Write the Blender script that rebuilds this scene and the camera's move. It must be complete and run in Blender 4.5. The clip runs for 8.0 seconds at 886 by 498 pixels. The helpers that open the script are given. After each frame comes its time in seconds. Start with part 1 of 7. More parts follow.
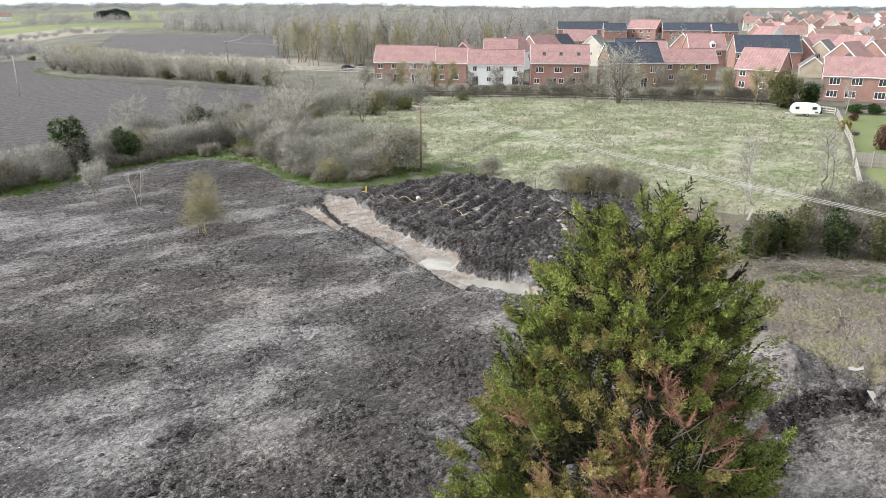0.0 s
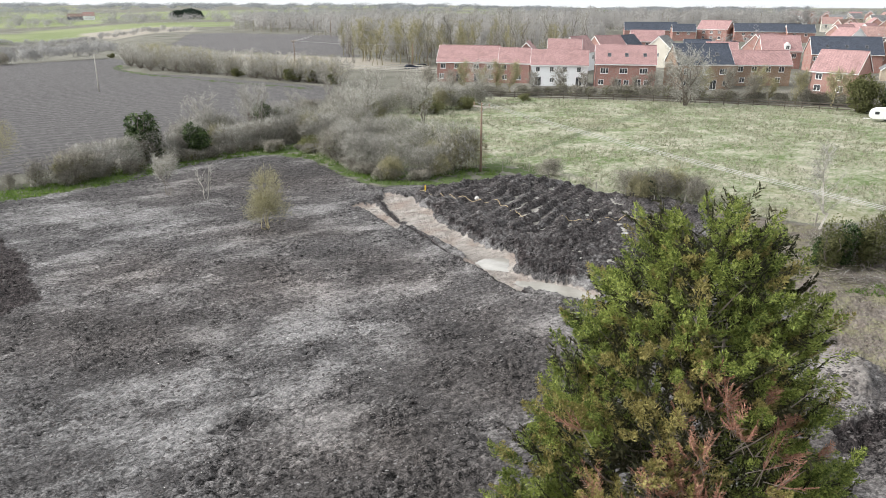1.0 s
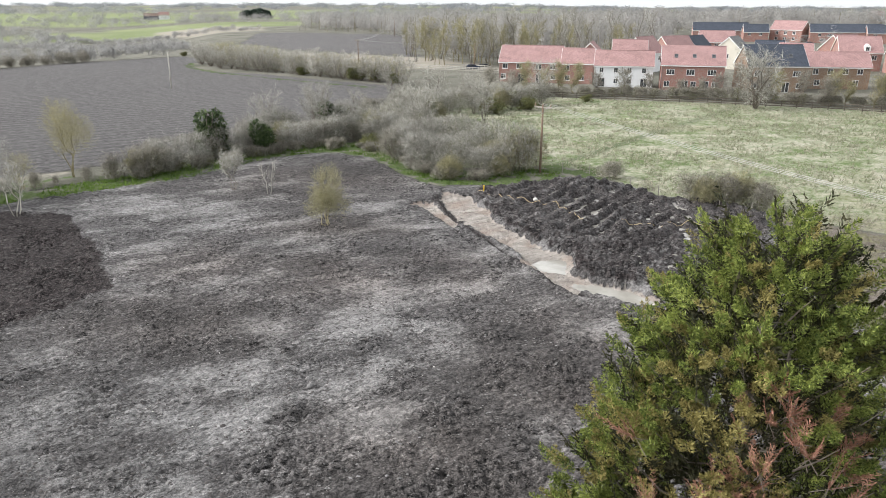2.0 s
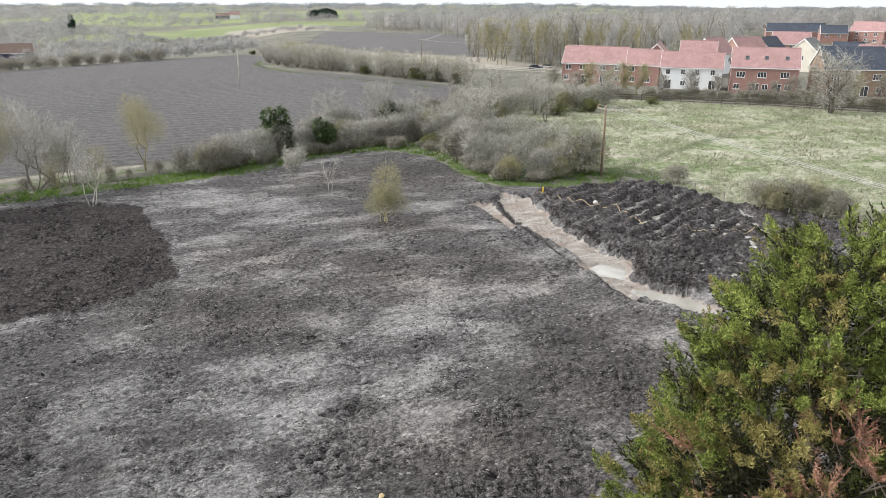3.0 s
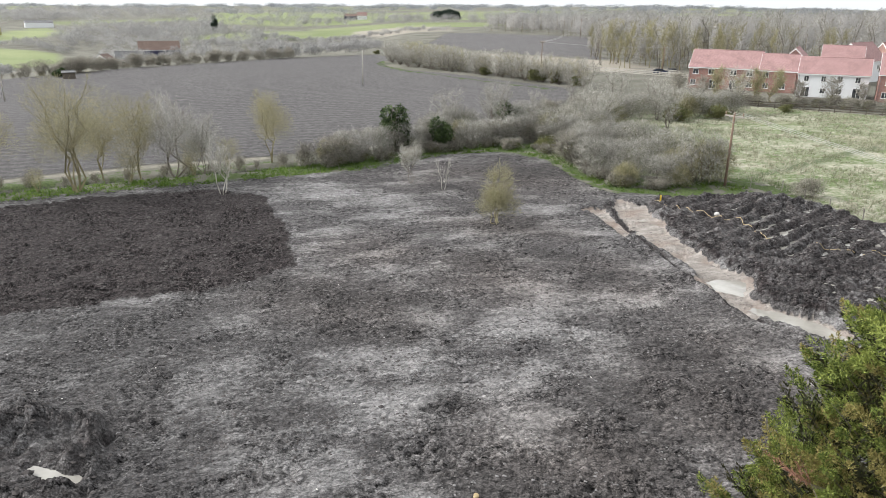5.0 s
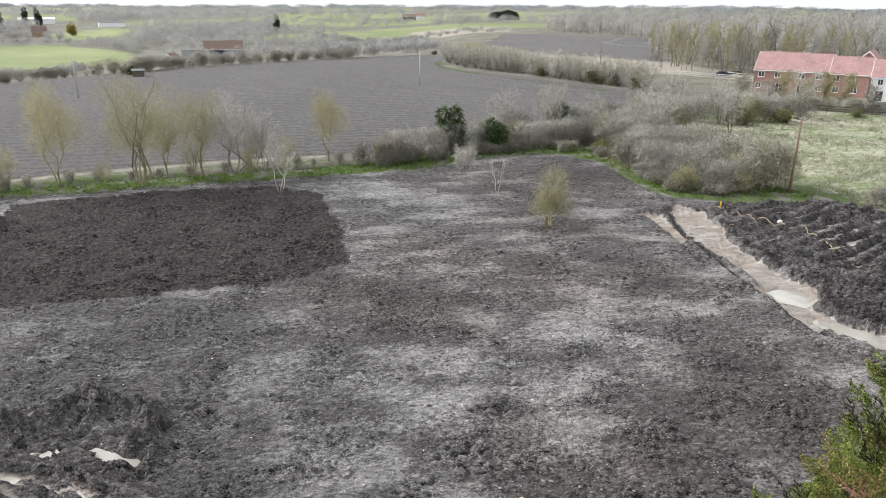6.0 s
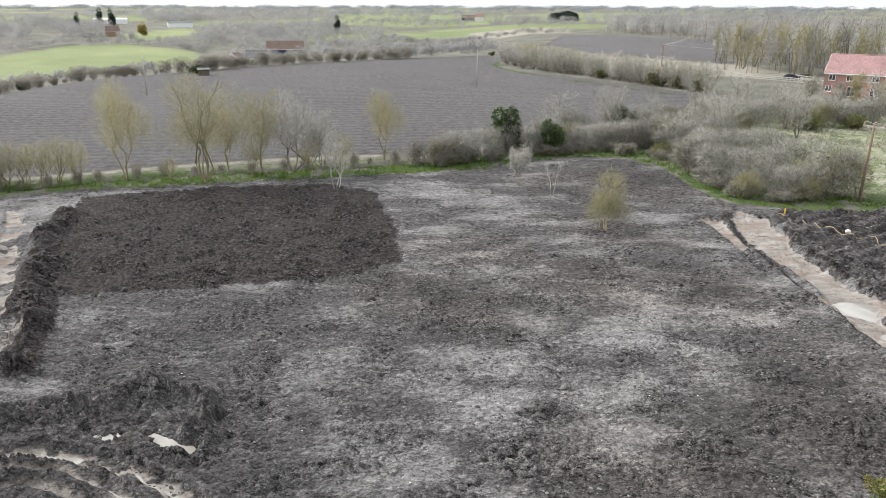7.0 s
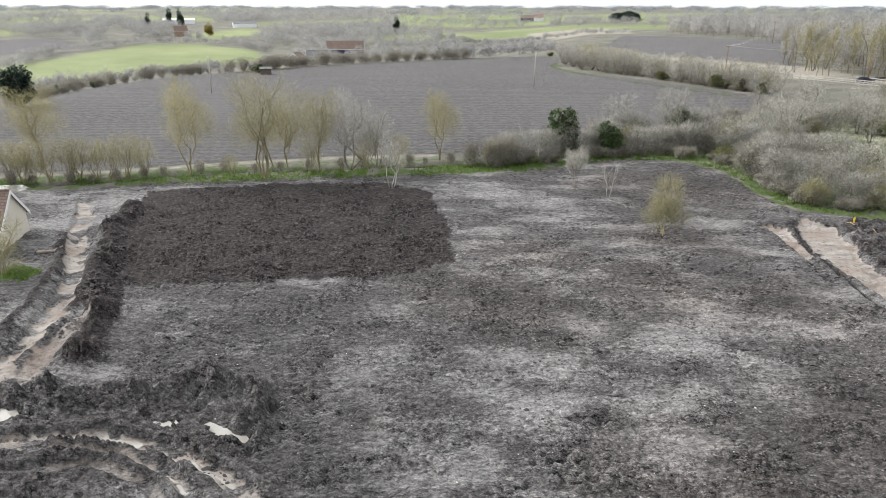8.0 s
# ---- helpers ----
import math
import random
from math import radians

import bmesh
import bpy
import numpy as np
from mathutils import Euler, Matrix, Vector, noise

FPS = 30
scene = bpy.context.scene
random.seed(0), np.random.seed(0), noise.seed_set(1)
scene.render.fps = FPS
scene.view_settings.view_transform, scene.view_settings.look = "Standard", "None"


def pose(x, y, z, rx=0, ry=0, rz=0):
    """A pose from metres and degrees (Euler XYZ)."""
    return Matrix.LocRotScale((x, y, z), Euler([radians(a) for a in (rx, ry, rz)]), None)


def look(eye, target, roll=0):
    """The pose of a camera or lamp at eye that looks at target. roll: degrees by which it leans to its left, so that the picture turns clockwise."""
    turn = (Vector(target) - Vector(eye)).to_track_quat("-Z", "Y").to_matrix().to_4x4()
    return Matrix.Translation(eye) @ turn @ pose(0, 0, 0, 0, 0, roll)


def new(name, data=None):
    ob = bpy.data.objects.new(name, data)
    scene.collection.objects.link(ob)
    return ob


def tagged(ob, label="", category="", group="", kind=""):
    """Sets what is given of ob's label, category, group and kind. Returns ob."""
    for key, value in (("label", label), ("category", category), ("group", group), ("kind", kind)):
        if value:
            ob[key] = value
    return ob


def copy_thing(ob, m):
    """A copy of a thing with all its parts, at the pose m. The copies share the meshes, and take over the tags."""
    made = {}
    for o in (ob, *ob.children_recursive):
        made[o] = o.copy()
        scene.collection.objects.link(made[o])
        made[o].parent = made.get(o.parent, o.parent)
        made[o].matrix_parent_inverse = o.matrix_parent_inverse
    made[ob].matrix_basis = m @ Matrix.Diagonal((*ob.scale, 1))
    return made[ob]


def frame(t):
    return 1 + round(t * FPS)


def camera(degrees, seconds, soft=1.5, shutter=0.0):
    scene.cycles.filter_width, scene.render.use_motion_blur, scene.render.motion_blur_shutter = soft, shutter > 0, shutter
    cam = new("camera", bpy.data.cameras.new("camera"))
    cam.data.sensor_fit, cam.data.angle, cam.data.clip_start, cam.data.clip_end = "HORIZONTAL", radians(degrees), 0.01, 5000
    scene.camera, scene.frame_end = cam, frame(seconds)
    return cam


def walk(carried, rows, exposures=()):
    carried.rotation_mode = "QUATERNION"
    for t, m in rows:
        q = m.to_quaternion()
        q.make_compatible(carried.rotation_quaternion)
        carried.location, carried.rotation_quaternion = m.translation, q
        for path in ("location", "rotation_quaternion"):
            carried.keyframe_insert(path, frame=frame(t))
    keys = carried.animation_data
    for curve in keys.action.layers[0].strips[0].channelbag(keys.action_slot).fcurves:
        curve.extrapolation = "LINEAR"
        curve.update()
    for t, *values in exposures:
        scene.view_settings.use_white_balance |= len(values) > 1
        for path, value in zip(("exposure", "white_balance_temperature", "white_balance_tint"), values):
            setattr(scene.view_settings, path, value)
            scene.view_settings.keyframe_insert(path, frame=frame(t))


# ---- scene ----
# ---------------------------------------------------------------- camera
EYE = 18.0
cam = camera(65.4, 8.0, soft=0.6)
ROWS = [
    # seconds, yaw, pitch, roll
    (0.0, 0.0, -19.52, -0.06), (0.5, 2.57, -19.52, -0.04), (1.0, 5.03, -19.52, -0.02), (1.5, 7.53, -19.52, -0.04),
    (3.0, 15.02, -19.52, -0.03), (3.5, 17.58, -19.49, 0.01), (4.0, 20.04, -19.47, 0.05), (4.5, 22.32, -19.45, 0.09),
    (6.0, 29.16, -19.38, 0.13), (6.5, 31.46, -19.36, 0.13), (7.0, 33.78, -19.33, 0.12), (7.5, 36.10, -19.32, 0.07),
    (8.0, 38.43, -19.31, 0.05),
]
walk(cam, [(t, pose(0, 0, EYE, 90 + p, 0, yaw) @ pose(0, 0, 0, 0, 0, roll)) for t, yaw, p, roll in ROWS])

# ---------------------------------------------------------------- sky and sun
SUN_AZ, SUN_EL = 264.0, 34.0        # compass from +y clockwise, elevation
world = bpy.data.worlds.new("overcast_sky")
scene.world = world
world.use_nodes = True
wn, wl = world.node_tree.nodes, world.node_tree.links
wn.clear()
sky = wn.new("ShaderNodeTexSky")
sky.sky_type = "NISHITA"
sky.sun_disc = False
sky.sun_elevation, sky.sun_rotation = radians(SUN_EL), radians(SUN_AZ)
sky.air_density, sky.dust_density, sky.ozone_density = 1.0, 4.0, 1.0
grey = wn.new("ShaderNodeHueSaturation")
grey.inputs["Saturation"].default_value = 0.15
back = wn.new("ShaderNodeBackground")
back.inputs["Strength"].default_value = 0.15
wout = wn.new("ShaderNodeOutputWorld")
wl.new(sky.outputs[0], grey.inputs["Color"])
cloud = wn.new("ShaderNodeBackground")     # a veil of high cloud, white down to the horizon
cloud.inputs["Color"].default_value = (0.93, 0.965, 1.0, 1)
cloud.inputs["Strength"].default_value = 1.05
veil = wn.new("ShaderNodeMixShader")
veil.inputs[0].default_value = 0.65
wl.new(grey.outputs[0], back.inputs["Color"])
wl.new(back.outputs[0], veil.inputs[1])
wl.new(cloud.outputs[0], veil.inputs[2])
wl.new(veil.outputs[0], wout.inputs["Surface"])
sun_data = bpy.data.lights.new("sun", "SUN")
sun_data.energy, sun_data.angle, sun_data.color = 2.6, radians(20), (1.0, 0.985, 0.965)
sun = new("sun", sun_data)
sa, se = radians(SUN_AZ), radians(SUN_EL)
sun.matrix_world = look((0, 0, 60), (-60 * math.sin(sa) * math.cos(se), -60 * math.cos(sa) * math.cos(se), 60 - 60 * math.sin(se)))
scene.view_settings.exposure = 0.6

# ---------------------------------------------------------------- materials
class Nodes:
    """Short hand for building a node material."""
    def __init__(self, name, rough=0.9, metal=0.0, spec=0.3):
        self.m = bpy.data.materials.new(name)
        self.m.use_nodes = True
        self.t = self.m.node_tree
        self.t.nodes.clear()
        self.bsdf = self.t.nodes.new("ShaderNodeBsdfPrincipled")
        self.out = self.t.nodes.new("ShaderNodeOutputMaterial")
        self.t.links.new(self.bsdf.outputs[0], self.out.inputs[0])
        self.bsdf.inputs["Roughness"].default_value = rough
        self.bsdf.inputs["Metallic"].default_value = metal
        self.bsdf.inputs["Specular IOR Level"].default_value = spec
        self.co = None

    def n(self, kind):
        return self.t.nodes.new("ShaderNode" + kind)

    def put(self, socket, value):
        if isinstance(value, bpy.types.NodeSocket):
            self.t.links.new(value, socket)
        elif isinstance(value, (tuple, list)) and len(value) == 3 and socket.type == "RGBA":
            socket.default_value = (*value, 1)
        else:
            socket.default_value = value

    def coords(self):
        if self.co is None:
            self.co = self.n("TexCoord").outputs["Object"]
        return self.co

    def world_coords(self):
        return self.n("NewGeometry").outputs["Position"]

    def mapped(self, vector, scale=(1, 1, 1), turn=0.0):
        mp = self.n("Mapping")
        self.put(mp.inputs["Vector"], vector)
        mp.vector_type = "TEXTURE"
        mp.inputs["Scale"].default_value = [1 / c for c in scale]
        mp.inputs["Rotation"].default_value = (0, 0, radians(turn))
        return mp.outputs[0]

    def noise(self, scale, detail=4.0, rough=0.55, vector=None, distort=0.0):
        nz = self.n("TexNoise")
        self.put(nz.inputs["Vector"], vector if vector is not None else self.coords())
        nz.inputs["Scale"].default_value = scale
        nz.inputs["Detail"].default_value = detail
        nz.inputs["Roughness"].default_value = rough
        nz.inputs["Distortion"].default_value = distort
        return nz.outputs["Fac"]

    def ramp(self, fac, a, b, lo=0.0, hi=1.0):
        mr = self.n("MapRange")
        mr.clamp = True
        self.put(mr.inputs["Value"], fac)
        for k, v in zip(("From Min", "From Max", "To Min", "To Max"), (a, b, lo, hi)):
            self.put(mr.inputs[k], v)
        return mr.outputs["Result"]

    def mix(self, fac, a, b, blend="MIX"):
        mx = self.n("Mix")
        mx.data_type, mx.blend_type = "RGBA", blend
        self.put(mx.inputs["Factor"], fac)
        self.put(mx.inputs[6], a)
        self.put(mx.inputs[7], b)
        return mx.outputs[2]

    def math(self, op, a, b=0.0):
        mt = self.n("Math")
        mt.operation = op
        self.put(mt.inputs[0], a)
        self.put(mt.inputs[1], b)
        return mt.outputs[0]

    def bump(self, height, strength=0.5, distance=0.05):
        bp = self.n("Bump")
        bp.inputs["Strength"].default_value = strength
        bp.inputs["Distance"].default_value = distance
        self.put(bp.inputs["Height"], height)
        self.put(self.bsdf.inputs["Normal"], bp.outputs[0])

    def colour(self, value):
        self.put(self.bsdf.inputs["Base Color"], value)
        return self.m


def varied(name, a, b, scale=3.0, rough=0.85, metal=0.0, spec=0.3, bump=0.3, depth=0.02, own=0.0, fine=8.0):
    """A surface of two tones: broad mottling, fine grain and a little change from one object to the next."""
    k = Nodes(name, rough, metal, spec)
    broad = k.noise(scale, 5)
    grain = k.noise(scale * fine, 3)
    fac = k.ramp(k.math("ADD", k.math("MULTIPLY", broad, 0.65), k.math("MULTIPLY", grain, 0.35)), 0.3, 0.7)
    col = k.mix(fac, a, b)
    if own:
        rnd = k.n("ObjectInfo").outputs["Random"]
        hs = k.n("HueSaturation")
        k.put(hs.inputs["Color"], col)
        k.put(hs.inputs["Value"], k.ramp(rnd, 0, 1, 1 - own, 1 + own))
        col = hs.outputs[0]
    if bump:
        k.bump(grain, bump, depth)
    return k.colour(col)


def foliage(name, a, b, scale=0.8, rough=0.75, thin=0.45, own=0.12, island=0.35):
    """Leaves and twigs: tone changes from island to island and over the crown; light comes through them."""
    k = Nodes(name, rough, 0.0, 0.2)
    isl = k.n("NewGeometry").outputs["Random Per Island"]
    fac = k.ramp(k.math("ADD", k.math("MULTIPLY", isl, island), k.math("MULTIPLY", k.noise(scale, 3), 1.2 - island)), 0.35, 0.85)
    col = k.mix(fac, a, b)
    if own:
        hs = k.n("HueSaturation")
        k.put(hs.inputs["Color"], col)
        k.put(hs.inputs["Value"], k.ramp(k.n("ObjectInfo").outputs["Random"], 0, 1, 1 - own, 1 + own))
        col = hs.outputs[0]
    tr, mx = k.n("BsdfTranslucent"), k.n("MixShader")
    k.put(tr.inputs["Color"], col)
    mx.inputs[0].default_value = thin
    k.t.links.new(k.bsdf.outputs[0], mx.inputs[1])
    k.t.links.new(tr.outputs[0], mx.inputs[2])
    k.t.links.new(mx.outputs[0], k.out.inputs[0])
    return k.colour(col)


def glass_dark(name):
    k = Nodes(name, 0.08, 0.0, 0.6)
    return k.colour(k.mix(k.ramp(k.noise(0.9, 2), 0.35, 0.65), (0.02, 0.024, 0.03), (0.10, 0.105, 0.11)))


def brick_wall(name, a, b, mortar=(0.35, 0.32, 0.29), own=0.06):
    """Brickwork on an object whose walls run along local x and y."""
    k = Nodes(name, 0.9, 0.0, 0.2)
    sep = k.n("SeparateXYZ")
    k.put(sep.inputs[0], k.coords())
    along = k.math("ADD", sep.outputs[0], sep.outputs[1])
    comb = k.n("CombineXYZ")
    k.put(comb.inputs[0], along)
    k.put(comb.inputs[1], sep.outputs[2])
    br = k.n("TexBrick")
    k.put(br.inputs["Vector"], comb.outputs[0])
    br.inputs["Scale"].default_value = 1.0
    br.inputs["Brick Width"].default_value = 0.225
    br.inputs["Row Height"].default_value = 0.075
    br.inputs["Mortar Size"].default_value = 0.006
    k.put(br.inputs["Color1"], a)
    k.put(br.inputs["Color2"], b)
    k.put(br.inputs["Mortar"], mortar)
    stain = k.ramp(k.noise(0.5, 5), 0.3, 0.7, 0.82, 1.1)
    hs = k.n("HueSaturation")
    k.put(hs.inputs["Color"], br.outputs["Color"])
    k.put(hs.inputs["Value"], stain)
    k.bump(br.outputs["Fac"], 0.3, 0.01)
    return k.colour(hs.outputs[0])


def tiled_roof(name, a, b):
    """Rows of tiles running along local x, stepped down the slope."""
    k = Nodes(name, 0.8, 0.0, 0.3)
    sep = k.n("SeparateXYZ")
    k.put(sep.inputs[0], k.coords())
    comb = k.n("CombineXYZ")
    k.put(comb.inputs[0], k.math("ADD", sep.outputs[0], k.math("MULTIPLY", sep.outputs[1], 0.0)))
    k.put(comb.inputs[1], k.math("MULTIPLY", sep.outputs[2], 1.5))
    br = k.n("TexBrick")
    k.put(br.inputs["Vector"], comb.outputs[0])
    br.inputs["Scale"].default_value = 1.0
    br.inputs["Brick Width"].default_value = 0.3
    br.inputs["Row Height"].default_value = 0.28
    br.inputs["Mortar Size"].default_value = 0.02
    k.put(br.inputs["Color1"], a)
    k.put(br.inputs["Color2"], b)
    k.put(br.inputs["Mortar"], tuple(0.55 * c for c in a))
    hs = k.n("HueSaturation")
    k.put(hs.inputs["Color"], br.outputs["Color"])
    k.put(hs.inputs["Value"], k.ramp(k.noise(0.7, 5), 0.3, 0.7, 0.85, 1.12))
    k.bump(br.outputs["Fac"], 0.4, 0.02)
    return k.colour(hs.outputs[0])


M = {
    "bark": varied("bark", (0.10, 0.085, 0.07), (0.24, 0.21, 0.18), 4, bump=0.6),
    "bark_limb": varied("bark_limb", (0.17, 0.14, 0.115), (0.36, 0.31, 0.26), 4, bump=0.4),
    "bark_pale": varied("bark_pale", (0.30, 0.28, 0.24), (0.55, 0.52, 0.47), 5, bump=0.4),
    "bark_olive": varied("bark_olive", (0.16, 0.14, 0.08), (0.32, 0.28, 0.17), 4, bump=0.5),
    "twig_grey": foliage("twig_grey", (0.21, 0.20, 0.168), (0.56, 0.545, 0.50), 0.7, 0.8, 0.35, island=0.7),
    "twig_brown": foliage("twig_brown", (0.155, 0.144, 0.115), (0.46, 0.432, 0.375), 0.7, 0.8, 0.35, island=0.6),
    "twig_olive": foliage("twig_olive", (0.20, 0.186, 0.10), (0.47, 0.44, 0.28), 0.7, 0.8, 0.35, island=0.6),
    "twig_willow": foliage("twig_willow", (0.21, 0.19, 0.095), (0.42, 0.39, 0.23)),
    # far twigs: distance haze put into paler, greyer base colours
    "twig_far_haze": foliage("twig_far_haze", (0.30, 0.296, 0.29), (0.45, 0.443, 0.432), 0.03, 0.9, 0.5, 0, 0.1),
    "twig_horizon_haze": foliage("twig_horizon_haze", (0.27, 0.287, 0.30), (0.37, 0.387, 0.405), 0.01, 0.9, 0.5, 0, 0.1),
    "twig_wood_haze": foliage("twig_wood_haze", (0.32, 0.308, 0.292), (0.52, 0.502, 0.48), 0.05, 0.9, 0.5, 0, 0.12),
    "leaf_olive": foliage("leaf_olive", (0.08, 0.09, 0.035), (0.22, 0.22, 0.10)),
    "leaf_ivy": foliage("leaf_ivy", (0.022, 0.042, 0.016), (0.10, 0.145, 0.05), thin=0.2, island=0.6),
    "leaf_dark": foliage("leaf_dark", (0.015, 0.03, 0.025), (0.05, 0.075, 0.05), 0.3, thin=0.2),
    "leaf_hedge": foliage("leaf_hedge", (0.025, 0.06, 0.015), (0.08, 0.14, 0.04)),
    "leaf_gold": foliage("leaf_gold", (0.22, 0.17, 0.04), (0.42, 0.34, 0.10)),
    "leaf_copper": foliage("leaf_copper", (0.09, 0.045, 0.03), (0.20, 0.10, 0.07)),
    "conifer": foliage("conifer", (0.05, 0.08, 0.016), (0.31, 0.355, 0.09), 0.55, 0.65, 0.06, own=0, island=0.5),
    "conifer_olive": foliage("conifer_olive", (0.12, 0.11, 0.033), (0.375, 0.32, 0.12), 0.6, 0.7, 0.06, own=0, island=0.5),
    # inner sprays: shade within the crown put into a near-black colour
    "conifer_shade": foliage("conifer_shade", (0.020, 0.024, 0.010), (0.06, 0.055, 0.028), 0.6, 0.8, 0.0, own=0, island=0.5),
    "conifer_dead": foliage("conifer_dead", (0.20, 0.095, 0.06), (0.46, 0.26, 0.19), 0.8, 0.85, 0.15, own=0, island=0.5),
    "grass_straw": foliage("grass_straw", (0.19, 0.205, 0.12), (0.47, 0.445, 0.355), 0.15, 0.85, own=0, island=0.5),
    "grass_green": foliage("grass_green", (0.06, 0.115, 0.02), (0.17, 0.25, 0.055), 0.3, 0.8, own=0, island=0.5),
    "brick_red": brick_wall("brick_red", (0.30, 0.155, 0.128), (0.37, 0.20, 0.17)),
    "brick_brown": brick_wall("brick_brown", (0.25, 0.165, 0.11), (0.34, 0.24, 0.17)),
    "brick_buff": brick_wall("brick_buff", (0.40, 0.335, 0.25), (0.49, 0.42, 0.33)),
    "render_white": varied("render_white", (0.70, 0.71, 0.72), (0.80, 0.81, 0.82), 0.8, 0.9, bump=0.1),
    "render_cream": varied("render_cream", (0.58, 0.54, 0.46), (0.68, 0.64, 0.56), 0.8, 0.9, bump=0.1),
    "tile_red": tiled_roof("tile_red", (0.33, 0.198, 0.19), (0.41, 0.258, 0.25)),
    "tile_orange": tiled_roof("tile_orange", (0.29, 0.185, 0.165), (0.37, 0.245, 0.22)),
    "tile_brown": tiled_roof("tile_brown", (0.17, 0.12, 0.10), (0.25, 0.18, 0.15)),
    "slate": tiled_roof("slate", (0.045, 0.055, 0.075), (0.075, 0.085, 0.11)),
    "slate_grey": tiled_roof("slate_grey", (0.15, 0.15, 0.15), (0.22, 0.22, 0.22)),
    "upvc": varied("upvc", (0.78, 0.78, 0.77), (0.84, 0.84, 0.83), 2, 0.45, bump=0),
    "glass": glass_dark("glass"),
    "lead": varied("lead", (0.10, 0.10, 0.11), (0.16, 0.16, 0.17), 3, 0.6),
    "timber_grey": varied("timber_grey", (0.19, 0.175, 0.15), (0.36, 0.33, 0.29), 3, 0.9, bump=0.5, own=0.1),
    "timber_dark": varied("timber_dark", (0.06, 0.05, 0.04), (0.14, 0.12, 0.10), 3, 0.9, bump=0.5, own=0.15),
    "timber_pale": varied("timber_pale", (0.34, 0.32, 0.285), (0.52, 0.495, 0.45), 3, 0.9, bump=0.4, own=0.1),
    "pole_wood": varied("pole_wood", (0.14, 0.095, 0.07), (0.28, 0.20, 0.15), 3, 0.9, bump=0.5),
    "steel": varied("steel", (0.34, 0.34, 0.35), (0.46, 0.46, 0.47), 5, 0.5, 0.6),
    "cable": varied("cable", (0.40, 0.40, 0.385), (0.52, 0.51, 0.495), 5, 0.5, 0.3, bump=0),
    "porcelain": varied("porcelain", (0.30, 0.20, 0.14), (0.42, 0.30, 0.22), 5, 0.2),
    "gel_white": varied("gel_white", (0.74, 0.74, 0.72), (0.82, 0.82, 0.80), 2, 0.3, bump=0),
    "rubber": varied("rubber", (0.02, 0.02, 0.02), (0.05, 0.05, 0.05), 4, 0.8),
    "car_dark": varied("car_dark", (0.02, 0.03, 0.06), (0.03, 0.045, 0.085), 2, 0.25, spec=0.6, bump=0),
    "concrete": varied("concrete", (0.30, 0.29, 0.27), (0.42, 0.41, 0.38), 2, 0.9),
    "tar": varied("tar", (0.05, 0.05, 0.052), (0.09, 0.09, 0.09), 0.8, 0.9),
    "clod_dark": varied("clod_dark", (0.036, 0.031, 0.030), (0.115, 0.105, 0.101), 0.7, 0.95, bump=0.6, depth=0.03, fine=11),
    "clod_grey": varied("clod_grey", (0.10, 0.095, 0.094), (0.26, 0.25, 0.246), 0.7, 0.95, bump=0.6, depth=0.03, fine=11),
    "clod_brown": varied("clod_brown", (0.062, 0.054, 0.051), (0.185, 0.168, 0.16), 0.7, 0.95, bump=0.6, depth=0.03, fine=11),
    "stone_white": varied("stone_white", (0.50, 0.48, 0.45), (0.68, 0.66, 0.62), 3, 0.8),
    "paint_yellow": varied("paint_yellow", (0.62, 0.42, 0.03), (0.70, 0.50, 0.06), 4, 0.5, bump=0),
    "hose_tan": varied("hose_tan", (0.38, 0.29, 0.15), (0.50, 0.40, 0.24), 2, 0.7, bump=0),
    "purple": foliage("purple", (0.16, 0.08, 0.15), (0.32, 0.18, 0.30)),
    "plastic_blue": varied("plastic_blue", (0.03, 0.05, 0.11), (0.05, 0.08, 0.15), 2, 0.5, bump=0),
    "cladding_dark": varied("cladding_dark", (0.035, 0.035, 0.07), (0.06, 0.06, 0.10), 1, 0.8),
    "sheet_white": varied("sheet_white", (0.72, 0.73, 0.74), (0.82, 0.83, 0.84), 0.3, 0.6, bump=0),
}
water = Nodes("puddle_water", 0.05, 0.0, 0.8)
M["water"] = water.colour(water.mix(water.ramp(water.noise(0.6, 3), 0.35, 0.65), (0.27, 0.255, 0.225), (0.38, 0.365, 0.33)))
water.bump(water.noise(2.5, 2), 0.04, 0.01)
# ---------------------------------------------------------------- the lie of the land
def smooth(a, b, v):
    t = np.clip((v - a) / (b - a), 0, 1)
    return t * t * (3 - 2 * t)


def gz(x, y):
    """Height of the land: a level site, a valley to the west, gently rising ground beyond and under the town."""
    x, y = np.asarray(x, float), np.asarray(y, float)
    r = np.hypot(x, y)
    az = np.degrees(np.arctan2(-x, y))
    edge = np.interp(az, [20, 30, 47, 60, 69, 80, 110], [300, 285, 240, 202, 156, 130, 130])
    valley = np.interp(r - edge, [0, 40, 120, 220, 300, 480, 800, 1300, 2300, 4200], [0, -3, -8, -12, -11, -5, 3, 8, 12, 14])
    town = np.interp(r, [0, 240, 500, 900, 2000, 4200], [0, 0, 2.0, 2.5, 0, -6])
    mid = np.interp(r, [0, 200, 320, 500, 800, 1600, 2600, 4200], [0, 0, -0.5, 0, 2, 7, 11, 13])
    wv, wt = smooth(26, 36, az), smooth(8, -8, az)
    return mid * (1 - wv) * (1 - wt) + valley * wv + town * wt


PERM = np.random.RandomState(7).permutation(512)
GRAD = np.random.RandomState(8).uniform(0, 2 * np.pi, 512)


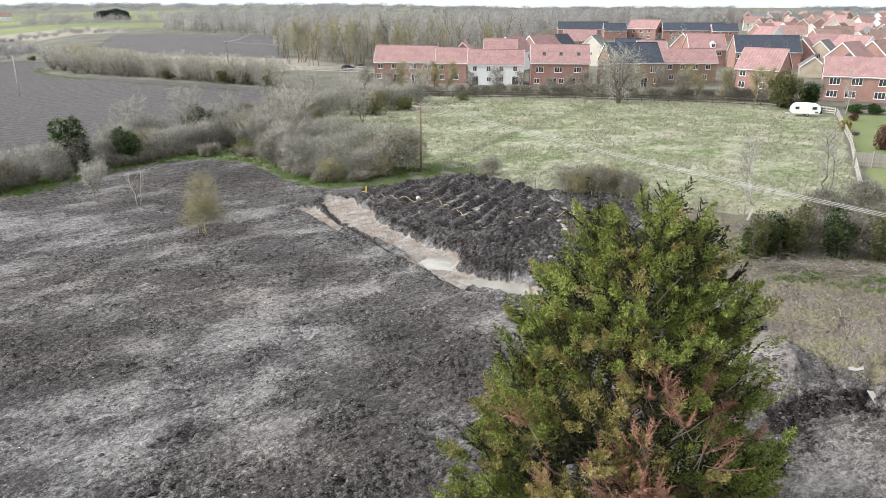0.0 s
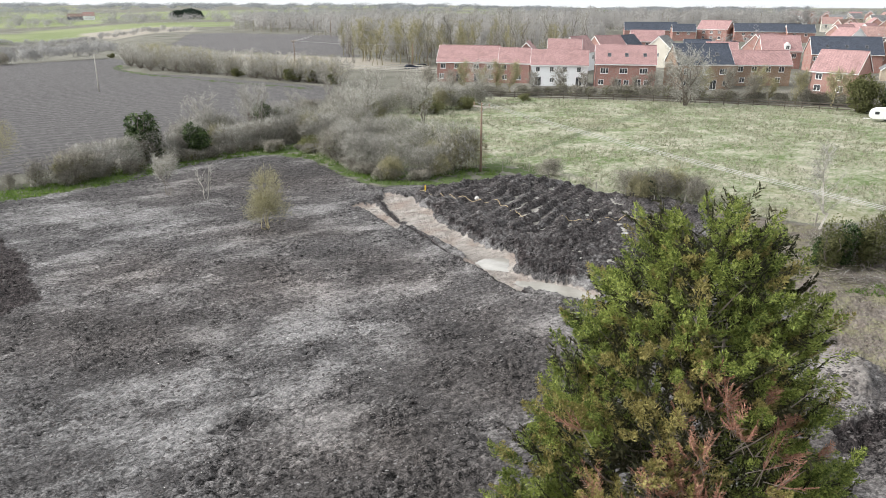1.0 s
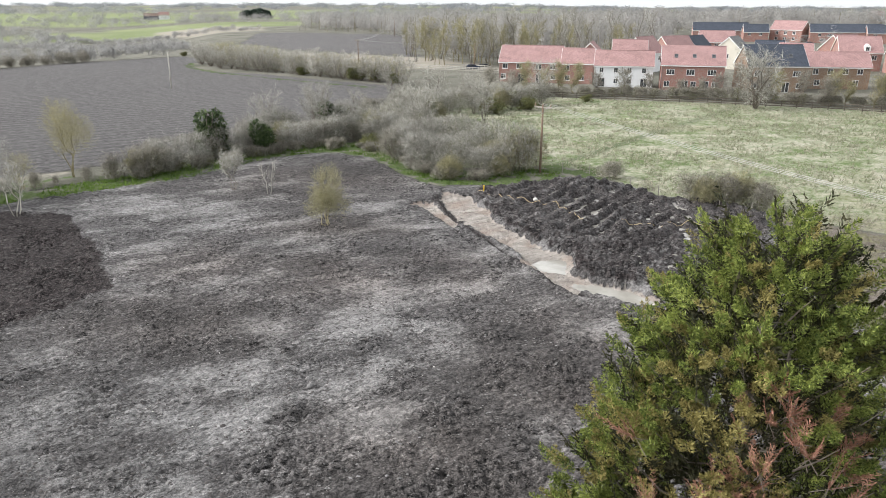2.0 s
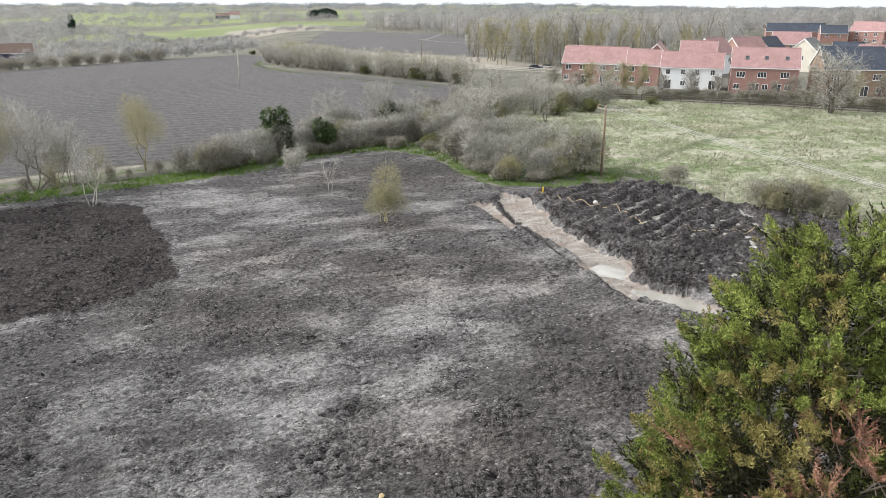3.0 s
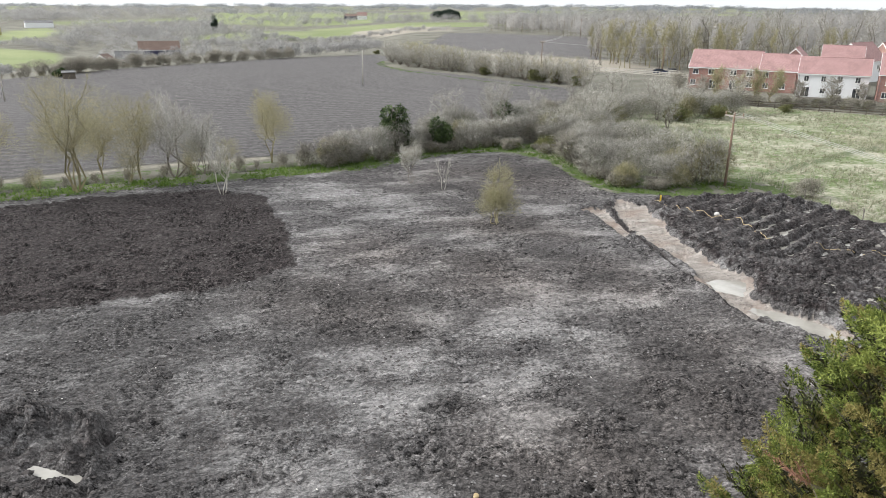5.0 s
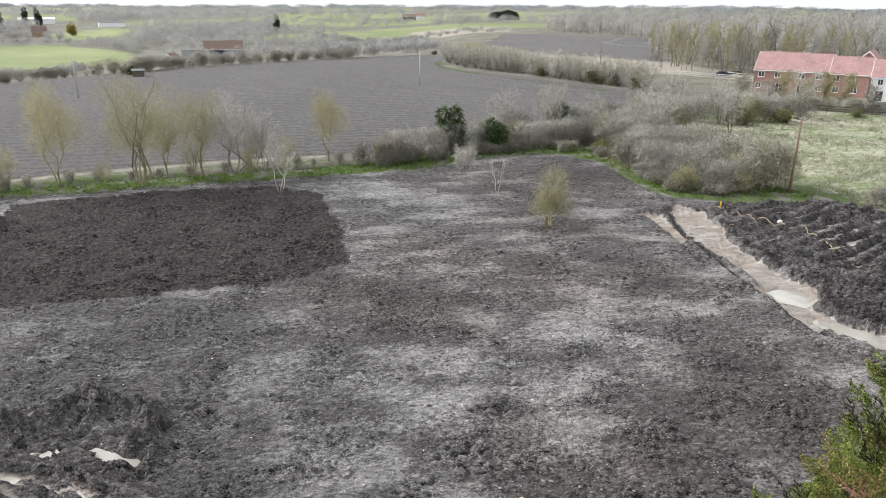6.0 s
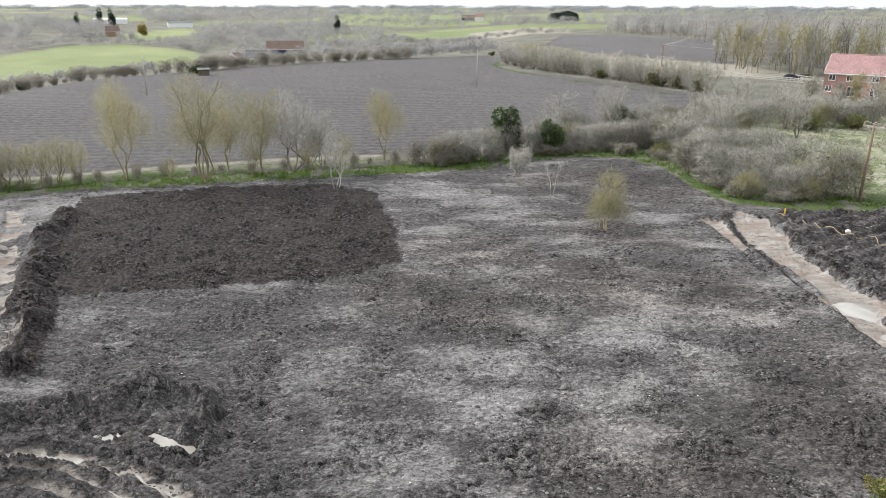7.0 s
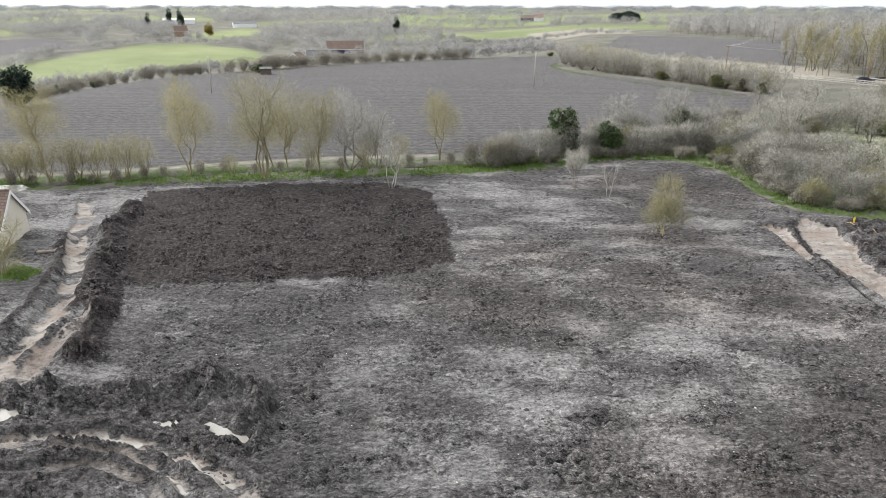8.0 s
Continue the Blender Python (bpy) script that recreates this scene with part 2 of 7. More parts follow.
def perlin(x, y):
    xi, yi = np.floor(x).astype(int), np.floor(y).astype(int)
    xf, yf = x - xi, y - yi
    u, v = xf ** 3 * (xf * (xf * 6 - 15) + 10), yf ** 3 * (yf * (yf * 6 - 15) + 10)

    def g(i, j, dx, dy):
        a = GRAD[(PERM[(xi + i) % 512] + (yi + j) * 31) % 512]
        return np.cos(a) * dx + np.sin(a) * dy
    top = g(0, 0, xf, yf) * (1 - u) + g(1, 0, xf - 1, yf) * u
    low = g(0, 1, xf, yf - 1) * (1 - u) + g(1, 1, xf - 1, yf - 1) * u
    return (top * (1 - v) + low * v) * 1.5


def fbm(x, y, octaves=4, gain=0.5):
    total, amp = 0, 1.0
    for o in range(octaves):
        total = total + amp * perlin(x * 2 ** o + 17.3 * o, y * 2 ** o - 9.1 * o)
        amp *= gain
    return total


def inside(poly, x, y, soft=0.5):
    """1 inside a polygon, 0 outside, with an edge that is soft over that many metres."""
    d2 = np.full(x.shape, 1e18)
    odd = np.zeros(x.shape, bool)
    for (ax, ay), (bx, by) in zip(poly, poly[1:] + poly[:1]):
        ex, ey = bx - ax, by - ay
        t = np.clip(((x - ax) * ex + (y - ay) * ey) / (ex * ex + ey * ey), 0, 1)
        d2 = np.minimum(d2, (x - ax - t * ex) ** 2 + (y - ay - t * ey) ** 2)
        if ay != by:
            odd ^= ((ay > y) != (by > y)) & (x < ex * (y - ay) / (by - ay) + ax)
    d = np.sqrt(d2) * np.where(odd, 1, -1)
    return smooth(-soft, soft, d)


def along(line, x, y):
    """Distance from a line of points, and how far along it (0 to 1)."""
    d2, pos = np.full(x.shape, 1e18), np.zeros(x.shape)
    n = len(line) - 1
    for i, ((ax, ay), (bx, by)) in enumerate(zip(line, line[1:])):
        ex, ey = bx - ax, by - ay
        t = np.clip(((x - ax) * ex + (y - ay) * ey) / (ex * ex + ey * ey), 0, 1)
        q = (x - ax - t * ex) ** 2 + (y - ay - t * ey) ** 2
        pos = np.where(q < d2, (i + t) / n, pos)
        d2 = np.minimum(d2, q)
    return np.sqrt(d2), pos


SITE = [(-100, 6), (-80, 24.5), (-74, 31), (-69, 38.5), (-61.5, 46.7), (-55.6, 53.2), (-49, 60), (-42.5, 66.5), (-40.2, 73), (-38, 78.5), (-30, 84.5), (-23.5, 82), (-18, 74), (-13, 69.5),
        (-6, 70.5), (-2.6, 73), (1, 76), (5.3, 74.5), (9.5, 69), (15, 68), (20, 63.5), (30, 57), (60, 42), (60, -60), (-130, -60)]
ROUGH = [(19, 64), (30, 60), (44, 70), (75, 60), (75, 25), (26, 26), (21, 31), (19, 37), (17.5, 46)]
DARK = [(-67.3, 35.5), (-59.1, 46.0), (-49.8, 53.4), (-44.5, 53.5), (-35.3, 45.4), (-29.5, 38.4), (-31.2, 33.3), (-36.6, 28.1), (-41.4, 23.2), (-44.2, 20.6), (-39.9, 17.9), (-36.0, 15.2), (-35.6, 13.6), (-36.8, 13.4), (-39.4, 15.6), (-42.7, 17.9), (-51.5, 23.2), (-57.7, 27.6)]
TRENCH = [(-12.3, 68.0), (-8.8, 66.5), (-7.6, 63.2), (-6.2, 61.6), (-5.8, 59.4), (-4.2, 56.4), (-1.9, 53.1), (-0.3, 51.5), (1.3, 50.5), (1.4, 47.7), (1.0, 46.9), (2.6, 45.6), (4.8, 45.1), (6.8, 43.3), (6.6, 41.6), (5.2, 41.6), (3.6, 42.7), (2.0, 43.3), (1.5, 42.8), (0.1, 44.3), (-1.6, 46.9), (-3.2, 48.7), (-2.5, 49.4), (-4.1, 51.9), (-5.9, 54.0), (-7.9, 56.9), (-9.5, 59.3), (-11.7, 64.6)]
BASIN_A = [(-2.2, 48.9), (0.1, 50.1), (0.7, 49.3), (0.9, 47.4), (-0.8, 47.3)]
BASIN_B = [(1.4, 44.9), (2.9, 45.2), (4.8, 44.8), (6.5, 43.1), (5.3, 41.9), (3.7, 43.0), (2.0, 43.8)]
BRANCH = [(-14.6, 62.0), (-13.7, 63.3), (-12.1, 63.7), (-10.5, 60.6), (-8.4, 57.0), (-8.9, 55.5), (-10.8, 58.4), (-12.6, 61.2)]
RUT = [(-12.3, 65.6), (-10.2, 60.4), (-8.1, 56.6), (-3.9, 49.8), (-1.9, 47.6), (-0.1, 44.6), (1.4, 42.7), (4.7, 41.2), (5.6, 40.6), (8.6, 39.4)]
CHURN = [(-9.0, 68.4), (-2.6, 72.0), (1, 75.2), (5.3, 73.4), (9.5, 68.0), (15.1, 67.2), (18.5, 63), (16, 52), (10.5, 45.5), (6.6, 44.6), (2.2, 46.2), (1.2, 47.4), (1.0, 51.0), (-2.2, 53.6), (-4.4, 57.0), (-5.8, 60.4), (-8.2, 65.6)]
MEADOW = [(-24, 82), (-18, 78), (-6.5, 79), (-2, 81.8), (3, 78.6), (7, 72.6), (12, 66.6), (22, 62.3), (27, 60), (33, 61), (41, 66), (55, 93.5), (67.2, 119), (64, 133), (50, 137), (24, 142), (0, 145), (-14, 150), (-30, 115)]
PLOUGH = [(-39, 160), (-62.8, 171.5), (-83, 183), (-104, 189), (-121, 211), (-122, 232), (-142, 244), (-160, 206), (-172.6, 162.4), (-176, 154), (-174, 128), (-187, 115), (-194, 103), (-185, 82), (-172, 67), (-150, 50), (-150, 0), (-130, -30), (-101.5, 15.5), (-85, 32.5), (-80.4, 38), (-77, 43.4), (-71, 52.4), (-64.4, 61), (-56.4, 69), (-49, 78), (-45, 86), (-40, 100), (-35, 128)]
PLOUGH_B = [(-205, 452), (-190, 469), (-109, 446), (-83, 386), (-56, 257), (-76, 269), (-127, 303), (-160, 330)]
TAN = [(-110, 275), (-82, 267), (-57, 255), (-40, 240), (-26, 222), (-44, 206), (-66, 196), (-88, 226)]
PASTURE = [(-380, 135), (-407, 152), (-457, 209), (-504, 277), (-495, 308), (-453, 314), (-407, 309), (-360, 275), (-309, 211), (-300, 180), (-283, 151), (-280, 130), (-247, 97), (-204, 71), (-300, 60)]
PASTURE_FAR = [(-564, 623), (-878, 978), (-683, 1153), (-406, 699)]
PASTURE_C = [(-328, 761), (-538, 1257), (-450, 1177), (-316, 828)]
PASTURE_D = [(-301, 818), (-391, 769), (-627, 1220), (-500, 1400)]
PASTURE_E = [(-625, 227), (-871, 320), (-838, 340), (-697, 290)]
PASTURE_G = [(-428, 701), (-591, 973), (-500, 940), (-390, 748)]
PASTURE_B = [(-545, 429), (-635, 471), (-578, 361), (-515, 337)]
PLOUGH_C = [(-469, 168), (-588, 205), (-590, 254), (-515, 240), (-477, 191)]
PALE_STRIP = [(-345, 562), (-250, 559), (-215, 483), (-246, 445), (-311, 506)]
GARDENS = [(45, 70), (68, 119), (78, 119), (100, 108), (90, 60), (60, 55)]
TRACK_W = [(-68, 29.4), (-62.8, 26.8), (-60.0, 25.0), (-49.4, 19.7), (-45.2, 17.1), (-43.1, 15.3), (-40.8, 13.3), (-39.0, 11.4), (-36.9, 9.2), (-34, 5.5)]
SPOIL_W = [(-62, 31.2), (-57.7, 27.2), (-51.5, 23.2), (-45.8, 19.9), (-41.6, 17.4), (-38.4, 15.2), (-36.2, 14.0)]
STRIP_W = [(-40.8, 16.1), (-39.7, 14.9), (-38.7, 13.5), (-37.5, 12.1), (-36.4, 11.2)]
BANK_W = [(-58.5, 23.3), (-55.5, 21.7), (-51.9, 19.7), (-46.7, 15.9), (-43.4, 13.1), (-41.4, 11.0), (-38, 7.4)]
BANK_E = [(-49.6, 21.2), (-43.4, 17.0), (-41.7, 15.0), (-39.2, 12.6), (-37.4, 10.4), (-35.4, 8.0)]
MOUND_W = [(-34.6, 8.6), (-33.3, 10.6), (-32.0, 12.1), (-30.2, 13.7), (-29.0, 15.5), (-28.2, 17.2), (-26.4, 17.2), (-24.6, 16.9), (-23.6, 16.1)]
ARC_TRACK = [(-34, 5.4), (-31.6, 8.2), (-30.2, 9.8), (-28.5, 11.1), (-27.0, 11.8), (-25.6, 12.2), (-24.0, 12.7), (-22.8, 12.7), (-21.6, 12.8), (-20.3, 12.8), (-18.2, 12.6), (-15, 11.6)]
ARC_INNER = [(-32.6, 6.2), (-30.4, 8.4), (-28.7, 9.7), (-26.5, 10.9), (-25.4, 11.3), (-24.3, 11.5), (-22.6, 11.5), (-21.2, 11.2), (-19.5, 10.7), (-17, 9.4)]
ARC_THIRD = [(-29.6, 6.6), (-27.9, 8.7), (-26.8, 9.7), (-25.2, 10.4), (-23.7, 10.6), (-22.2, 10.4), (-19.6, 9.4)]
DITCH_W = [(-98, 9), (-80, 28.5), (-76, 34), (-72.3, 41), (-66.5, 48.3), (-60, 55.9), (-53, 63.5), (-47, 70)]
GREEN_W = [(-99, 11), (-82, 29), (-77.5, 35.5), (-74.2, 41), (-68.2, 50), (-61.6, 58.4), (-54, 66)]
PATH_W = [(-100, 13.5), (-83.5, 31), (-79, 37), (-75.8, 42.5), (-69.8, 51.6), (-63.2, 60.2), (-55.4, 68)]
POOLS = [[(-25.7, 14.5), (-25.4, 15.0), (-24.4, 15.2), (-23.8, 15.2), (-23.4, 15.5), (-23.0, 15.3), (-22.7, 14.6), (-23.2, 14.6), (-24.0, 14.4), (-24.9, 14.3)], [(-27.4, 13.4), (-27.0, 13.8), (-26.4, 13.7), (-26.7, 13.2)],
         [(-34.8, 8.6), (-34.2, 9.5), (-33.3, 9.4), (-32.8, 8.9), (-33.4, 8.3)], [(-90, 13), (-80.5, 23.6), (-77.4, 26.2), (-77.6, 28.0), (-80.5, 28.2), (-92, 16)]]
RUT_RIGHT = [(18.7, 35.8), (19.8, 35.2), (20.9, 34.2), (21.5, 33.1), (21.7, 32.2), (23.7, 32.8), (26, 34)]
RUT_RIGHT_B = [(23.0, 32.8), (22.0, 31.0), (21.0, 29.4), (20.3, 28.4)]
RUT_RIGHT_C = [(20.7, 32.8), (20.2, 31.3), (19.8, 30.2)]
RUT_RIGHT_D = [(19.2, 43.4), (20.5, 40.6), (21.5, 38.8), (24, 35)]
RUT_RIGHT_E = [(16.5, 39.6), (17.8, 39.3), (19.9, 39.1), (21.3, 38.5)]
PIT_RIGHT = [(15.2, 28.4), (17.1, 29.6), (19.5, 29.9), (21.6, 29.9), (20.8, 28.3), (18.9, 28.0), (17.0, 27.2), (15.7, 25.7), (14.7, 25.9)]
HEAP_RIGHT = [(14.3, 29.9), (15.6, 33.6), (17.2, 35.4), (18.6, 36.1), (19.4, 34.7), (19.1, 32.2), (18.2, 30.4), (16.4, 29.4)]
LIGHT = [(-15.2, 23.2, 2.6, 1.8, 1.0), (-13.9, 19.8, 2.6, 1.6, 0.8), (-23.1, 23.1, 2.6, 1.2, 0.9), (-13.1, 34.3, 3.0, 1.6, 1.0), (-12.4, 37.6, 1.6, 0.8, 0.7), (-9.8, 30.7, 2.4, 1.4, 0.8), (-25.9, 42.7, 1.8, 0.9, 0.9),
         (-23.6, 41.4, 1.6, 0.8, 0.8), (-22.0, 50.1, 3.4, 1.2, 0.7), (-5.7, 42.1, 2.0, 1.2, 0.9), (-5.2, 29.5, 1.4, 1.0, 0.5), (-18.6, 17.8, 1.6, 1.0, 0.5), (-28.0, 27.3, 3.0, 1.4, 0.5), (-37.8, 25.3, 2.4, 1.0, 0.5),
         (-14.8, 29.6, 2.6, 1.8, 0.9), (-10.7, 37.7, 2.4, 0.7, 0.8), (-28.6, 52.4, 3.4, 1.6, 0.8), (-17.5, 24.9, 2.2, 1.6, 0.8), (-8.1, 24.1, 1.8, 1.2, 0.6), (-33, 58, 5, 3, 0.7), (-39, 57, 4, 3, 0.7), (-42.4, 16.4, 2.2, 0.8, 2.0),
         (-38.9, 20.8, 2.6, 1.4, 0.8), (16.8, 33, 2.6, 2.6, 0.9), (-66, 31, 5, 3, 1.0), (-61, 27, 3, 2, 1.0), (-15.6, 33.5, 1.6, 3.0, 0.7), (-31.5, 47.0, 4.0, 1.2, 0.5), (-19, 28.4, 2.2, 1.0, 0.6), (-12, 55, 3, 1.2, 0.6), (-17.4, 59.5, 2.6, 1.0, 0.6)]
SHADE = [(-31, 23, 13, 9, 0.8), (-27, 62, 12, 8, 0.45), (-22, 20, 8, 7, 0.75), (-22, 42, 9, 14, 0.4), (-33, 50, 9, 9, 0.35), (-3.7, 31.2, 3.0, 3.0), (-3.2, 27.0, 3.2, 3.4), (-2.0, 36.0, 3.2, 2.6), (-23.4, 34.7, 5.0, 2.2), (-18.0, 36.6, 2.4, 2.0), (-26.5, 22.0, 3.4, 2.2), (-20.5, 19.0, 2.2, 1.4), (-19.5, 15.0, 4, 2.2), (-17.4, 32.6, 1.6, 2.0),
         (-7.7, 21.6, 3, 2), (-17.9, 45.3, 3.4, 2.0), (-12.6, 48.8, 3.0, 1.6), (0.5, 32.0, 2.6, 4), (-9.1, 46.1, 2.4, 1.6), (-20.6, 30.4, 2.4, 2.0), (-24, 74, 8, 7), (-20, 58, 3, 2.4), (-11.6, 26.4, 1.2, 1.0), (-30, 35, 4, 2), (-3.2, 22.0, 3, 3)]
BROWN = [(17.5, 24, 6, 4), (20, 38, 6, 6), (-23, 34.7, 7, 4), (-15, 43, 7, 5), (-8, 45, 5, 5), (0, 33, 5, 9), (-5, 25, 5, 5), (-18, 54, 6, 4), (-26, 44, 5, 4), (16, 26, 8, 7), (-26, 70, 10, 8), (-1, 20, 6, 5)]
MOWN = [(-0.9, 80.8), (4, 90), (9.6, 100), (18, 114), (28, 131), (31, 137)]


def relief(x, y):
    """Height of the ground with its ruts, trenches, heaps and clods, and the weights of its surfaces."""
    w1, w2 = fbm(x * 0.45, y * 0.45, 3, 0.4), fbm(x * 0.45 + 40, y * 0.45 - 30, 3, 0.4)
    xs, ys = x + 0.45 * w1, y + 0.45 * w2              # wandering edges
    xl, yl = x + 4 * fbm(x * 0.03, y * 0.03, 2), y + 4 * fbm(x * 0.03 + 9, y * 0.03, 2)
    w3, w4 = fbm(x * 1.3 + 7, y * 1.3, 3, 0.55), fbm(x * 1.3 - 21, y * 1.3 + 4, 3, 0.55)
    xt, yt = x + 0.2 * w1 + 0.16 * w3, y + 0.2 * w2 + 0.22 * w4
    site = inside(SITE, xs, ys, 0.6)
    near = np.exp(-np.maximum(np.hypot(x + 15, y - 40) - 75, 0) / 15)
    dark = inside(DARK, xs, ys, 0.6) * site
    clay = np.maximum(inside(TRENCH, xt, yt, 0.24), 0.95 * inside(BRANCH, xt, yt, 0.24))
    rim = np.maximum(inside(TRENCH, xt, yt, 0.8), inside(BRANCH, xt, yt, 0.7))
    rim = 4 * rim * (1 - rim) * (1 - clay)
    churn = inside(CHURN, xs + 0.5 * w3, ys + 0.7 * w4, 0.5) * (1 - clay)
    raised = inside(CHURN, xs + 0.5 * w3, ys + 0.7 * w4, 0.9) * (1 - clay)
    rut, _ = along(RUT, x + 0.25 * w1, y + 0.25 * w2)
    rut = np.exp(-(rut / 0.2) ** 2)
    lip, _ = along(RUT, x + 0.25 * w1 + 0.3, y + 0.25 * w2 + 0.5)
    lip = np.exp(-(lip / 0.4) ** 2)
    tw, _ = along(TRACK_W, x + 0.4 * w1, y + 0.4 * w2)
    track = smooth(1.0, 0.6, tw + 0.3 * w2)
    tb, _ = along(SPOIL_W, x + 0.4 * w1, y + 0.4 * w2)
    spoil = np.exp(-(tb / 0.95) ** 2)
    bb, _ = along(BANK_W, x + 0.3 * w1, y + 0.3 * w2)
    be, _ = along(BANK_E, x + 0.3 * w1, y + 0.3 * w2)
    bankw = np.maximum(np.exp(-(bb / 0.55) ** 2), 0.8 * np.exp(-(be / 0.45) ** 2))
    st, _ = along(STRIP_W, x + 0.3 * w1 + 0.15 * w3, y + 0.3 * w2)
    strip = smooth(0.95, 0.45, st)
    md, mp = along(MOUND_W, x + 0.8 * w1, y + 0.8 * w2)
    mound = np.exp(-(md / 1.05) ** 2)
    a1, _ = along(ARC_TRACK, x + 0.2 * w1, y + 0.2 * w2)
    a2, _ = along(ARC_INNER, x + 0.2 * w1, y + 0.2 * w2)
    a3, _ = along(ARC_THIRD, x + 0.2 * w1, y + 0.2 * w2)
    arc, arc2 = smooth(0.6, 0.3, a1), np.maximum(smooth(0.5, 0.2, a2), 0.8 * smooth(0.45, 0.18, a3))
    lane = 1 - 0.8 * smooth(1.6, 0.8, np.minimum(a1, np.minimum(a2, a3)))
    wreck = np.clip(mound + smooth(6, 2, a2) * (y < 14) + inside([(-38, -8), (-38, 9), (-30, 15), (-24, 16.6), (-21.6, 14.6), (-15, 11), (-15, -8)], xs, ys, 0.8), 0, 1)
    dd, _ = along(DITCH_W, x + 0.5 * w1, y + 0.5 * w2)
    ditch = np.exp(-(dd / 0.8) ** 2)
    greenw = np.exp(-(along(GREEN_W, x + 0.6 * w1, y + 0.6 * w2)[0] / 1.3) ** 2)
    pathw = smooth(0.9, 0.4, along(PATH_W, x + 0.3 * w1, y + 0.3 * w2)[0])
    rr = np.maximum(np.exp(-(along(RUT_RIGHT, x + 0.3 * w1, y)[0] / 0.3) ** 2), np.exp(-(along(RUT_RIGHT_B, x + 0.2 * w1, y)[0] / 0.25) ** 2))
    for line, wide in ((RUT_RIGHT_C, 0.2), (RUT_RIGHT_D, 0.3), (RUT_RIGHT_E, 0.3)):
        rr = np.maximum(rr, 0.8 * np.exp(-(along(line, x + 0.3 * w1, y + 0.2 * w2)[0] / wide) ** 2))
    pit, heap = inside(PIT_RIGHT, xs, ys, 0.5), inside(HEAP_RIGHT, xs, ys, 0.7)
    rough = inside(ROUGH, xs, ys, 2.0) * (1 - pit) * (1 - heap)
    site = np.maximum(site, 0.95 * ditch)
    # heights
    ca, sa_ = math.cos(radians(38)), math.sin(radians(38))
    u, v = x * ca + y * sa_, -x * sa_ + y * ca
    clods = np.abs(fbm(x * 1.1, y * 1.1, 4, 0.6))
    streak = fbm(u * 0.5, v * 1.6, 3)
    h = gz(x, y)
    lumps = np.abs(fbm(x * 2.6 + 11, y * 2.6, 2))
    light = np.zeros_like(x)
    for px_, py_, rx, ry, how in LIGHT:
        q = (((x - px_) * ca + (y - py_) * sa_) / rx) ** 2 + ((-(x - px_) * sa_ + (y - py_) * ca) / ry) ** 2
        light = np.maximum(light, how * np.exp(-q * 0.6))
    shade = np.zeros_like(x)
    for px_, py_, rx, ry, *how in SHADE:
        shade = np.maximum(shade, (how[0] if how else 1.0) * np.exp(-0.8 * (((x - px_) / rx) ** 2 + ((y - py_) / ry) ** 2)))
    # dry crust in ragged sheets between beds of loose clods
    sheet = 0.62 * fbm(u * 0.16 + 3, v * 0.30, 5, 0.62) + 0.75 * light - 0.42 * shade
    crust = smooth(-0.35, 0.75, sheet)
    loose = 1.05 - 0.6 * crust
    tumbled = smooth(-0.25, 0.35, fbm(x * 0.33 + 50, y * 0.33, 3, 0.6))
    mud = 0.07 * fbm(x * 0.25, y * 0.25, 2) + 0.05 * streak + loose * (0.55 + 0.9 * tumbled) * (0.15 * (0.33 - clods) + 0.09 * (0.3 - lumps)) + 0.02 * crust
    h = h + near * site * mud * (1 + 1.0 * dark + 1.8 * spoil)
    basin = np.maximum(inside(BASIN_A, xs, ys, 0.35), inside(BASIN_B, xs, ys, 0.3))
    h = h - 0.30 * clay * (1 + 0.3 * w1) + 0.10 * rim * (1 + w2) - 0.30 * basin + 0.16 * lip * (1 - clay) - 0.3 * rut
    ax, ay = x + 0.55 * w1, y + 0.55 * w2
    rows_a = np.sin(2 * np.pi * (ax * 0.90 - ay * 0.43) / 1.55 + 0.4 * w3) * smooth(10.5, 8.5, x) * smooth(53.5, 56, y)
    rows_b = np.sin(2 * np.pi * (ax * 0.99 + ay * 0.10) / 1.6) * smooth(8.5, 10.5, x) * smooth(53, 56, y)
    rows_c = np.sin(2 * np.pi * (ay * 0.98 - ax * 0.18) / 1.35 + 0.4 * w3) * smooth(56, 53, y)
    ribs = rows_a + rows_b + rows_c
    ribs = np.sign(ribs) * np.abs(ribs) ** 0.6
    patch = 0.5 + 0.5 * smooth(-0.3, 0.2, fbm(x * 0.16 + 5, y * 0.16, 2))
    h = h + raised * (0.42 + 0.30 * ribs * patch + 0.16 * fbm(x * 0.3, y * 0.3, 3) + 0.13 * (0.3 - clods) + 0.08 * (0.3 - lumps))
    h = h - 0.30 * track * (1 + 0.3 * w2) - 0.15 * strip + 0.75 * spoil * (1 + 0.8 * w1) + 0.4 * bankw
    h = h + wreck * lane * (0.22 * fbm(x * 0.5, y * 0.5, 3) + 0.17 * (0.3 - clods) + 0.12 * (0.3 - lumps)) + 0.8 * mound * (0.75 + 0.8 * w1 + 1.1 * (0.32 - np.abs(fbm(x * 0.7 + 5, y * 0.7, 3, 0.55))))
    lips = np.exp(-((a1 - 0.65) / 0.22) ** 2) + 0.8 * np.exp(-((a2 - 0.55) / 0.2) ** 2) + 0.6 * np.exp(-((a3 - 0.55) / 0.2) ** 2)
    h = h * (1 - 0.75 * np.maximum(arc, arc2)) - 0.30 * arc - 0.22 * arc2 + 0.22 * lips * (1 + w1) * (1 - arc) - 0.9 * ditch
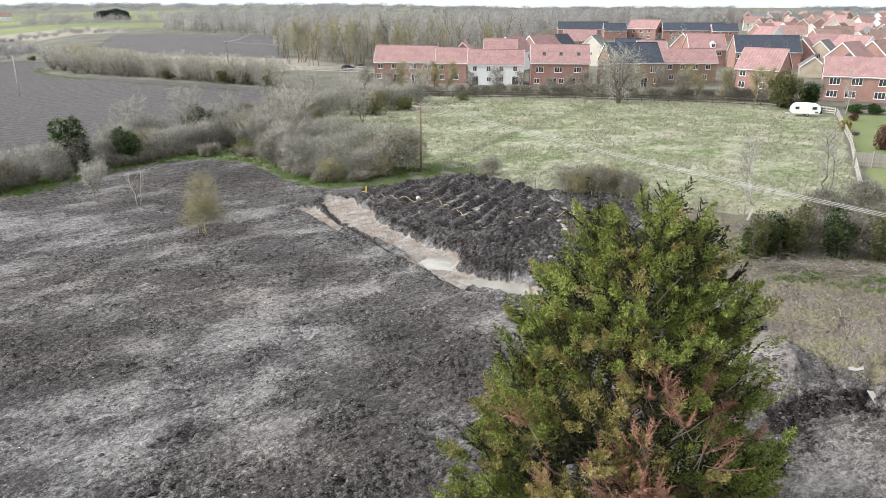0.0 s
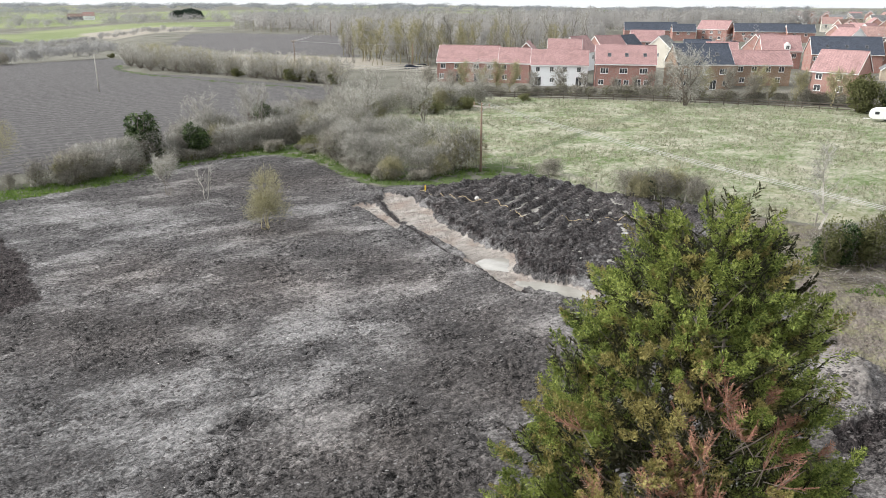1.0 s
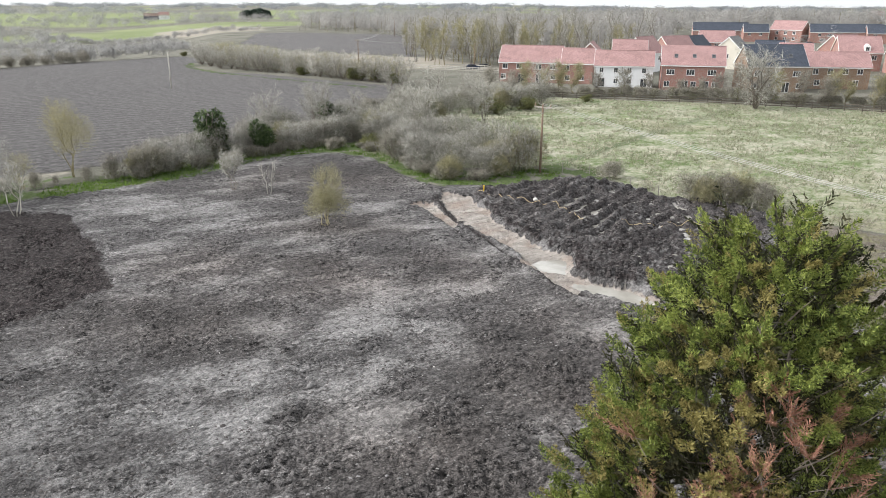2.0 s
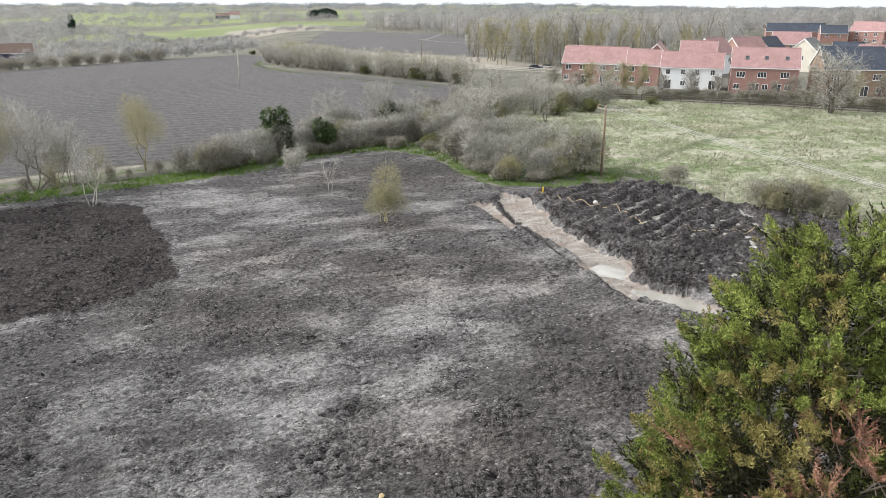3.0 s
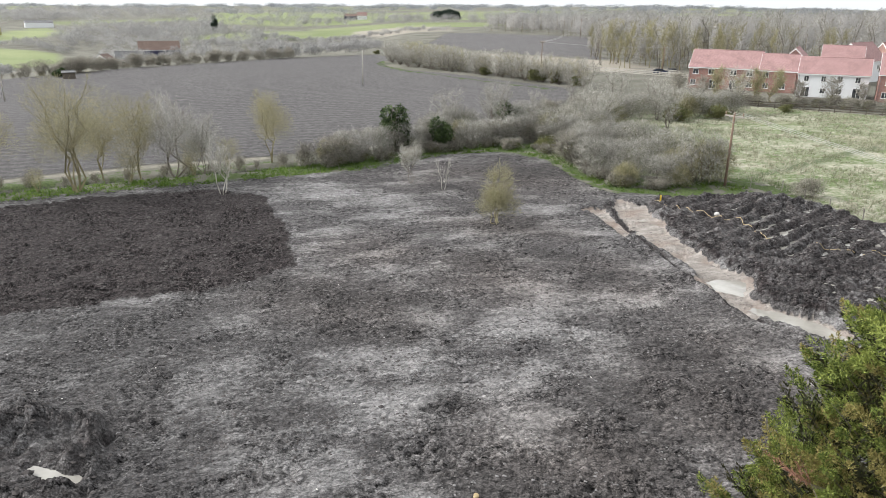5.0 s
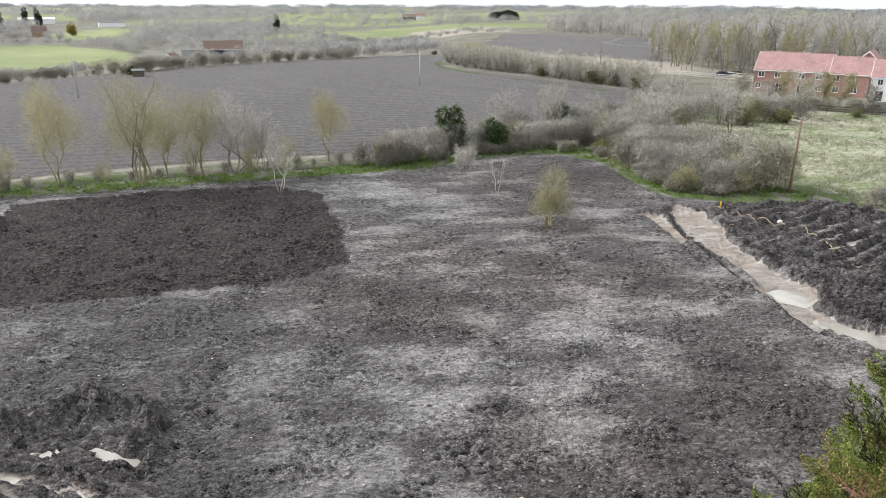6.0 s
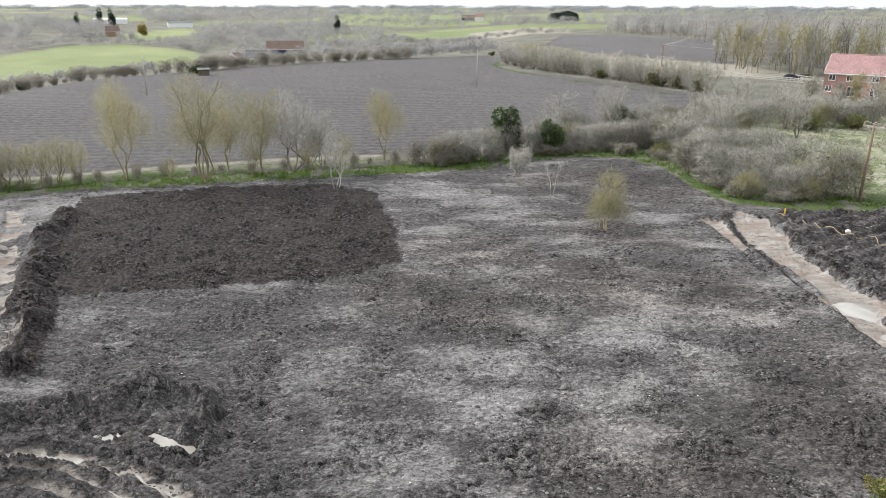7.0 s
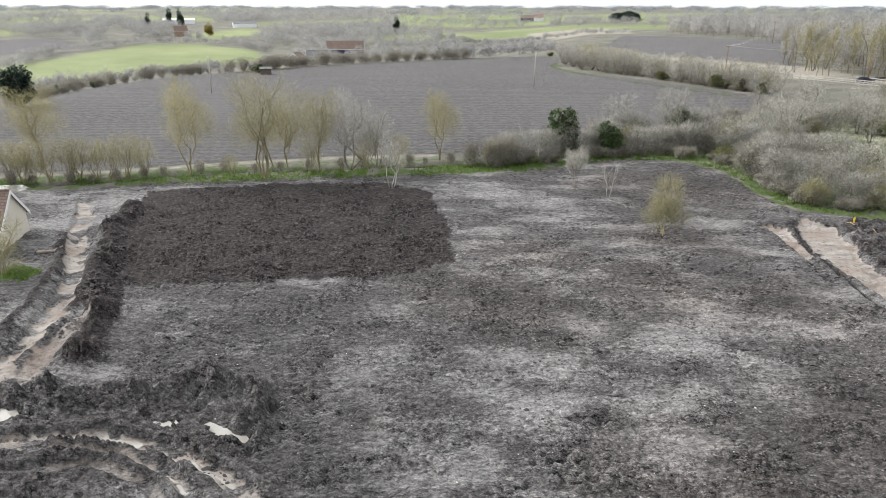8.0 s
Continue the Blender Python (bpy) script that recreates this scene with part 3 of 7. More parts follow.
    h = h - 0.4 * rr - 0.35 * pit * (1 + w1) + 0.45 * heap * (1 + 0.6 * w2) + pit * 0.5 * (0.3 - clods)
    for pool in POOLS:
        hole = inside(pool, x + 0.12 * w3, y + 0.12 * w4, 0.25)
        h = h * (1 - hole) - 0.22 * hole
    meadow = inside(MEADOW, xs, ys, 1.0)
    h = h + near * meadow * (0.14 * fbm(x * 0.5, y * 0.5, 3)) + near * rough * 0.12 * (0.3 - clods)
    # surfaces
    plough = np.maximum.reduce([inside(PLOUGH, xs, ys, 1.5), inside(PLOUGH_B, xl, yl, 4.0), inside(PLOUGH_C, xl, yl, 6.0)])
    tan = np.maximum.reduce([inside(TAN, xl, yl, 4.0), inside(PALE_STRIP, xl, yl, 5.0), 0.6 * pathw * (1 + w3)])
    past = np.maximum.reduce([inside(PASTURE, xl, yl, 5.0), *[inside(q, xl, yl, 5.0) for q in (PASTURE_FAR, PASTURE_B, PASTURE_C, PASTURE_D, PASTURE_E, PASTURE_G)], inside(GARDENS, xs, ys, 0.6)])
    patchwork = smooth(0.30, 0.36, fbm(x * 0.0026 + 3, y * 0.0026, 2)) * (np.hypot(x, y) > 620)
    past = np.maximum(past, patchwork * 0.9)
    bankline, _ = along([(-100, 7), (-80, 25.5), (-70, 39.5), (-62, 47.6), (-49.5, 61), (-41.8, 68), (-39, 76), (-30, 86.5), (-22, 83.5), (-16.5, 74.5), (-12, 70.6), (-5, 71.8), (0, 77)], xs, ys)
    brown = np.zeros_like(x)
    for px_, py_, rx, ry in BROWN:
        brown = np.maximum(brown, np.exp(-0.8 * (((x - px_) / rx) ** 2 + ((y - py_) / ry) ** 2)))
    mown = np.exp(-(along(MOWN, x + 0.5 * w1, y)[0] / 0.75) ** 2)
    verge = smooth(7.5, 3.5, bankline) * (1 - 0.9 * smooth(-0.25, 0.2, fbm(x * 0.4, y * 0.4, 4)) * smooth(-46, -58, x) - 0.75 * smooth(-0.05, 0.35, fbm(x * 0.5, y * 0.5, 4)) * smooth(-58, -46, x))
    verge = np.maximum(verge, greenw * (0.55 + 0.9 * w3))
    fieldside, _ = along([(-123, 218), (-114, 200.5), (-97, 185), (-73, 171), (-56, 162.4), (-44, 157)], x + 1.2 * w1, y + 1.2 * w2)
    verge = np.maximum(verge, smooth(1.9, 0.8, fieldside) * (0.6 + 0.4 * w2))
    wet = np.clip(arc + 0.8 * arc2 + rut * 0.8 + 0.6 * rr + ditch, 0, 1)
    darkest = np.clip(dark * (0.95 + 0.3 * w3) + 0.55 * churn + spoil + bankw * 0.7 + pit + 0.45 * wreck + 0.8 * rut + ditch + 0.25 * lip + 0.4 * rim + 0.2 * inside([(13.5, 26), (22, 28.6), (30, 27), (60, 20), (60, -20), (8, 5), (10, 18)], xs, ys, 1.5), 0, 1)
    mudr = inside([(14.4, 25.6), (16.6, 27.2), (20.6, 28.0), (30, 27), (40, 18), (30, 5), (12, 12), (12.4, 21)], xs, ys, 0.8)
    pale = np.clip(smooth(0.7, 1.0, clay) + 0.27 * mudr + 0.55 * strip + 0.95 * track * smooth(-0.45, 0.1, fbm(x * 0.6, y * 0.6, 2)) + 0.5 * heap + 0.72 * arc * smooth(-0.6, 0.0, w3) + 0.6 * arc2 * smooth(-0.4, 0.1, w1), 0, 1)
    return h, dict(soil=(site, darkest, pale, wet), cover=(meadow, plough, past, verge), worn=(light, shade, rough, tan), tint=(brown, mown, crust, tumbled))


def build_ground():
    # rings and spokes round the middle of the site's near edge, close together over the mud and ever wider towards the horizon
    spokes = np.radians(np.concatenate([np.arange(-42, 82, 0.16), np.arange(82, 318, 2.0)]))
    rings = [0.0]
    while rings[-1] < 5200:
        d = rings[-1]
        rings.append(d + (0.5 if d < 18 else d * (0.0055 if d < 95 else 0.014 if d < 700 else 0.04)))
    A, R = np.meshgrid(spokes, np.array(rings))
    x, y = (0.4 - R * np.sin(A)).ravel(), (R * np.cos(A) - 0.6).ravel()
    h, masks = relief(x, y)
    nx, ny = len(spokes), len(rings)
    co = np.stack([x, y, h], 1)
    ring, spoke = np.meshgrid(np.arange(ny - 1), np.arange(nx), indexing="ij")
    i, j = (ring * nx + spoke).ravel(), (ring * nx + (spoke + 1) % nx).ravel()
    faces = np.stack([i, i + nx, j + nx, j], 1)
    me = bpy.data.meshes.new("ground")
    me.vertices.add(len(co))
    me.vertices.foreach_set("co", co.ravel())
    me.loops.add(faces.size)
    me.loops.foreach_set("vertex_index", faces.ravel())
    me.polygons.add(len(faces))
    me.polygons.foreach_set("loop_start", np.arange(len(faces)) * 4)
    me.update(calc_edges=True)
    me.polygons.foreach_set("use_smooth", np.ones(len(faces), bool))
    for name, four in masks.items():
        at = me.attributes.new(name, "FLOAT_COLOR", "POINT")
        at.data.foreach_set("color", np.stack(four, 1).astype(np.float32).ravel())
    me.materials.append(ground_material())
    return tagged(new("ground", me), "bare muddy site with meadow, ploughed fields and pasture beyond", "ground", kind="structure")


def ground_material():
    k = Nodes("ground", 0.95, 0.0, 0.2)
    p = k.world_coords()
    chan = {}
    for name, keys in (("soil", "site dark pale wet"), ("cover", "meadow plough past verge"), ("worn", "light shade rough tan"), ("tint", "brown mown crust tumbled")):
        at = k.n("Attribute")
        at.attribute_name = name
        sep = k.n("SeparateColor")
        k.put(sep.inputs[0], at.outputs["Color"])
        for key, s in zip(keys.split(), (*sep.outputs[:3], at.outputs["Alpha"])):
            chan[key] = s
    ragged = k.noise(3.0, 5, 0.65, p)
    chan["pale"] = k.ramp(k.math("ADD", chan["pale"], k.math("MULTIPLY", k.math("SUBTRACT", ragged, 0.5), 0.45)), 0.36, 0.64)
    for key in ("site", "dark", "meadow", "verge", "rough", "plough"):
        chan[key] = k.ramp(k.math("ADD", chan[key], k.math("MULTIPLY", k.math("SUBTRACT", ragged, 0.5), 0.9)), 0.34, 0.66)
    turned = k.mapped(p, (0.55, 1.5, 1.0), 38)
    broad = k.noise(0.16, 4, 0.6, p)
    streak = k.noise(0.9, 6, 0.62, turned)
    fine = k.noise(4.0, 5, 0.65, p)
    grit = k.noise(18.0, 4, 0.72, p)
    # bare soil: sheets of dry pale crust with ragged edges between loose dark earth
    crumb = k.noise(1.5, 8, 0.72, k.mapped(p, (0.6, 1.5, 1.0), 38), 0.5)
    scab = k.noise(4.2, 8, 0.78, k.mapped(p, (0.6, 1.4, 1.0), 34), 0.3)
    f = k.math("ADD", k.math("SUBTRACT", k.math("MULTIPLY", chan["crust"], 0.70), 0.04), k.math("MULTIPLY", k.math("SUBTRACT", crumb, 0.5), 1.7))
    f = k.math("ADD", f, k.math("MULTIPLY", k.math("SUBTRACT", scab, 0.5), 1.5))
    crust = k.ramp(f, 0.05, 0.72)
    tone = k.math("ADD", k.math("MULTIPLY", broad, 0.45), k.math("MULTIPLY", streak, 0.55))
    loose_soil = k.mix(k.ramp(tone, 0.36, 0.66), (0.085, 0.080, 0.080), (0.150, 0.143, 0.142))
    soil = k.mix(crust, loose_soil, k.mix(k.ramp(tone, 0.35, 0.65), (0.255, 0.247, 0.244), (0.365, 0.355, 0.350)))
    earthy = k.n("VectorMath")
    earthy.operation = "SCALE"
    k.put(earthy.inputs[0], soil)
    k.put(earthy.inputs["Scale"], k.ramp(chan["shade"], 0.2, 1.0, 1.04, 0.72))
    soil = earthy.outputs[0]
    shift = k.n("VectorMath")
    shift.operation = "MULTIPLY_ADD"
    wob = k.n("TexNoise")
    k.put(wob.inputs["Vector"], p)
    wob.inputs["Scale"].default_value = 2.2
    wob.inputs["Detail"].default_value = 3.0
    k.put(shift.inputs[0], wob.outputs["Color"])
    shift.inputs[1].default_value = (0.26, 0.26, 0.26)
    k.put(shift.inputs[2], p)

    def clods(scale, turn):
        """Lumps of earth: how far from a lump's middle, and a tone of its own for each lump."""
        vo = k.n("TexVoronoi")
        k.put(vo.inputs["Vector"], k.mapped(shift.outputs[0], (0.8, 1.2, 1.0), turn))
        vo.inputs["Scale"].default_value = scale
        sep = k.n("SeparateColor")
        k.put(sep.inputs[0], vo.outputs["Color"])
        return vo.outputs["Distance"], sep.outputs[0]
    far_a, tone_a = clods(3.4, 38.0)
    far_b, tone_b = clods(9.5, 20.0)
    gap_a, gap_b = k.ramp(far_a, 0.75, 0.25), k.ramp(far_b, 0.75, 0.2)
    # clods darken towards their edges: shade in the crevices put into the colour
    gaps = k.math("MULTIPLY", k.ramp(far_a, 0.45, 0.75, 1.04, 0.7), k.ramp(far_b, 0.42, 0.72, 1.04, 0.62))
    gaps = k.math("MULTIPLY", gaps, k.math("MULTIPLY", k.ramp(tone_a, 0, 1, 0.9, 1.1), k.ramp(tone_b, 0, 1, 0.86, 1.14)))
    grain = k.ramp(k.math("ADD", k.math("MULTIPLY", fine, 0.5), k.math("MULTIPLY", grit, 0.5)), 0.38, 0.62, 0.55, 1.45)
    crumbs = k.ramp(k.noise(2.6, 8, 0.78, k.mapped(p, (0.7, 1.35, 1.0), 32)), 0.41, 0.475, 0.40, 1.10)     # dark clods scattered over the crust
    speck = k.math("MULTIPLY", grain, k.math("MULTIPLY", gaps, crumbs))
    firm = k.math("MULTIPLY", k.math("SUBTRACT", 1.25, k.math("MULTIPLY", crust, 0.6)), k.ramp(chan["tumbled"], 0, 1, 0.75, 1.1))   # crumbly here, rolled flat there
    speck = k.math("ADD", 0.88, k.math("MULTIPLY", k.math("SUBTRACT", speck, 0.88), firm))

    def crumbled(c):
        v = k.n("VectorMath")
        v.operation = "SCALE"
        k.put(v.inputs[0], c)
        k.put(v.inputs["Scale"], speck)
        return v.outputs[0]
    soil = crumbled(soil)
    warm = k.ramp(k.noise(0.35, 4, 0.6, p), 0.47, 0.72)
    warm = k.math("MAXIMUM", k.math("MULTIPLY", warm, 0.15), k.math("MULTIPLY", chan["brown"], k.ramp(broad, 0.3, 0.6, 0.35, 0.75)))
    toned = k.n("VectorMath")
    toned.operation = "MULTIPLY"
    k.put(toned.inputs[0], soil)
    toned.inputs[1].default_value = (1.09, 1.0, 0.94)
    soil = k.mix(warm, soil, toned.outputs[0])
    earth = k.mix(k.ramp(k.math("ADD", k.math("MULTIPLY", streak, 0.35), k.math("MULTIPLY", fine, 0.65)), 0.40, 0.66), (0.031, 0.0255, 0.0255), (0.078, 0.066, 0.065))
    earth = k.mix(k.ramp(grit, 0.55, 0.75, 0.0, 0.7), earth, (0.165, 0.149, 0.143))
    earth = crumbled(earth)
    soil = k.mix(chan["dark"], soil, earth)
    clay = k.mix(k.ramp(k.math("ADD", k.math("MULTIPLY", streak, 0.5), k.math("MULTIPLY", crumb, 0.5)), 0.38, 0.62), (0.20, 0.175, 0.155), (0.44, 0.405, 0.37))
    clay = k.mix(k.ramp(k.noise(0.28, 4, 0.6, p), 0.46, 0.64, 0.0, 0.7), clay, (0.245, 0.185, 0.152))
    clay = k.mix(k.ramp(k.noise(2.2, 7, 0.75, p), 0.56, 0.64, 0.0, 0.8), clay, (0.11, 0.097, 0.09))     # dark earth trodden into it
    soil = k.mix(chan["pale"], soil, clay)
    # rough grass creeping over the mud
    tuft = k.ramp(k.math("ADD", k.math("MULTIPLY", k.noise(0.5, 5, 0.65, p), 0.7), k.math("MULTIPLY", fine, 0.3)), 0.47, 0.58)
    olive = k.mix(fine, (0.15, 0.142, 0.080), (0.28, 0.262, 0.175))
    soil = k.mix(k.math("MULTIPLY", chan["rough"], 0.6), soil, k.mix(fine, (0.16, 0.13, 0.105), (0.30, 0.255, 0.21)))
    soil = k.mix(k.math("MULTIPLY", chan["rough"], tuft), soil, olive)
    # meadow: straw and green in drifts
    drift = k.noise(0.12, 5, 0.62, k.mapped(p, (1.0, 1.25, 1.0), 20))
    blade = k.noise(2.2, 5, 0.7, k.mapped(p, (1.0, 0.75, 1.0), 0))
    mfac = k.math("ADD", k.math("MULTIPLY", drift, 0.34), k.math("MULTIPLY", blade, 0.34))
    mfac = k.math("ADD", mfac, k.math("MULTIPLY", k.noise(0.55, 5, 0.66, k.mapped(p, (1.0, 1.3, 1.0), 30)), 0.32))
    meadow = k.mix(k.ramp(mfac, 0.435, 0.59), (0.12, 0.165, 0.062), (0.43, 0.405, 0.33))
    meadow = k.mix(k.math("MULTIPLY", chan["mown"], 0.85), meadow, (0.10, 0.12, 0.065))
    meadow = k.mix(k.ramp(k.noise(0.05, 4, 0.6, p), 0.55, 0.72, 0.0, 0.5), meadow, (0.33, 0.28, 0.20))
    verge = k.mix(k.ramp(fine, 0.3, 0.7), (0.045, 0.07, 0.026), (0.125, 0.162, 0.06))
    # ploughed land: furrows
    fur = k.noise(1.7, 8, 0.78, k.mapped(p, (0.6, 1.25, 1.0), 40), 0.4)
    wv = k.n("TexWave")
    wv.wave_type, wv.bands_direction = "BANDS", "Y"
    k.put(wv.inputs["Vector"], k.mapped(p, (1.0, 1.0, 1.0), 40))
    wv.inputs["Scale"].default_value = 0.13
    wv.inputs["Distortion"].default_value = 3.0
    wv.inputs["Detail"].default_value = 3.0
    wv.inputs["Detail Scale"].default_value = 1.6
    row = k.math("ADD", k.math("MULTIPLY", fur, 0.8), k.math("MULTIPLY", wv.outputs["Fac"], 0.05))
    pl = k.mix(k.ramp(row, 0.37, 0.51), (0.085, 0.080, 0.080), (0.205, 0.196, 0.194))
    pl = k.mix(k.ramp(k.noise(0.02, 3, 0.5, p), 0.35, 0.7, 0.0, 0.3), pl, (0.185, 0.176, 0.172))
    pasture = k.mix(k.ramp(k.noise(0.015, 4, 0.6, p), 0.3, 0.7), (0.155, 0.19, 0.08), (0.25, 0.28, 0.14))
    scrub = k.mix(k.ramp(k.noise(0.08, 6, 0.65, p), 0.35, 0.65), (0.105, 0.104, 0.082), (0.20, 0.19, 0.16))
    tan = k.mix(k.ramp(fine, 0.3, 0.7), (0.25, 0.225, 0.185), (0.36, 0.33, 0.28))
    col = scrub
    for key, c in (("meadow", meadow), ("plough", pl), ("past", pasture), ("tan", tan), ("verge", verge), ("site", soil)):
        col = k.mix(chan[key], col, c)
    k.put(k.bsdf.inputs["Roughness"], k.ramp(chan["wet"], 0.3, 1.0, 0.95, 0.28))
    hgt = k.math("ADD", k.math("MULTIPLY", fine, 0.5), k.math("MULTIPLY", grit, 0.24))
    bare = k.math("MULTIPLY", chan["site"], k.math("SUBTRACT", 1.0, k.math("MULTIPLY", chan["pale"], 0.8)))
    hgt = k.math("ADD", hgt, k.math("MULTIPLY", bare, k.math("ADD", k.math("MULTIPLY", gap_a, 0.40), k.math("MULTIPLY", gap_b, 0.22))))
    hgt = k.math("ADD", hgt, k.math("MULTIPLY", k.math("MULTIPLY", fur, chan["plough"]), 2.5))
    k.bump(hgt, 1.0, 0.28)
    return k.colour(col)


ground = build_ground()
# ---------------------------------------------------------------- building tools
def part(name, bm, material, parent, label=""):
    me = bpy.data.meshes.new(name)
    bm.to_mesh(me)
    bm.free()
    me.materials.append(material)
    ob = new(name, me)
    ob.parent = parent
    if label:
        ob["label"] = label
    return ob


def raw(name, verts, faces, material, parent=None, smooth_faces=False):
    me = bpy.data.meshes.new(name)
    me.from_pydata([tuple(v) for v in verts], [], faces)
    me.materials.append(material)
    if smooth_faces:
        me.polygons.foreach_set("use_smooth", np.ones(len(me.polygons), bool))
    ob = new(name, me)
    ob.parent = parent
    return ob


def soup_mesh(name, tris, material, normals=None):
    """A mesh of loose triangles: an array of n x 3 x 3. normals: one for each triangle, so that a crown is shaded as one soft body."""
    tris = np.array(tris, np.float32).reshape(-1, 3, 3)
    n = len(tris)
    if normals is not None:
        face = np.cross(tris[:, 1] - tris[:, 0], tris[:, 2] - tris[:, 0])
        turn = (face * normals).sum(1) < 0
        tris[turn] = tris[turn][:, [0, 2, 1]]
    me = bpy.data.meshes.new(name)
    me.vertices.add(3 * n)
    me.vertices.foreach_set("co", tris.ravel())
    me.loops.add(3 * n)
    me.loops.foreach_set("vertex_index", np.arange(3 * n))
    me.polygons.add(n)
    me.polygons.foreach_set("loop_start", np.arange(n) * 3)
    me.update(calc_edges=True)
    me.materials.append(material)
    if normals is not None:
        me.polygons.foreach_set("use_smooth", np.ones(n, bool))
        me.normals_split_custom_set_from_vertices(np.repeat(normals, 3, axis=0).astype(np.float32))
    return me


def soup(name, tris, material, parent=None, label="", normals=None):
    ob = new(name, soup_mesh(name, tris, material, normals))
    ob.parent = parent
    if label:
        ob["label"] = label
    if parent is not None and name in ("twig_mass", "leaf_mass", "woody_frame", "limb_frame"):
        ob["kind"] = "stuff"
    return ob


def body_normals(tris, centre, radii, own=0.35, seed=1):
    """Normals that point outwards from a rounded body, a little scattered."""
    t = np.asarray(tris)
    p = (t.mean(1) - np.array(centre)) / np.array(radii)
    return unit(unit(p) + np.array([0, 0, 0.25]) + own * np.random.RandomState(seed).normal(size=p.shape))


def thing(name, m, label, category, group=""):
    ob = new(name)
    ob.matrix_world = m
    return tagged(ob, label, category, group)


def box(bm, x0, x1, y0, y1, z0, z1, bevel=0.0):
    made = bmesh.ops.create_cube(bm, size=1)
    bmesh.ops.scale(bm, vec=(x1 - x0, y1 - y0, z1 - z0), verts=made["verts"])
    bmesh.ops.translate(bm, vec=((x0 + x1) / 2, (y0 + y1) / 2, (z0 + z1) / 2), verts=made["verts"])
    if bevel:
        edges = list({e for v in made["verts"] for e in v.link_edges})
        bmesh.ops.bevel(bm, geom=edges, offset=bevel, segments=1, affect="EDGES")
    return bm


def a_box(*a, bevel=0.0):
    return box(bmesh.new(), *a, bevel=bevel)


def tube(bm, points, radii, sides=8, cap=True):
    """A tapered tube along points."""
    rings = []
    pts = [Vector(p) for p in points]
    for i, (p, r) in enumerate(zip(pts, radii)):
        d = (pts[min(i + 1, len(pts) - 1)] - pts[max(i - 1, 0)]).normalized()
        a = d.cross(Vector((0.31, 0.95, 0.05))).normalized() if abs(d.z) > 0.5 else d.cross(Vector((0, 0, 1))).normalized()
        b = d.cross(a)
        rings.append([bm.verts.new(p + r * (math.cos(t) * a + math.sin(t) * b)) for t in [2 * math.pi * s / sides for s in range(sides)]])
    for q, w in zip(rings, rings[1:]):
        for s in range(sides):
            bm.faces.new((q[s], q[(s + 1) % sides], w[(s + 1) % sides], w[s]))
    if cap:
        bm.faces.new(rings[0][::-1])
        bm.faces.new(rings[-1])
    for f in bm.faces:
        f.smooth = True
    return bm


def gzf(x, y):
    return float(gz(x, y))


def unit(v):
    return v / np.maximum(np.linalg.norm(v, axis=-1, keepdims=True), 1e-9)


def blades(base, way, length, width, rng):
    """Thin triangles from base points along way."""
    side = unit(np.cross(way, rng.normal(size=way.shape)))
    w = np.asarray(width).reshape(-1, 1) * 0.5
    tip = base + way * np.asarray(length).reshape(-1, 1)
    return np.stack([base - side * w, base + side * w, tip], 1)


def tube_tris(p, q, r0, r1):
    """Three-sided tapered prisms between point arrays."""
    d = unit(q - p)
    ref = np.where(np.abs(d[:, 2:3]) > 0.8, np.array([[1.0, 0, 0]]), np.array([[0, 0, 1.0]]))
    a = unit(np.cross(d, ref))
    b = np.cross(d, a)
    out = []
    angs = [0, 2 * np.pi / 3, 4 * np.pi / 3]
    r0, r1 = np.asarray(r0).reshape(-1, 1), np.asarray(r1).reshape(-1, 1)
    for s, e in zip(angs, angs[1:] + angs[:1]):
        u, v = np.cos(s) * a + np.sin(s) * b, np.cos(e) * a + np.sin(e) * b
        out.append(np.stack([p + r0 * u, p + r0 * v, q + r1 * v], 1))
        out.append(np.stack([p + r0 * u, q + r1 * v, q + r1 * u], 1))
    return np.concatenate(out)


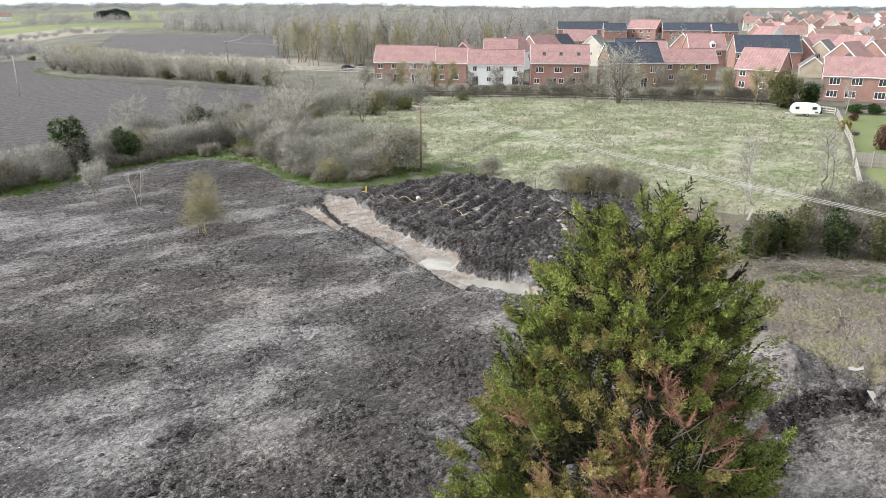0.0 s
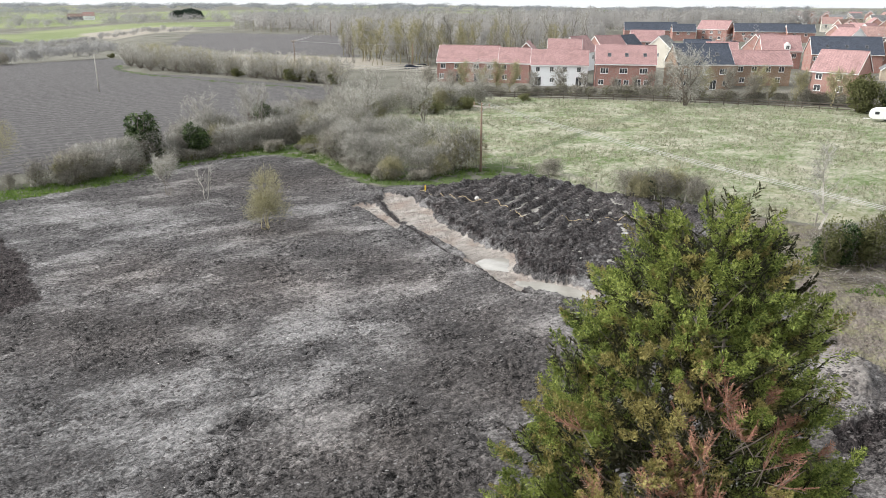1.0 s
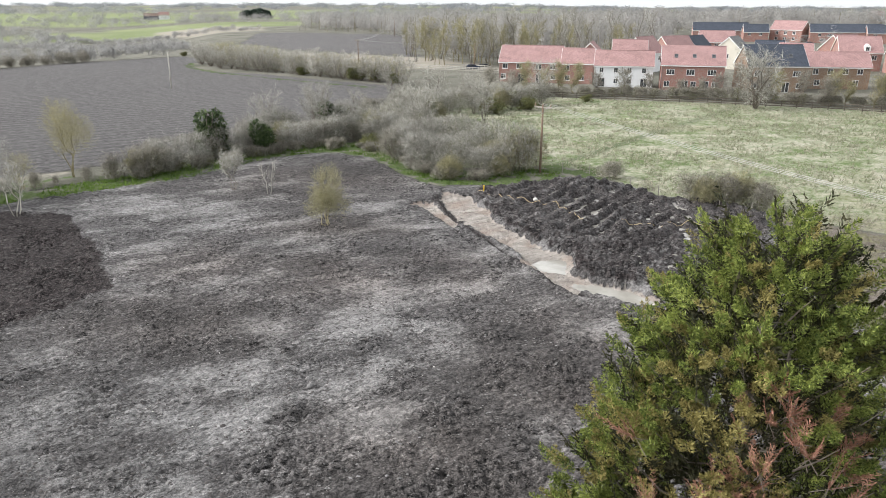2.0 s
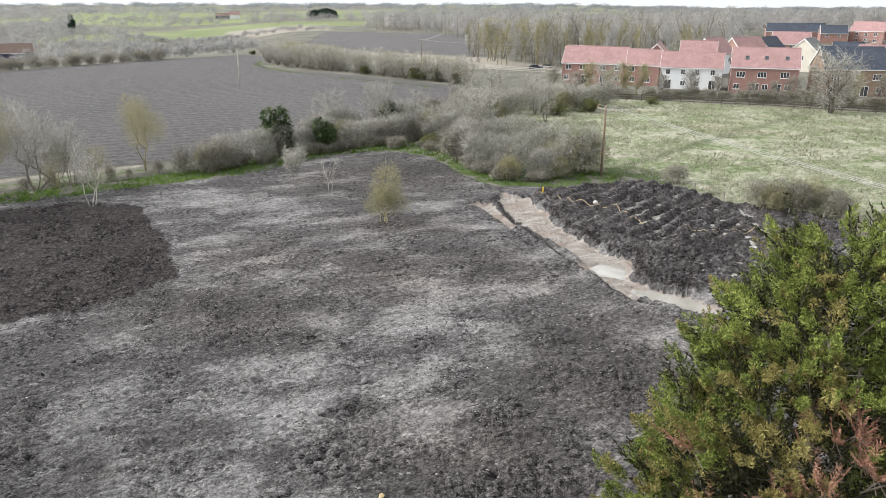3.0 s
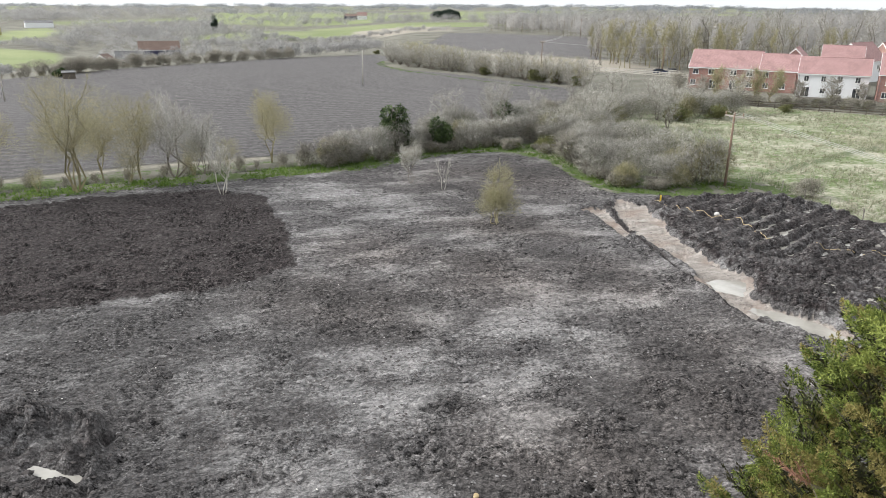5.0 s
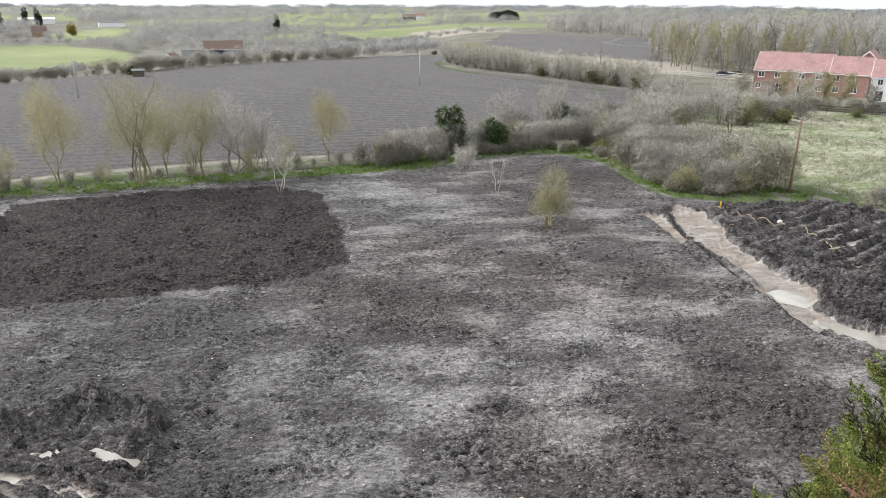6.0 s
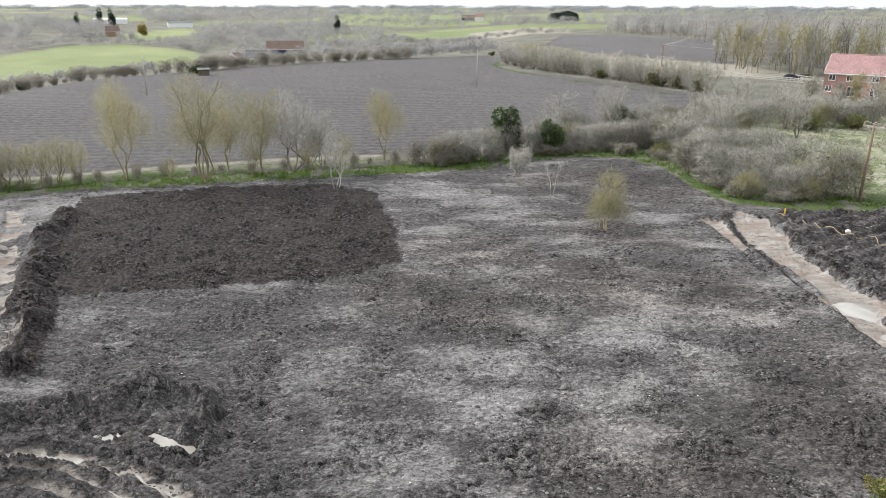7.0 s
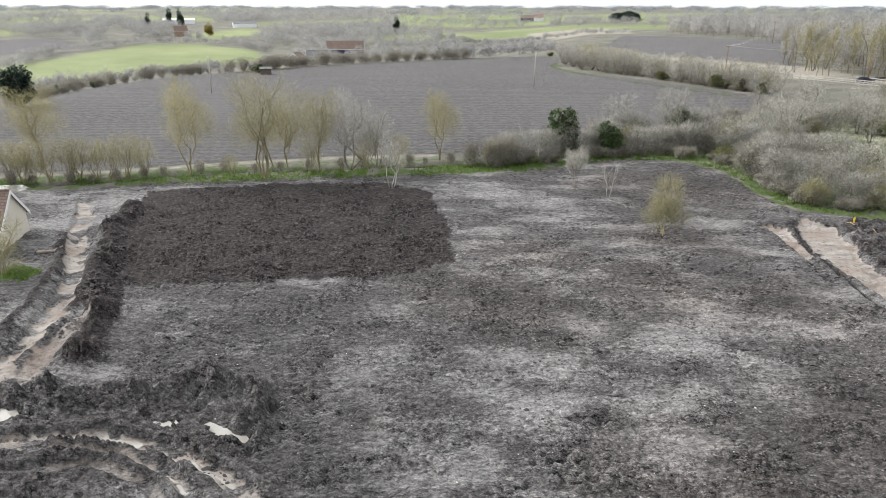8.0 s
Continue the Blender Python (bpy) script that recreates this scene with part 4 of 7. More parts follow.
def bare_plant(seed, h, r, stems, trunk_h, limbs, twigs, twig_len, twig_w, trunk_r, up=0.6, droop=0.0, shoots=2, bow=1.3, spread=1.0):
    """Branches and twigs of a leafless shrub or tree as two arrays of triangles."""
    rng = np.random.RandomState(seed)
    P, Q, R0, R1 = [], [], [], []
    tb, tw, tl = [], [], []
    for s in range(stems):
        ang = 2 * np.pi * (s + rng.rand()) / stems
        out = np.array([np.cos(ang), np.sin(ang), 0])
        reach = r * (0.25 + 0.55 * rng.rand()) * (spread if stems > 1 else 0.15)
        top = h * (0.7 + 0.22 * rng.rand())
        foot = out * (0.25 * min(r, 1.5) * rng.rand() if stems > 2 else 0.12 * (stems > 1))
        pts = [foot]
        for i in range(1, 6):
            t = i / 5
            pts.append(foot + out * reach * t ** bow + np.array([0, 0, top * t]) + rng.normal(size=3) * 0.04 * h * (i < 5))
        rad = [trunk_r * (1 - 0.75 * i / 5) for i in range(6)]
        for i in range(5):
            P.append(pts[i]); Q.append(pts[i + 1]); R0.append(rad[i]); R1.append(rad[i + 1])
        for b in range(limbs):
            t = trunk_h + (1 - trunk_h) * (b + rng.rand()) / limbs
            i = min(int(t * 5), 4)
            start = pts[i] + (pts[i + 1] - pts[i]) * (t * 5 - i)
            a2 = rng.rand() * 2 * np.pi
            side = np.array([np.cos(a2), np.sin(a2), 0]) + out * 0.5
            level = (t - trunk_h) / (1 - trunk_h + 1e-6)
            ln = r * (0.45 + 0.5 * rng.rand()) * (1.05 - 0.55 * level) * (0.45 + 0.55 * min(1, 3 * level + 0.35))
            way = unit(side / np.linalg.norm(side) + np.array([0, 0, up * (0.6 + 0.8 * rng.rand())]))
            mid = start + way * ln * 0.5 + rng.normal(size=3) * 0.06 * ln
            end = start + way * ln + np.array([0, 0, (0.12 - droop) * ln])
            br = rad[i] * 0.38
            P += [start, mid]; Q += [mid, end]; R0 += [br, br * 0.6]; R1 += [br * 0.6, br * 0.2]
            n = max(3, int(twigs * (0.5 + rng.rand())))
            f = rng.rand(n, 1) ** 0.7
            at = np.where(f < 0.5, start + (mid - start) * f * 2, mid + (end - mid) * (f * 2 - 1))
            wy = unit(way * 0.7 + rng.normal(size=(n, 3)) * 0.6 + np.array([0, 0, 0.35 - droop]))
            l = twig_len * (0.4 + 0.9 * rng.rand(n))
            tb.append(at); tw.append(wy); tl.append(l)
            for _ in range(shoots):
                f2 = 0.3 + 0.6 * rng.rand(n, 1)
                tb.append(at + wy * l[:, None] * f2)
                tw.append(unit(wy + rng.normal(size=(n, 3)) * 0.7 + np.array([0, 0, -droop])))
                tl.append(l * (0.35 + 0.4 * rng.rand(n)))
    wood = tube_tris(np.array(P), np.array(Q), R0, R1)
    B, W, L = np.concatenate(tb), np.concatenate(tw), np.concatenate(tl)
    fine = blades(B, W, L, twig_w * (0.6 + 0.8 * rng.rand(len(L))), rng)
    for arr in (wood, fine):
        arr[..., 2] = np.maximum(arr[..., 2], -0.15)
    return wood, fine


def twig_dome(seed, h, r, n, length, width, lumps=9, sit=0.42, droop=0.0):
    """Fine twigs over the rounded lumps of a bush, and the normals of those lumps."""
    rng = np.random.RandomState(seed)
    ang = rng.rand(lumps) * 2 * np.pi
    rad = r * rng.uniform(0.15, 0.72, lumps)
    c = np.stack([np.cos(ang) * rad, np.sin(ang) * rad, h * rng.uniform(sit - 0.14, sit + 0.22, lumps)], 1)
    c[0] = (0, 0, h * 0.62)
    size = np.stack([r * rng.uniform(0.28, 0.48, lumps)] * 2 + [h * rng.uniform(0.18, 0.34, lumps)], 1)
    k = rng.randint(lumps, size=n)
    d = unit(rng.normal(size=(n, 3)) + np.array([0, 0, 0.3]))
    p = c[k] + d * size[k] * (0.55 + 0.45 * rng.rand(n, 1) ** 0.6)
    way = unit(d * 0.8 + rng.normal(size=(n, 3)) * 0.6 + np.array([0, 0, 0.25 - droop]))
    keep = p[:, 2] > 0.05
    p, way, d = p[keep], way[keep], d[keep]
    m = len(p)
    tri = blades(p, way, length * rng.uniform(0.5, 1.3, m), width * rng.uniform(0.6, 1.4, m), rng)
    tri[..., 2] = np.maximum(tri[..., 2], -0.1)
    return tri, unit(d + np.array([0, 0, 0.3]) + 0.75 * rng.normal(size=d.shape))


def leaf_cloud(seed, n, centre, radii, size, lumps=7, hollow=0.55):
    """Leaves in overlapping lumps round a centre: an uneven crown with gaps."""
    rng = np.random.RandomState(seed)
    c = unit(rng.normal(size=(lumps, 3))) * rng.uniform(0.2, 0.65, (lumps, 1))
    k = rng.randint(lumps, size=n)
    d = unit(rng.normal(size=(n, 3)))
    rad = rng.uniform(0.3, 0.55, lumps)[k][:, None] * (hollow + (1 - hollow) * rng.rand(n, 1))
    p = (c[k] + d * rad) * np.array(radii) + np.array(centre)
    a = unit(d + rng.normal(size=(n, 3)) * 0.9)
    b = unit(np.cross(a, rng.normal(size=(n, 3))))
    s = size * rng.uniform(0.5, 1.2, (n, 1))
    return np.stack([p - a * s * 0.5, p + b * s * 0.45, p + a * s * 0.6 - b * s * 0.2], 1)
# ---------------------------------------------------------------- the big conifer
def crown_radius(z):
    return float(np.interp(z, [0.3, 1.5, 3.0, 4.5, 6.0, 8.0, 10.0, 11.2, 12.2, 12.9, 13.4], [3.5, 4.0, 4.2, 4.1, 3.75, 3.2, 2.5, 1.95, 1.45, 0.95, 0.35]))


def plume(foot, way, up, length, n, half, rng, width, droop=0.0):
    """A flat feathery spray: leaflets in two ranks along a bending stalk, shorter towards the tip."""
    s = (np.arange(n) + rng.rand(n)) / n
    side = unit(np.cross(way, up) + rng.normal(size=3) * 0.25)
    stalk = foot + way * (s * length)[:, None] + up * (0.28 * length * s ** 2 - droop * length * s ** 2)[:, None]
    flank_ = np.where(np.arange(n) % 2 == 0, 1.0, -1.0)[:, None]
    out = unit(side * flank_ * rng.uniform(0.5, 1.1, (n, 1)) + way * rng.uniform(0.6, 1.1, (n, 1)) + up * rng.normal(0.12, 0.3, (n, 1)))
    reach = half * (0.35 + 0.65 * np.sin(np.pi * np.clip(0.15 + 0.8 * s, 0, 1))) * rng.uniform(0.6, 1.2, n)
    first = blades(stalk, out, reach, width * rng.uniform(0.7, 1.3, n), rng)
    second = []
    for k_ in (0.4, 0.8):
        twist = unit(out + side * rng.normal(0, 0.6, (n, 1)) + up * rng.normal(0.1, 0.55, (n, 1)))
        second.append(blades(stalk + out * (reach * k_)[:, None], twist, reach * rng.uniform(0.35, 0.7, n), width * rng.uniform(0.6, 1.1, n), rng))
    return np.concatenate([first] + second)


def tuft(foot, way, length, n, rng):
    """A dense pointed tuft of scale leaves, fullest a third of the way up."""
    girth = length * rng.uniform(0.18, 0.28)
    s = rng.rand(n) ** 0.9
    wide = girth * np.sin(np.pi * np.clip(0.16 + 0.84 * s, 0, 1)) ** 0.9 * (1.2 - 0.5 * s)
    around = unit(np.cross(way, rng.normal(size=(n, 3))))
    base = foot + way * (s * length)[:, None] + around * (wide * rng.rand(n) ** 0.5)[:, None]
    out = unit(way * 0.8 + around * 0.75 + rng.normal(size=(n, 3)) * 0.35)
    return blades(base, out, rng.uniform(0.05, 0.13, n) * (1.2 - 0.4 * s), rng.uniform(0.022, 0.042, n), rng)


def build_conifer(x, y):
    rng = np.random.RandomState(21)
    tree = thing("conifer_tree", pose(x, y, gzf(x, y) - 0.1), "broad dense green conifer with dead rust-brown patches, on bare mud", "tree")
    bm = bmesh.new()
    tube(bm, [(0, 0, 0), (0.05, 0.02, 3), (0.0, 0.1, 6.5), (0.1, 0.05, 9.6), (0.15, 0, 11.6)], [0.34, 0.27, 0.2, 0.09, 0.03], 10)
    part("trunk", bm, M["bark"], tree)
    bm = bmesh.new()
    tube(bm, [(0.2, 0.1, 0.4), (0.9, 0.5, 4), (1.1, 0.7, 7.4), (1.1, 0.7, 9.8)], [0.2, 0.16, 0.09, 0.03], 8)
    part("trunk", bm, M["bark"], tree)
    P, Q, R0, R1 = [], [], [], []
    B0, B1, S0, S1 = [], [], [], []
    spray = {"green": [], "olive": [], "dead": [], "inner": []}
    golden = math.pi * (3 - math.sqrt(5))
    dead_side = math.atan2(-0.97, -0.12)
    boughs = 190
    for i in range(boughs):
        f = (i + 0.5) / boughs
        z = 0.5 + 12.5 * (1 - (1 - f) ** 0.78)
        ang = i * golden + rng.normal() * 0.2
        reach = 0.15 + crown_radius(z) * rng.uniform(0.86, 1.14) + rng.choice([0, 0, 0, 0.3])
        out = np.array([math.cos(ang), math.sin(ang), 0.0])
        lean = np.array([0.35 * max(0.0, z - 8) / 5, 0.1, 0])
        tip = lean + out * reach + np.array([0, 0, z])
        start = lean * 0.6 + np.array([0, 0, max(0.3, z - 0.55 * reach - 0.4)])
        mid = (start * 0.5 + tip * 0.5) + np.array([0, 0, -0.18 * reach])
        rad = 0.012 + 0.006 * reach
        B0 += [start, mid]; B1 += [mid, tip]; S0 += [rad, rad * 0.65]; S1 += [rad * 0.65, rad * 0.3]
        turn = (ang - dead_side + math.pi) % (2 * math.pi) - math.pi          # round the trunk from the dying flank
        gone = math.exp(-((turn - 0.08) / 0.6) ** 2) * float(np.interp(z, [0, 5, 8, 9.6, 10.6], [0.9, 1.0, 0.8, 0.45, 0.0]))
        fading = math.exp(-((turn + 0.35) / 0.75) ** 2) * float(np.interp(z, [0, 8, 10.5, 12], [1.0, 1.0, 0.5, 0.1]))
        along_ = unit(tip - mid)
        for q in range(12):
            back = rng.rand() ** 1.3 * 0.75
            foot = tip * (1 - back) + mid * back + rng.normal(size=3) * np.array([0.26, 0.26, 0.22])
            radial = unit(np.array([foot[0] - lean[0], foot[1] - lean[1], 0]) + 1e-6)
            across = np.cross(radial, [0, 0, 1.0])
            way = unit(along_ * 0.6 + radial * rng.uniform(0.25, 0.7) + across * rng.normal() * 0.45 + np.array([0, 0, rng.uniform(0.4, 1.1)]))
            up = unit(np.array([0, 0, 1.0]) + radial * 0.2 + rng.normal(size=3) * 0.25)
            length = rng.uniform(0.55, 1.05) * (0.7 + 0.3 * min(1, reach / 2.5))
            pick = rng.rand()
            kind = "dead" if pick < 0.74 * gone else "olive" if pick < 0.74 * gone + 0.85 * fading + 0.1 else "green"
            if kind == "dead":
                foot = foot + radial * 0.22
                for _ in range(3):
                    wy = unit(way + rng.normal(size=3) * 0.35)
                    spray[kind].append(plume(foot, wy, up, length * 0.95, 34, 0.16, rng, 0.026))
                    P.append(foot - wy * 0.5); Q.append(foot + wy * length * 0.8); R0.append(0.014); R1.append(0.004)
            else:
                for _ in range(2):
                    wy = unit(way + rng.normal(size=3) * 0.3)
                    spray[kind].append(tuft(foot + rng.normal(size=3) * 0.12, wy, length * rng.uniform(0.5, 0.9), 135, rng))
        # inner sprays coloured near-black to stand in for shade inside the crown
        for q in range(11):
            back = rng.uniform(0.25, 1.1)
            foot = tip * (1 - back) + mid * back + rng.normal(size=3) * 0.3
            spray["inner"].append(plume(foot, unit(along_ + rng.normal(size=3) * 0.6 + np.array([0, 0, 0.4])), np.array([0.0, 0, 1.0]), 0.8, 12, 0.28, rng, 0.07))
    # a few long bare dead branches standing out of the crown
    for ang, z, l in ((-1.15, 9.6, 1.9), (-0.9, 8.6, 1.7), (-1.3, 8.0, 1.6), (-1.6, 6.4, 1.4), (-1.75, 5.6, 1.5), (-1.0, 6.8, 1.6), (-2.0, 7.4, 1.3), (-1.45, 11.4, 1.2), (-1.9, 4.8, 1.4)):
        r = crown_radius(z) * 0.72
        a0 = np.array([math.cos(ang) * r, math.sin(ang) * r, z - 0.4])
        a1 = a0 + np.array([math.cos(ang) * l * 0.45, math.sin(ang) * l * 0.45, l * 0.5])
        a2 = a1 + np.array([math.cos(ang + 0.5) * l * 0.25, math.sin(ang + 0.5) * l * 0.25, l * 0.35])
        P += [a0, a1]; Q += [a1, a2]; R0 += [0.03, 0.02]; R1 += [0.02, 0.008]
    soup("limb_frame", tube_tris(np.array(B0), np.array(B1), S0, S1), M["bark"], tree, "thin dark branches")
    soup("limb_frame", tube_tris(np.array(P), np.array(Q), R0, R1), M["bark_limb"], tree, "bare grey-brown dead twigs")
    for name, kind, mat, label in (("crown", "green", "conifer", "feathery green scale-leaf sprays"), ("crown_olive", "olive", "conifer_olive", "fading olive sprays"), ("dead_foliage", "dead", "conifer_dead", "dead rust-brown sprays"), ("inner_foliage", "inner", "conifer_shade", "inner sprays with the crown's shade painted near-black")):
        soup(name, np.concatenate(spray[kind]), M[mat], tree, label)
    return tree


build_conifer(5.2, 17.2)


# ---------------------------------------------------------------- shrubs, hedges and trees
def plant(kind, seed, h, r, label, category, name, group=""):
    """One bare shrub or tree at the origin, with its branches and twigs."""
    ob = thing(name, Matrix(), label, category, group)
    wood_mat, twig_mat = {"grey": ("bark", "twig_grey"), "brown": ("bark", "twig_brown"), "olive": ("bark_olive", "twig_olive"), "willow": ("bark_olive", "twig_willow"), "pale": ("bark_pale", "twig_grey")}[kind]
    return ob, M[wood_mat], M[twig_mat]


def make_shrub(kind, seed, h, r, label, dense=1.0, group="hedgerow shrubs", leaves=0, name="shrub", droop=0.05):
    ob, wood_mat, twig_mat = plant(kind, seed, h, r, label, "shrub", name, group)
    wood, fine = bare_plant(seed, h * 0.96, r * 0.92, 9, 0.12, 6, 4, 0.30 * h ** 0.6, 0.03, 0.04, up=0.5, droop=droop, bow=0.6, shoots=1)
    soup("woody_frame", wood, wood_mat, ob)
    body, way = twig_dome(seed + 2, h, r, int(3000 * dense), 0.15 * h ** 0.6 + 0.14, 0.036, lumps=12, droop=droop)
    loose = np.concatenate([body, fine])
    soup("twig_mass", loose, twig_mat, ob, normals=np.concatenate([way, body_normals(fine, (0, 0, 0.4 * h), (r, r, 0.6 * h), 0.9)]))
    if leaves:
        soup("leaf_mass", leaf_cloud(seed + 5, leaves, (0, 0, 0.42 * h), (r * 0.95, r * 0.95, 0.45 * h), 0.2), M["leaf_olive"], ob, "dull olive leaves")
    return ob


def make_tree(kind, seed, h, r, label, stems=1, trunk_h=0.25, limbs=26, twigs=14, trunk_r=0.16, twig_len=0.9, twig_w=0.028, group="", name="tree", up=0.9, droop=0.0, ivy=0, bow=1.3, spread=1.0, haze=0, low=0.3):
    """haze: how many fine end twigs fill the crown, from low * h upwards."""
    ob, wood_mat, twig_mat = plant(kind, seed, h, r, label, "tree", name, group)
    wood, fine = bare_plant(seed, h, r, stems, trunk_h, limbs, twigs, twig_len, twig_w, trunk_r, up=up, droop=droop, bow=bow, spread=spread)
    soup("trunk", wood, wood_mat, ob)
    if haze:
        rng_ = np.random.RandomState(seed + 9)
        turn_, far_ = rng_.rand(14) * 2 * np.pi, 0.74 * r * rng_.rand(14) ** 0.5
        lump = np.stack([np.cos(turn_) * far_, np.sin(turn_) * far_, h * rng_.uniform(low + 0.16, 0.84, 14)], 1)
        lump[:, :2] *= np.clip(1.25 - np.abs(lump[:, 2:] / h - 0.55) * 1.6, 0.35, 1.0)
        k_ = rng_.randint(14, size=haze)
        d_ = unit(rng_.normal(size=(haze, 3))) * rng_.rand(haze, 1) ** 0.45
        base = lump[k_] + d_ * np.array([0.5 * r, 0.5 * r, 0.19 * h])
        out_ = unit(base * np.array([1, 1, 0]) + 1e-6)
        way = unit(out_ * 0.5 + np.array([0, 0, 0.5]) + rng_.normal(size=(haze, 3)) * 0.5)
        fine = np.concatenate([fine, blades(base, way, rng_.uniform(0.25, 0.75, haze), np.full(haze, twig_w * 1.1), rng_)])
    soup("crown", fine, twig_mat, ob)
    if ivy:
        soup("ivy", leaf_cloud(seed + 3, ivy, (0, 0, h * 0.28), (0.5, 0.5, h * 0.3), 0.26), M["leaf_ivy"], ob, "dark green ivy on the trunk")
    return ob


def make_ivy_bush(seed, h, r, label, leaf="leaf_ivy", n=4200, size=0.25, name="evergreen_shrub", group=""):
    ob = thing(name, Matrix(), label, "shrub", group)
    wood, fine = bare_plant(seed, h * 0.9, r * 0.8, 4, 0.15, 7, 5, 0.6, 0.03, 0.07)
    soup("woody_frame", wood, M["bark"], ob)
    leaf = M[leaf]
    cloud_ = np.concatenate([leaf_cloud(seed, n, (0, 0, 0.5 * h), (r, r, 0.52 * h), size, 11), leaf_cloud(seed + 1, n // 3, (0.1, 0, 0.24 * h), (0.7 * r, 0.7 * r, 0.26 * h), size, 6)])
    soup("leaf_mass", cloud_, leaf, ob, normals=body_normals(cloud_, (0, 0, 0.45 * h), (r, r, 0.55 * h), 0.7))
    return ob


def put(master, spots, seed, scale=(0.85, 1.15)):
    """Set the master at the first spot and copies of it at the others, each turned and sized a little differently."""
    rng = random.Random(seed)
    for i, (x, y, *s) in enumerate(spots):
        k = s[0] if s else rng.uniform(*scale)
        m = pose(x, y, gzf(x, y) - 0.12, 0, 0, rng.uniform(0, 360)) @ Matrix.Diagonal((k * rng.uniform(0.92, 1.08), k * rng.uniform(0.92, 1.08), k, 1))
        if i == 0:
            first = m
        else:
            copy_thing(master, m).matrix_basis = m
    master.matrix_basis = first


def line_spots(line, gap, jitter, seed):
    rng = random.Random(seed)
    spots = []
    for (ax, ay), (bx, by) in zip(line, line[1:]):
        n = max(1, round(math.hypot(bx - ax, by - ay) / gap))
        spots += [(ax + (bx - ax) * i / n + rng.uniform(-jitter, jitter), ay + (by - ay) * i / n + rng.uniform(-jitter, jitter)) for i in range(n)]
    return spots


GREY_SHRUB = [make_shrub("grey", 31, 4.6, 2.9, "bare grey twiggy hedge shrub on the grassy bank", 1.4, droop=0.15),
              make_shrub("grey", 32, 5.3, 3.1, "bare grey twiggy thorn shrub in the hedge", 1.4, leaves=420, droop=0.2),
              make_shrub("brown", 33, 3.9, 2.7, "bare brown tangled shrub in the hedge", 1.4, leaves=420, droop=0.15),
              make_shrub("olive", 34, 4.2, 2.5, "bare olive-brown shrub with catkins", 1.5)]
BANK_LINE = [(-44.5, 71), (-42.5, 79), (-39, 84.5), (-34, 89), (-29, 93), (-22, 92), (-19, 83), (-15.5, 78)]
BACK_LINE = [(-41, 90), (-33, 97), (-24, 101), (-17, 95)]
THICKET = [(-16, 77), (-12.5, 75.5), (-8.5, 75.2), (-5.4, 77.8), (-14.5, 81), (-10.5, 80), (-6.5, 82.5), (-13, 86), (-17, 89), (-9, 86), (-16, 94)]
NORTH_LINE = [(-24, 104), (-20, 114), (-15, 124), (-8, 131), (-2, 137)]
NORTH_B = [(-33, 112), (-26, 121), (-20, 131), (-14, 140)]
put(GREY_SHRUB[0], line_spots(BANK_LINE, 4.2, 0.8, 1) + THICKET[0::2], 11)
put(GREY_SHRUB[1], line_spots(BACK_LINE, 4.5, 1.0, 2) + THICKET[1::2] + line_spots(NORTH_LINE, 5.5, 1.5, 3), 12)
put(GREY_SHRUB[2], line_spots(BANK_LINE, 9, 1.5, 4) + line_spots(NORTH_B, 6, 2, 5) + [(15.4, 66.8, 0.9), (12.8, 67.4, 0.85), (18.2, 65.6, 0.8), (5.4, 75.9, 0.6)], 13)
put(GREY_SHRUB[3], [(-4.6, 78.6, 1.3), (-47, 69, 0.8), (-38, 88, 0.9), (-27, 95, 1.1), (-8, 78.4, 0.95), (-12, 72.8, 0.75), (-6.8, 75, 0.7), (16.5, 67.2, 0.9), (13.4, 66.2, 0.8), (-21, 110, 1.1), (-12, 126, 1.1)], 14)
put(make_shrub("brown", 35, 1.5, 1.5, "low bare bramble on the green bank", 1.1, "bank brambles", leaves=260, name="bramble"), line_spots([(-46, 68.4), (-41.4, 74), (-38.4, 80.4), (-33, 86.6), (-27, 88), (-21.4, 84), (-17.2, 76.6), (-12.4, 72.4), (-6.4, 73)], 2.9, 0.5, 22), 15, (0.6, 1.15))
HEDGE_TREE = make_tree("grey", 36, 7.4, 3.4, "bare pale-grey hedge tree standing above the thorns", 4, 0.12, 14, 16, 0.09, 1.0, 0.034, "hedge trees", "hedgerow_tree", 0.7)
put(HEDGE_TREE, [(-38.9, 104), (-41.5, 91), (-32, 105), (-23.5, 124), (-18, 131), (-11.5, 131), (-24, 106), (-13.2, 113), (-28, 116), (-35, 94), (-16, 121), (-20, 98), (-5, 135)], 16, (0.75, 1.1))
# evergreens in the hedge
put(make_ivy_bush(41, 5.6, 2.1, "dark ivy-covered hedge tree with a pointed top", name="ivy_tree"), [(-42.9, 78.6, 1.4), (-44.6, 80.0, 1.0)], 1)
put(make_ivy_bush(42, 4.6, 1.7, "dark ivy-clad stump in the hedge", name="ivy_tree"), [(-38.0, 82.2, 1.15), (-34.0, 96.5, 1.35)], 2)
put(make_ivy_bush(43, 3.2, 3.0, "dense dark evergreen bramble mound", "leaf_olive", 2400), [(-12.5, 121, 1.0), (-7, 126, 0.9), (4, 139.5, 0.55), (-9, 133, 0.9), (-44, 83, 0.6), (-25, 88, 0.7)], 3)
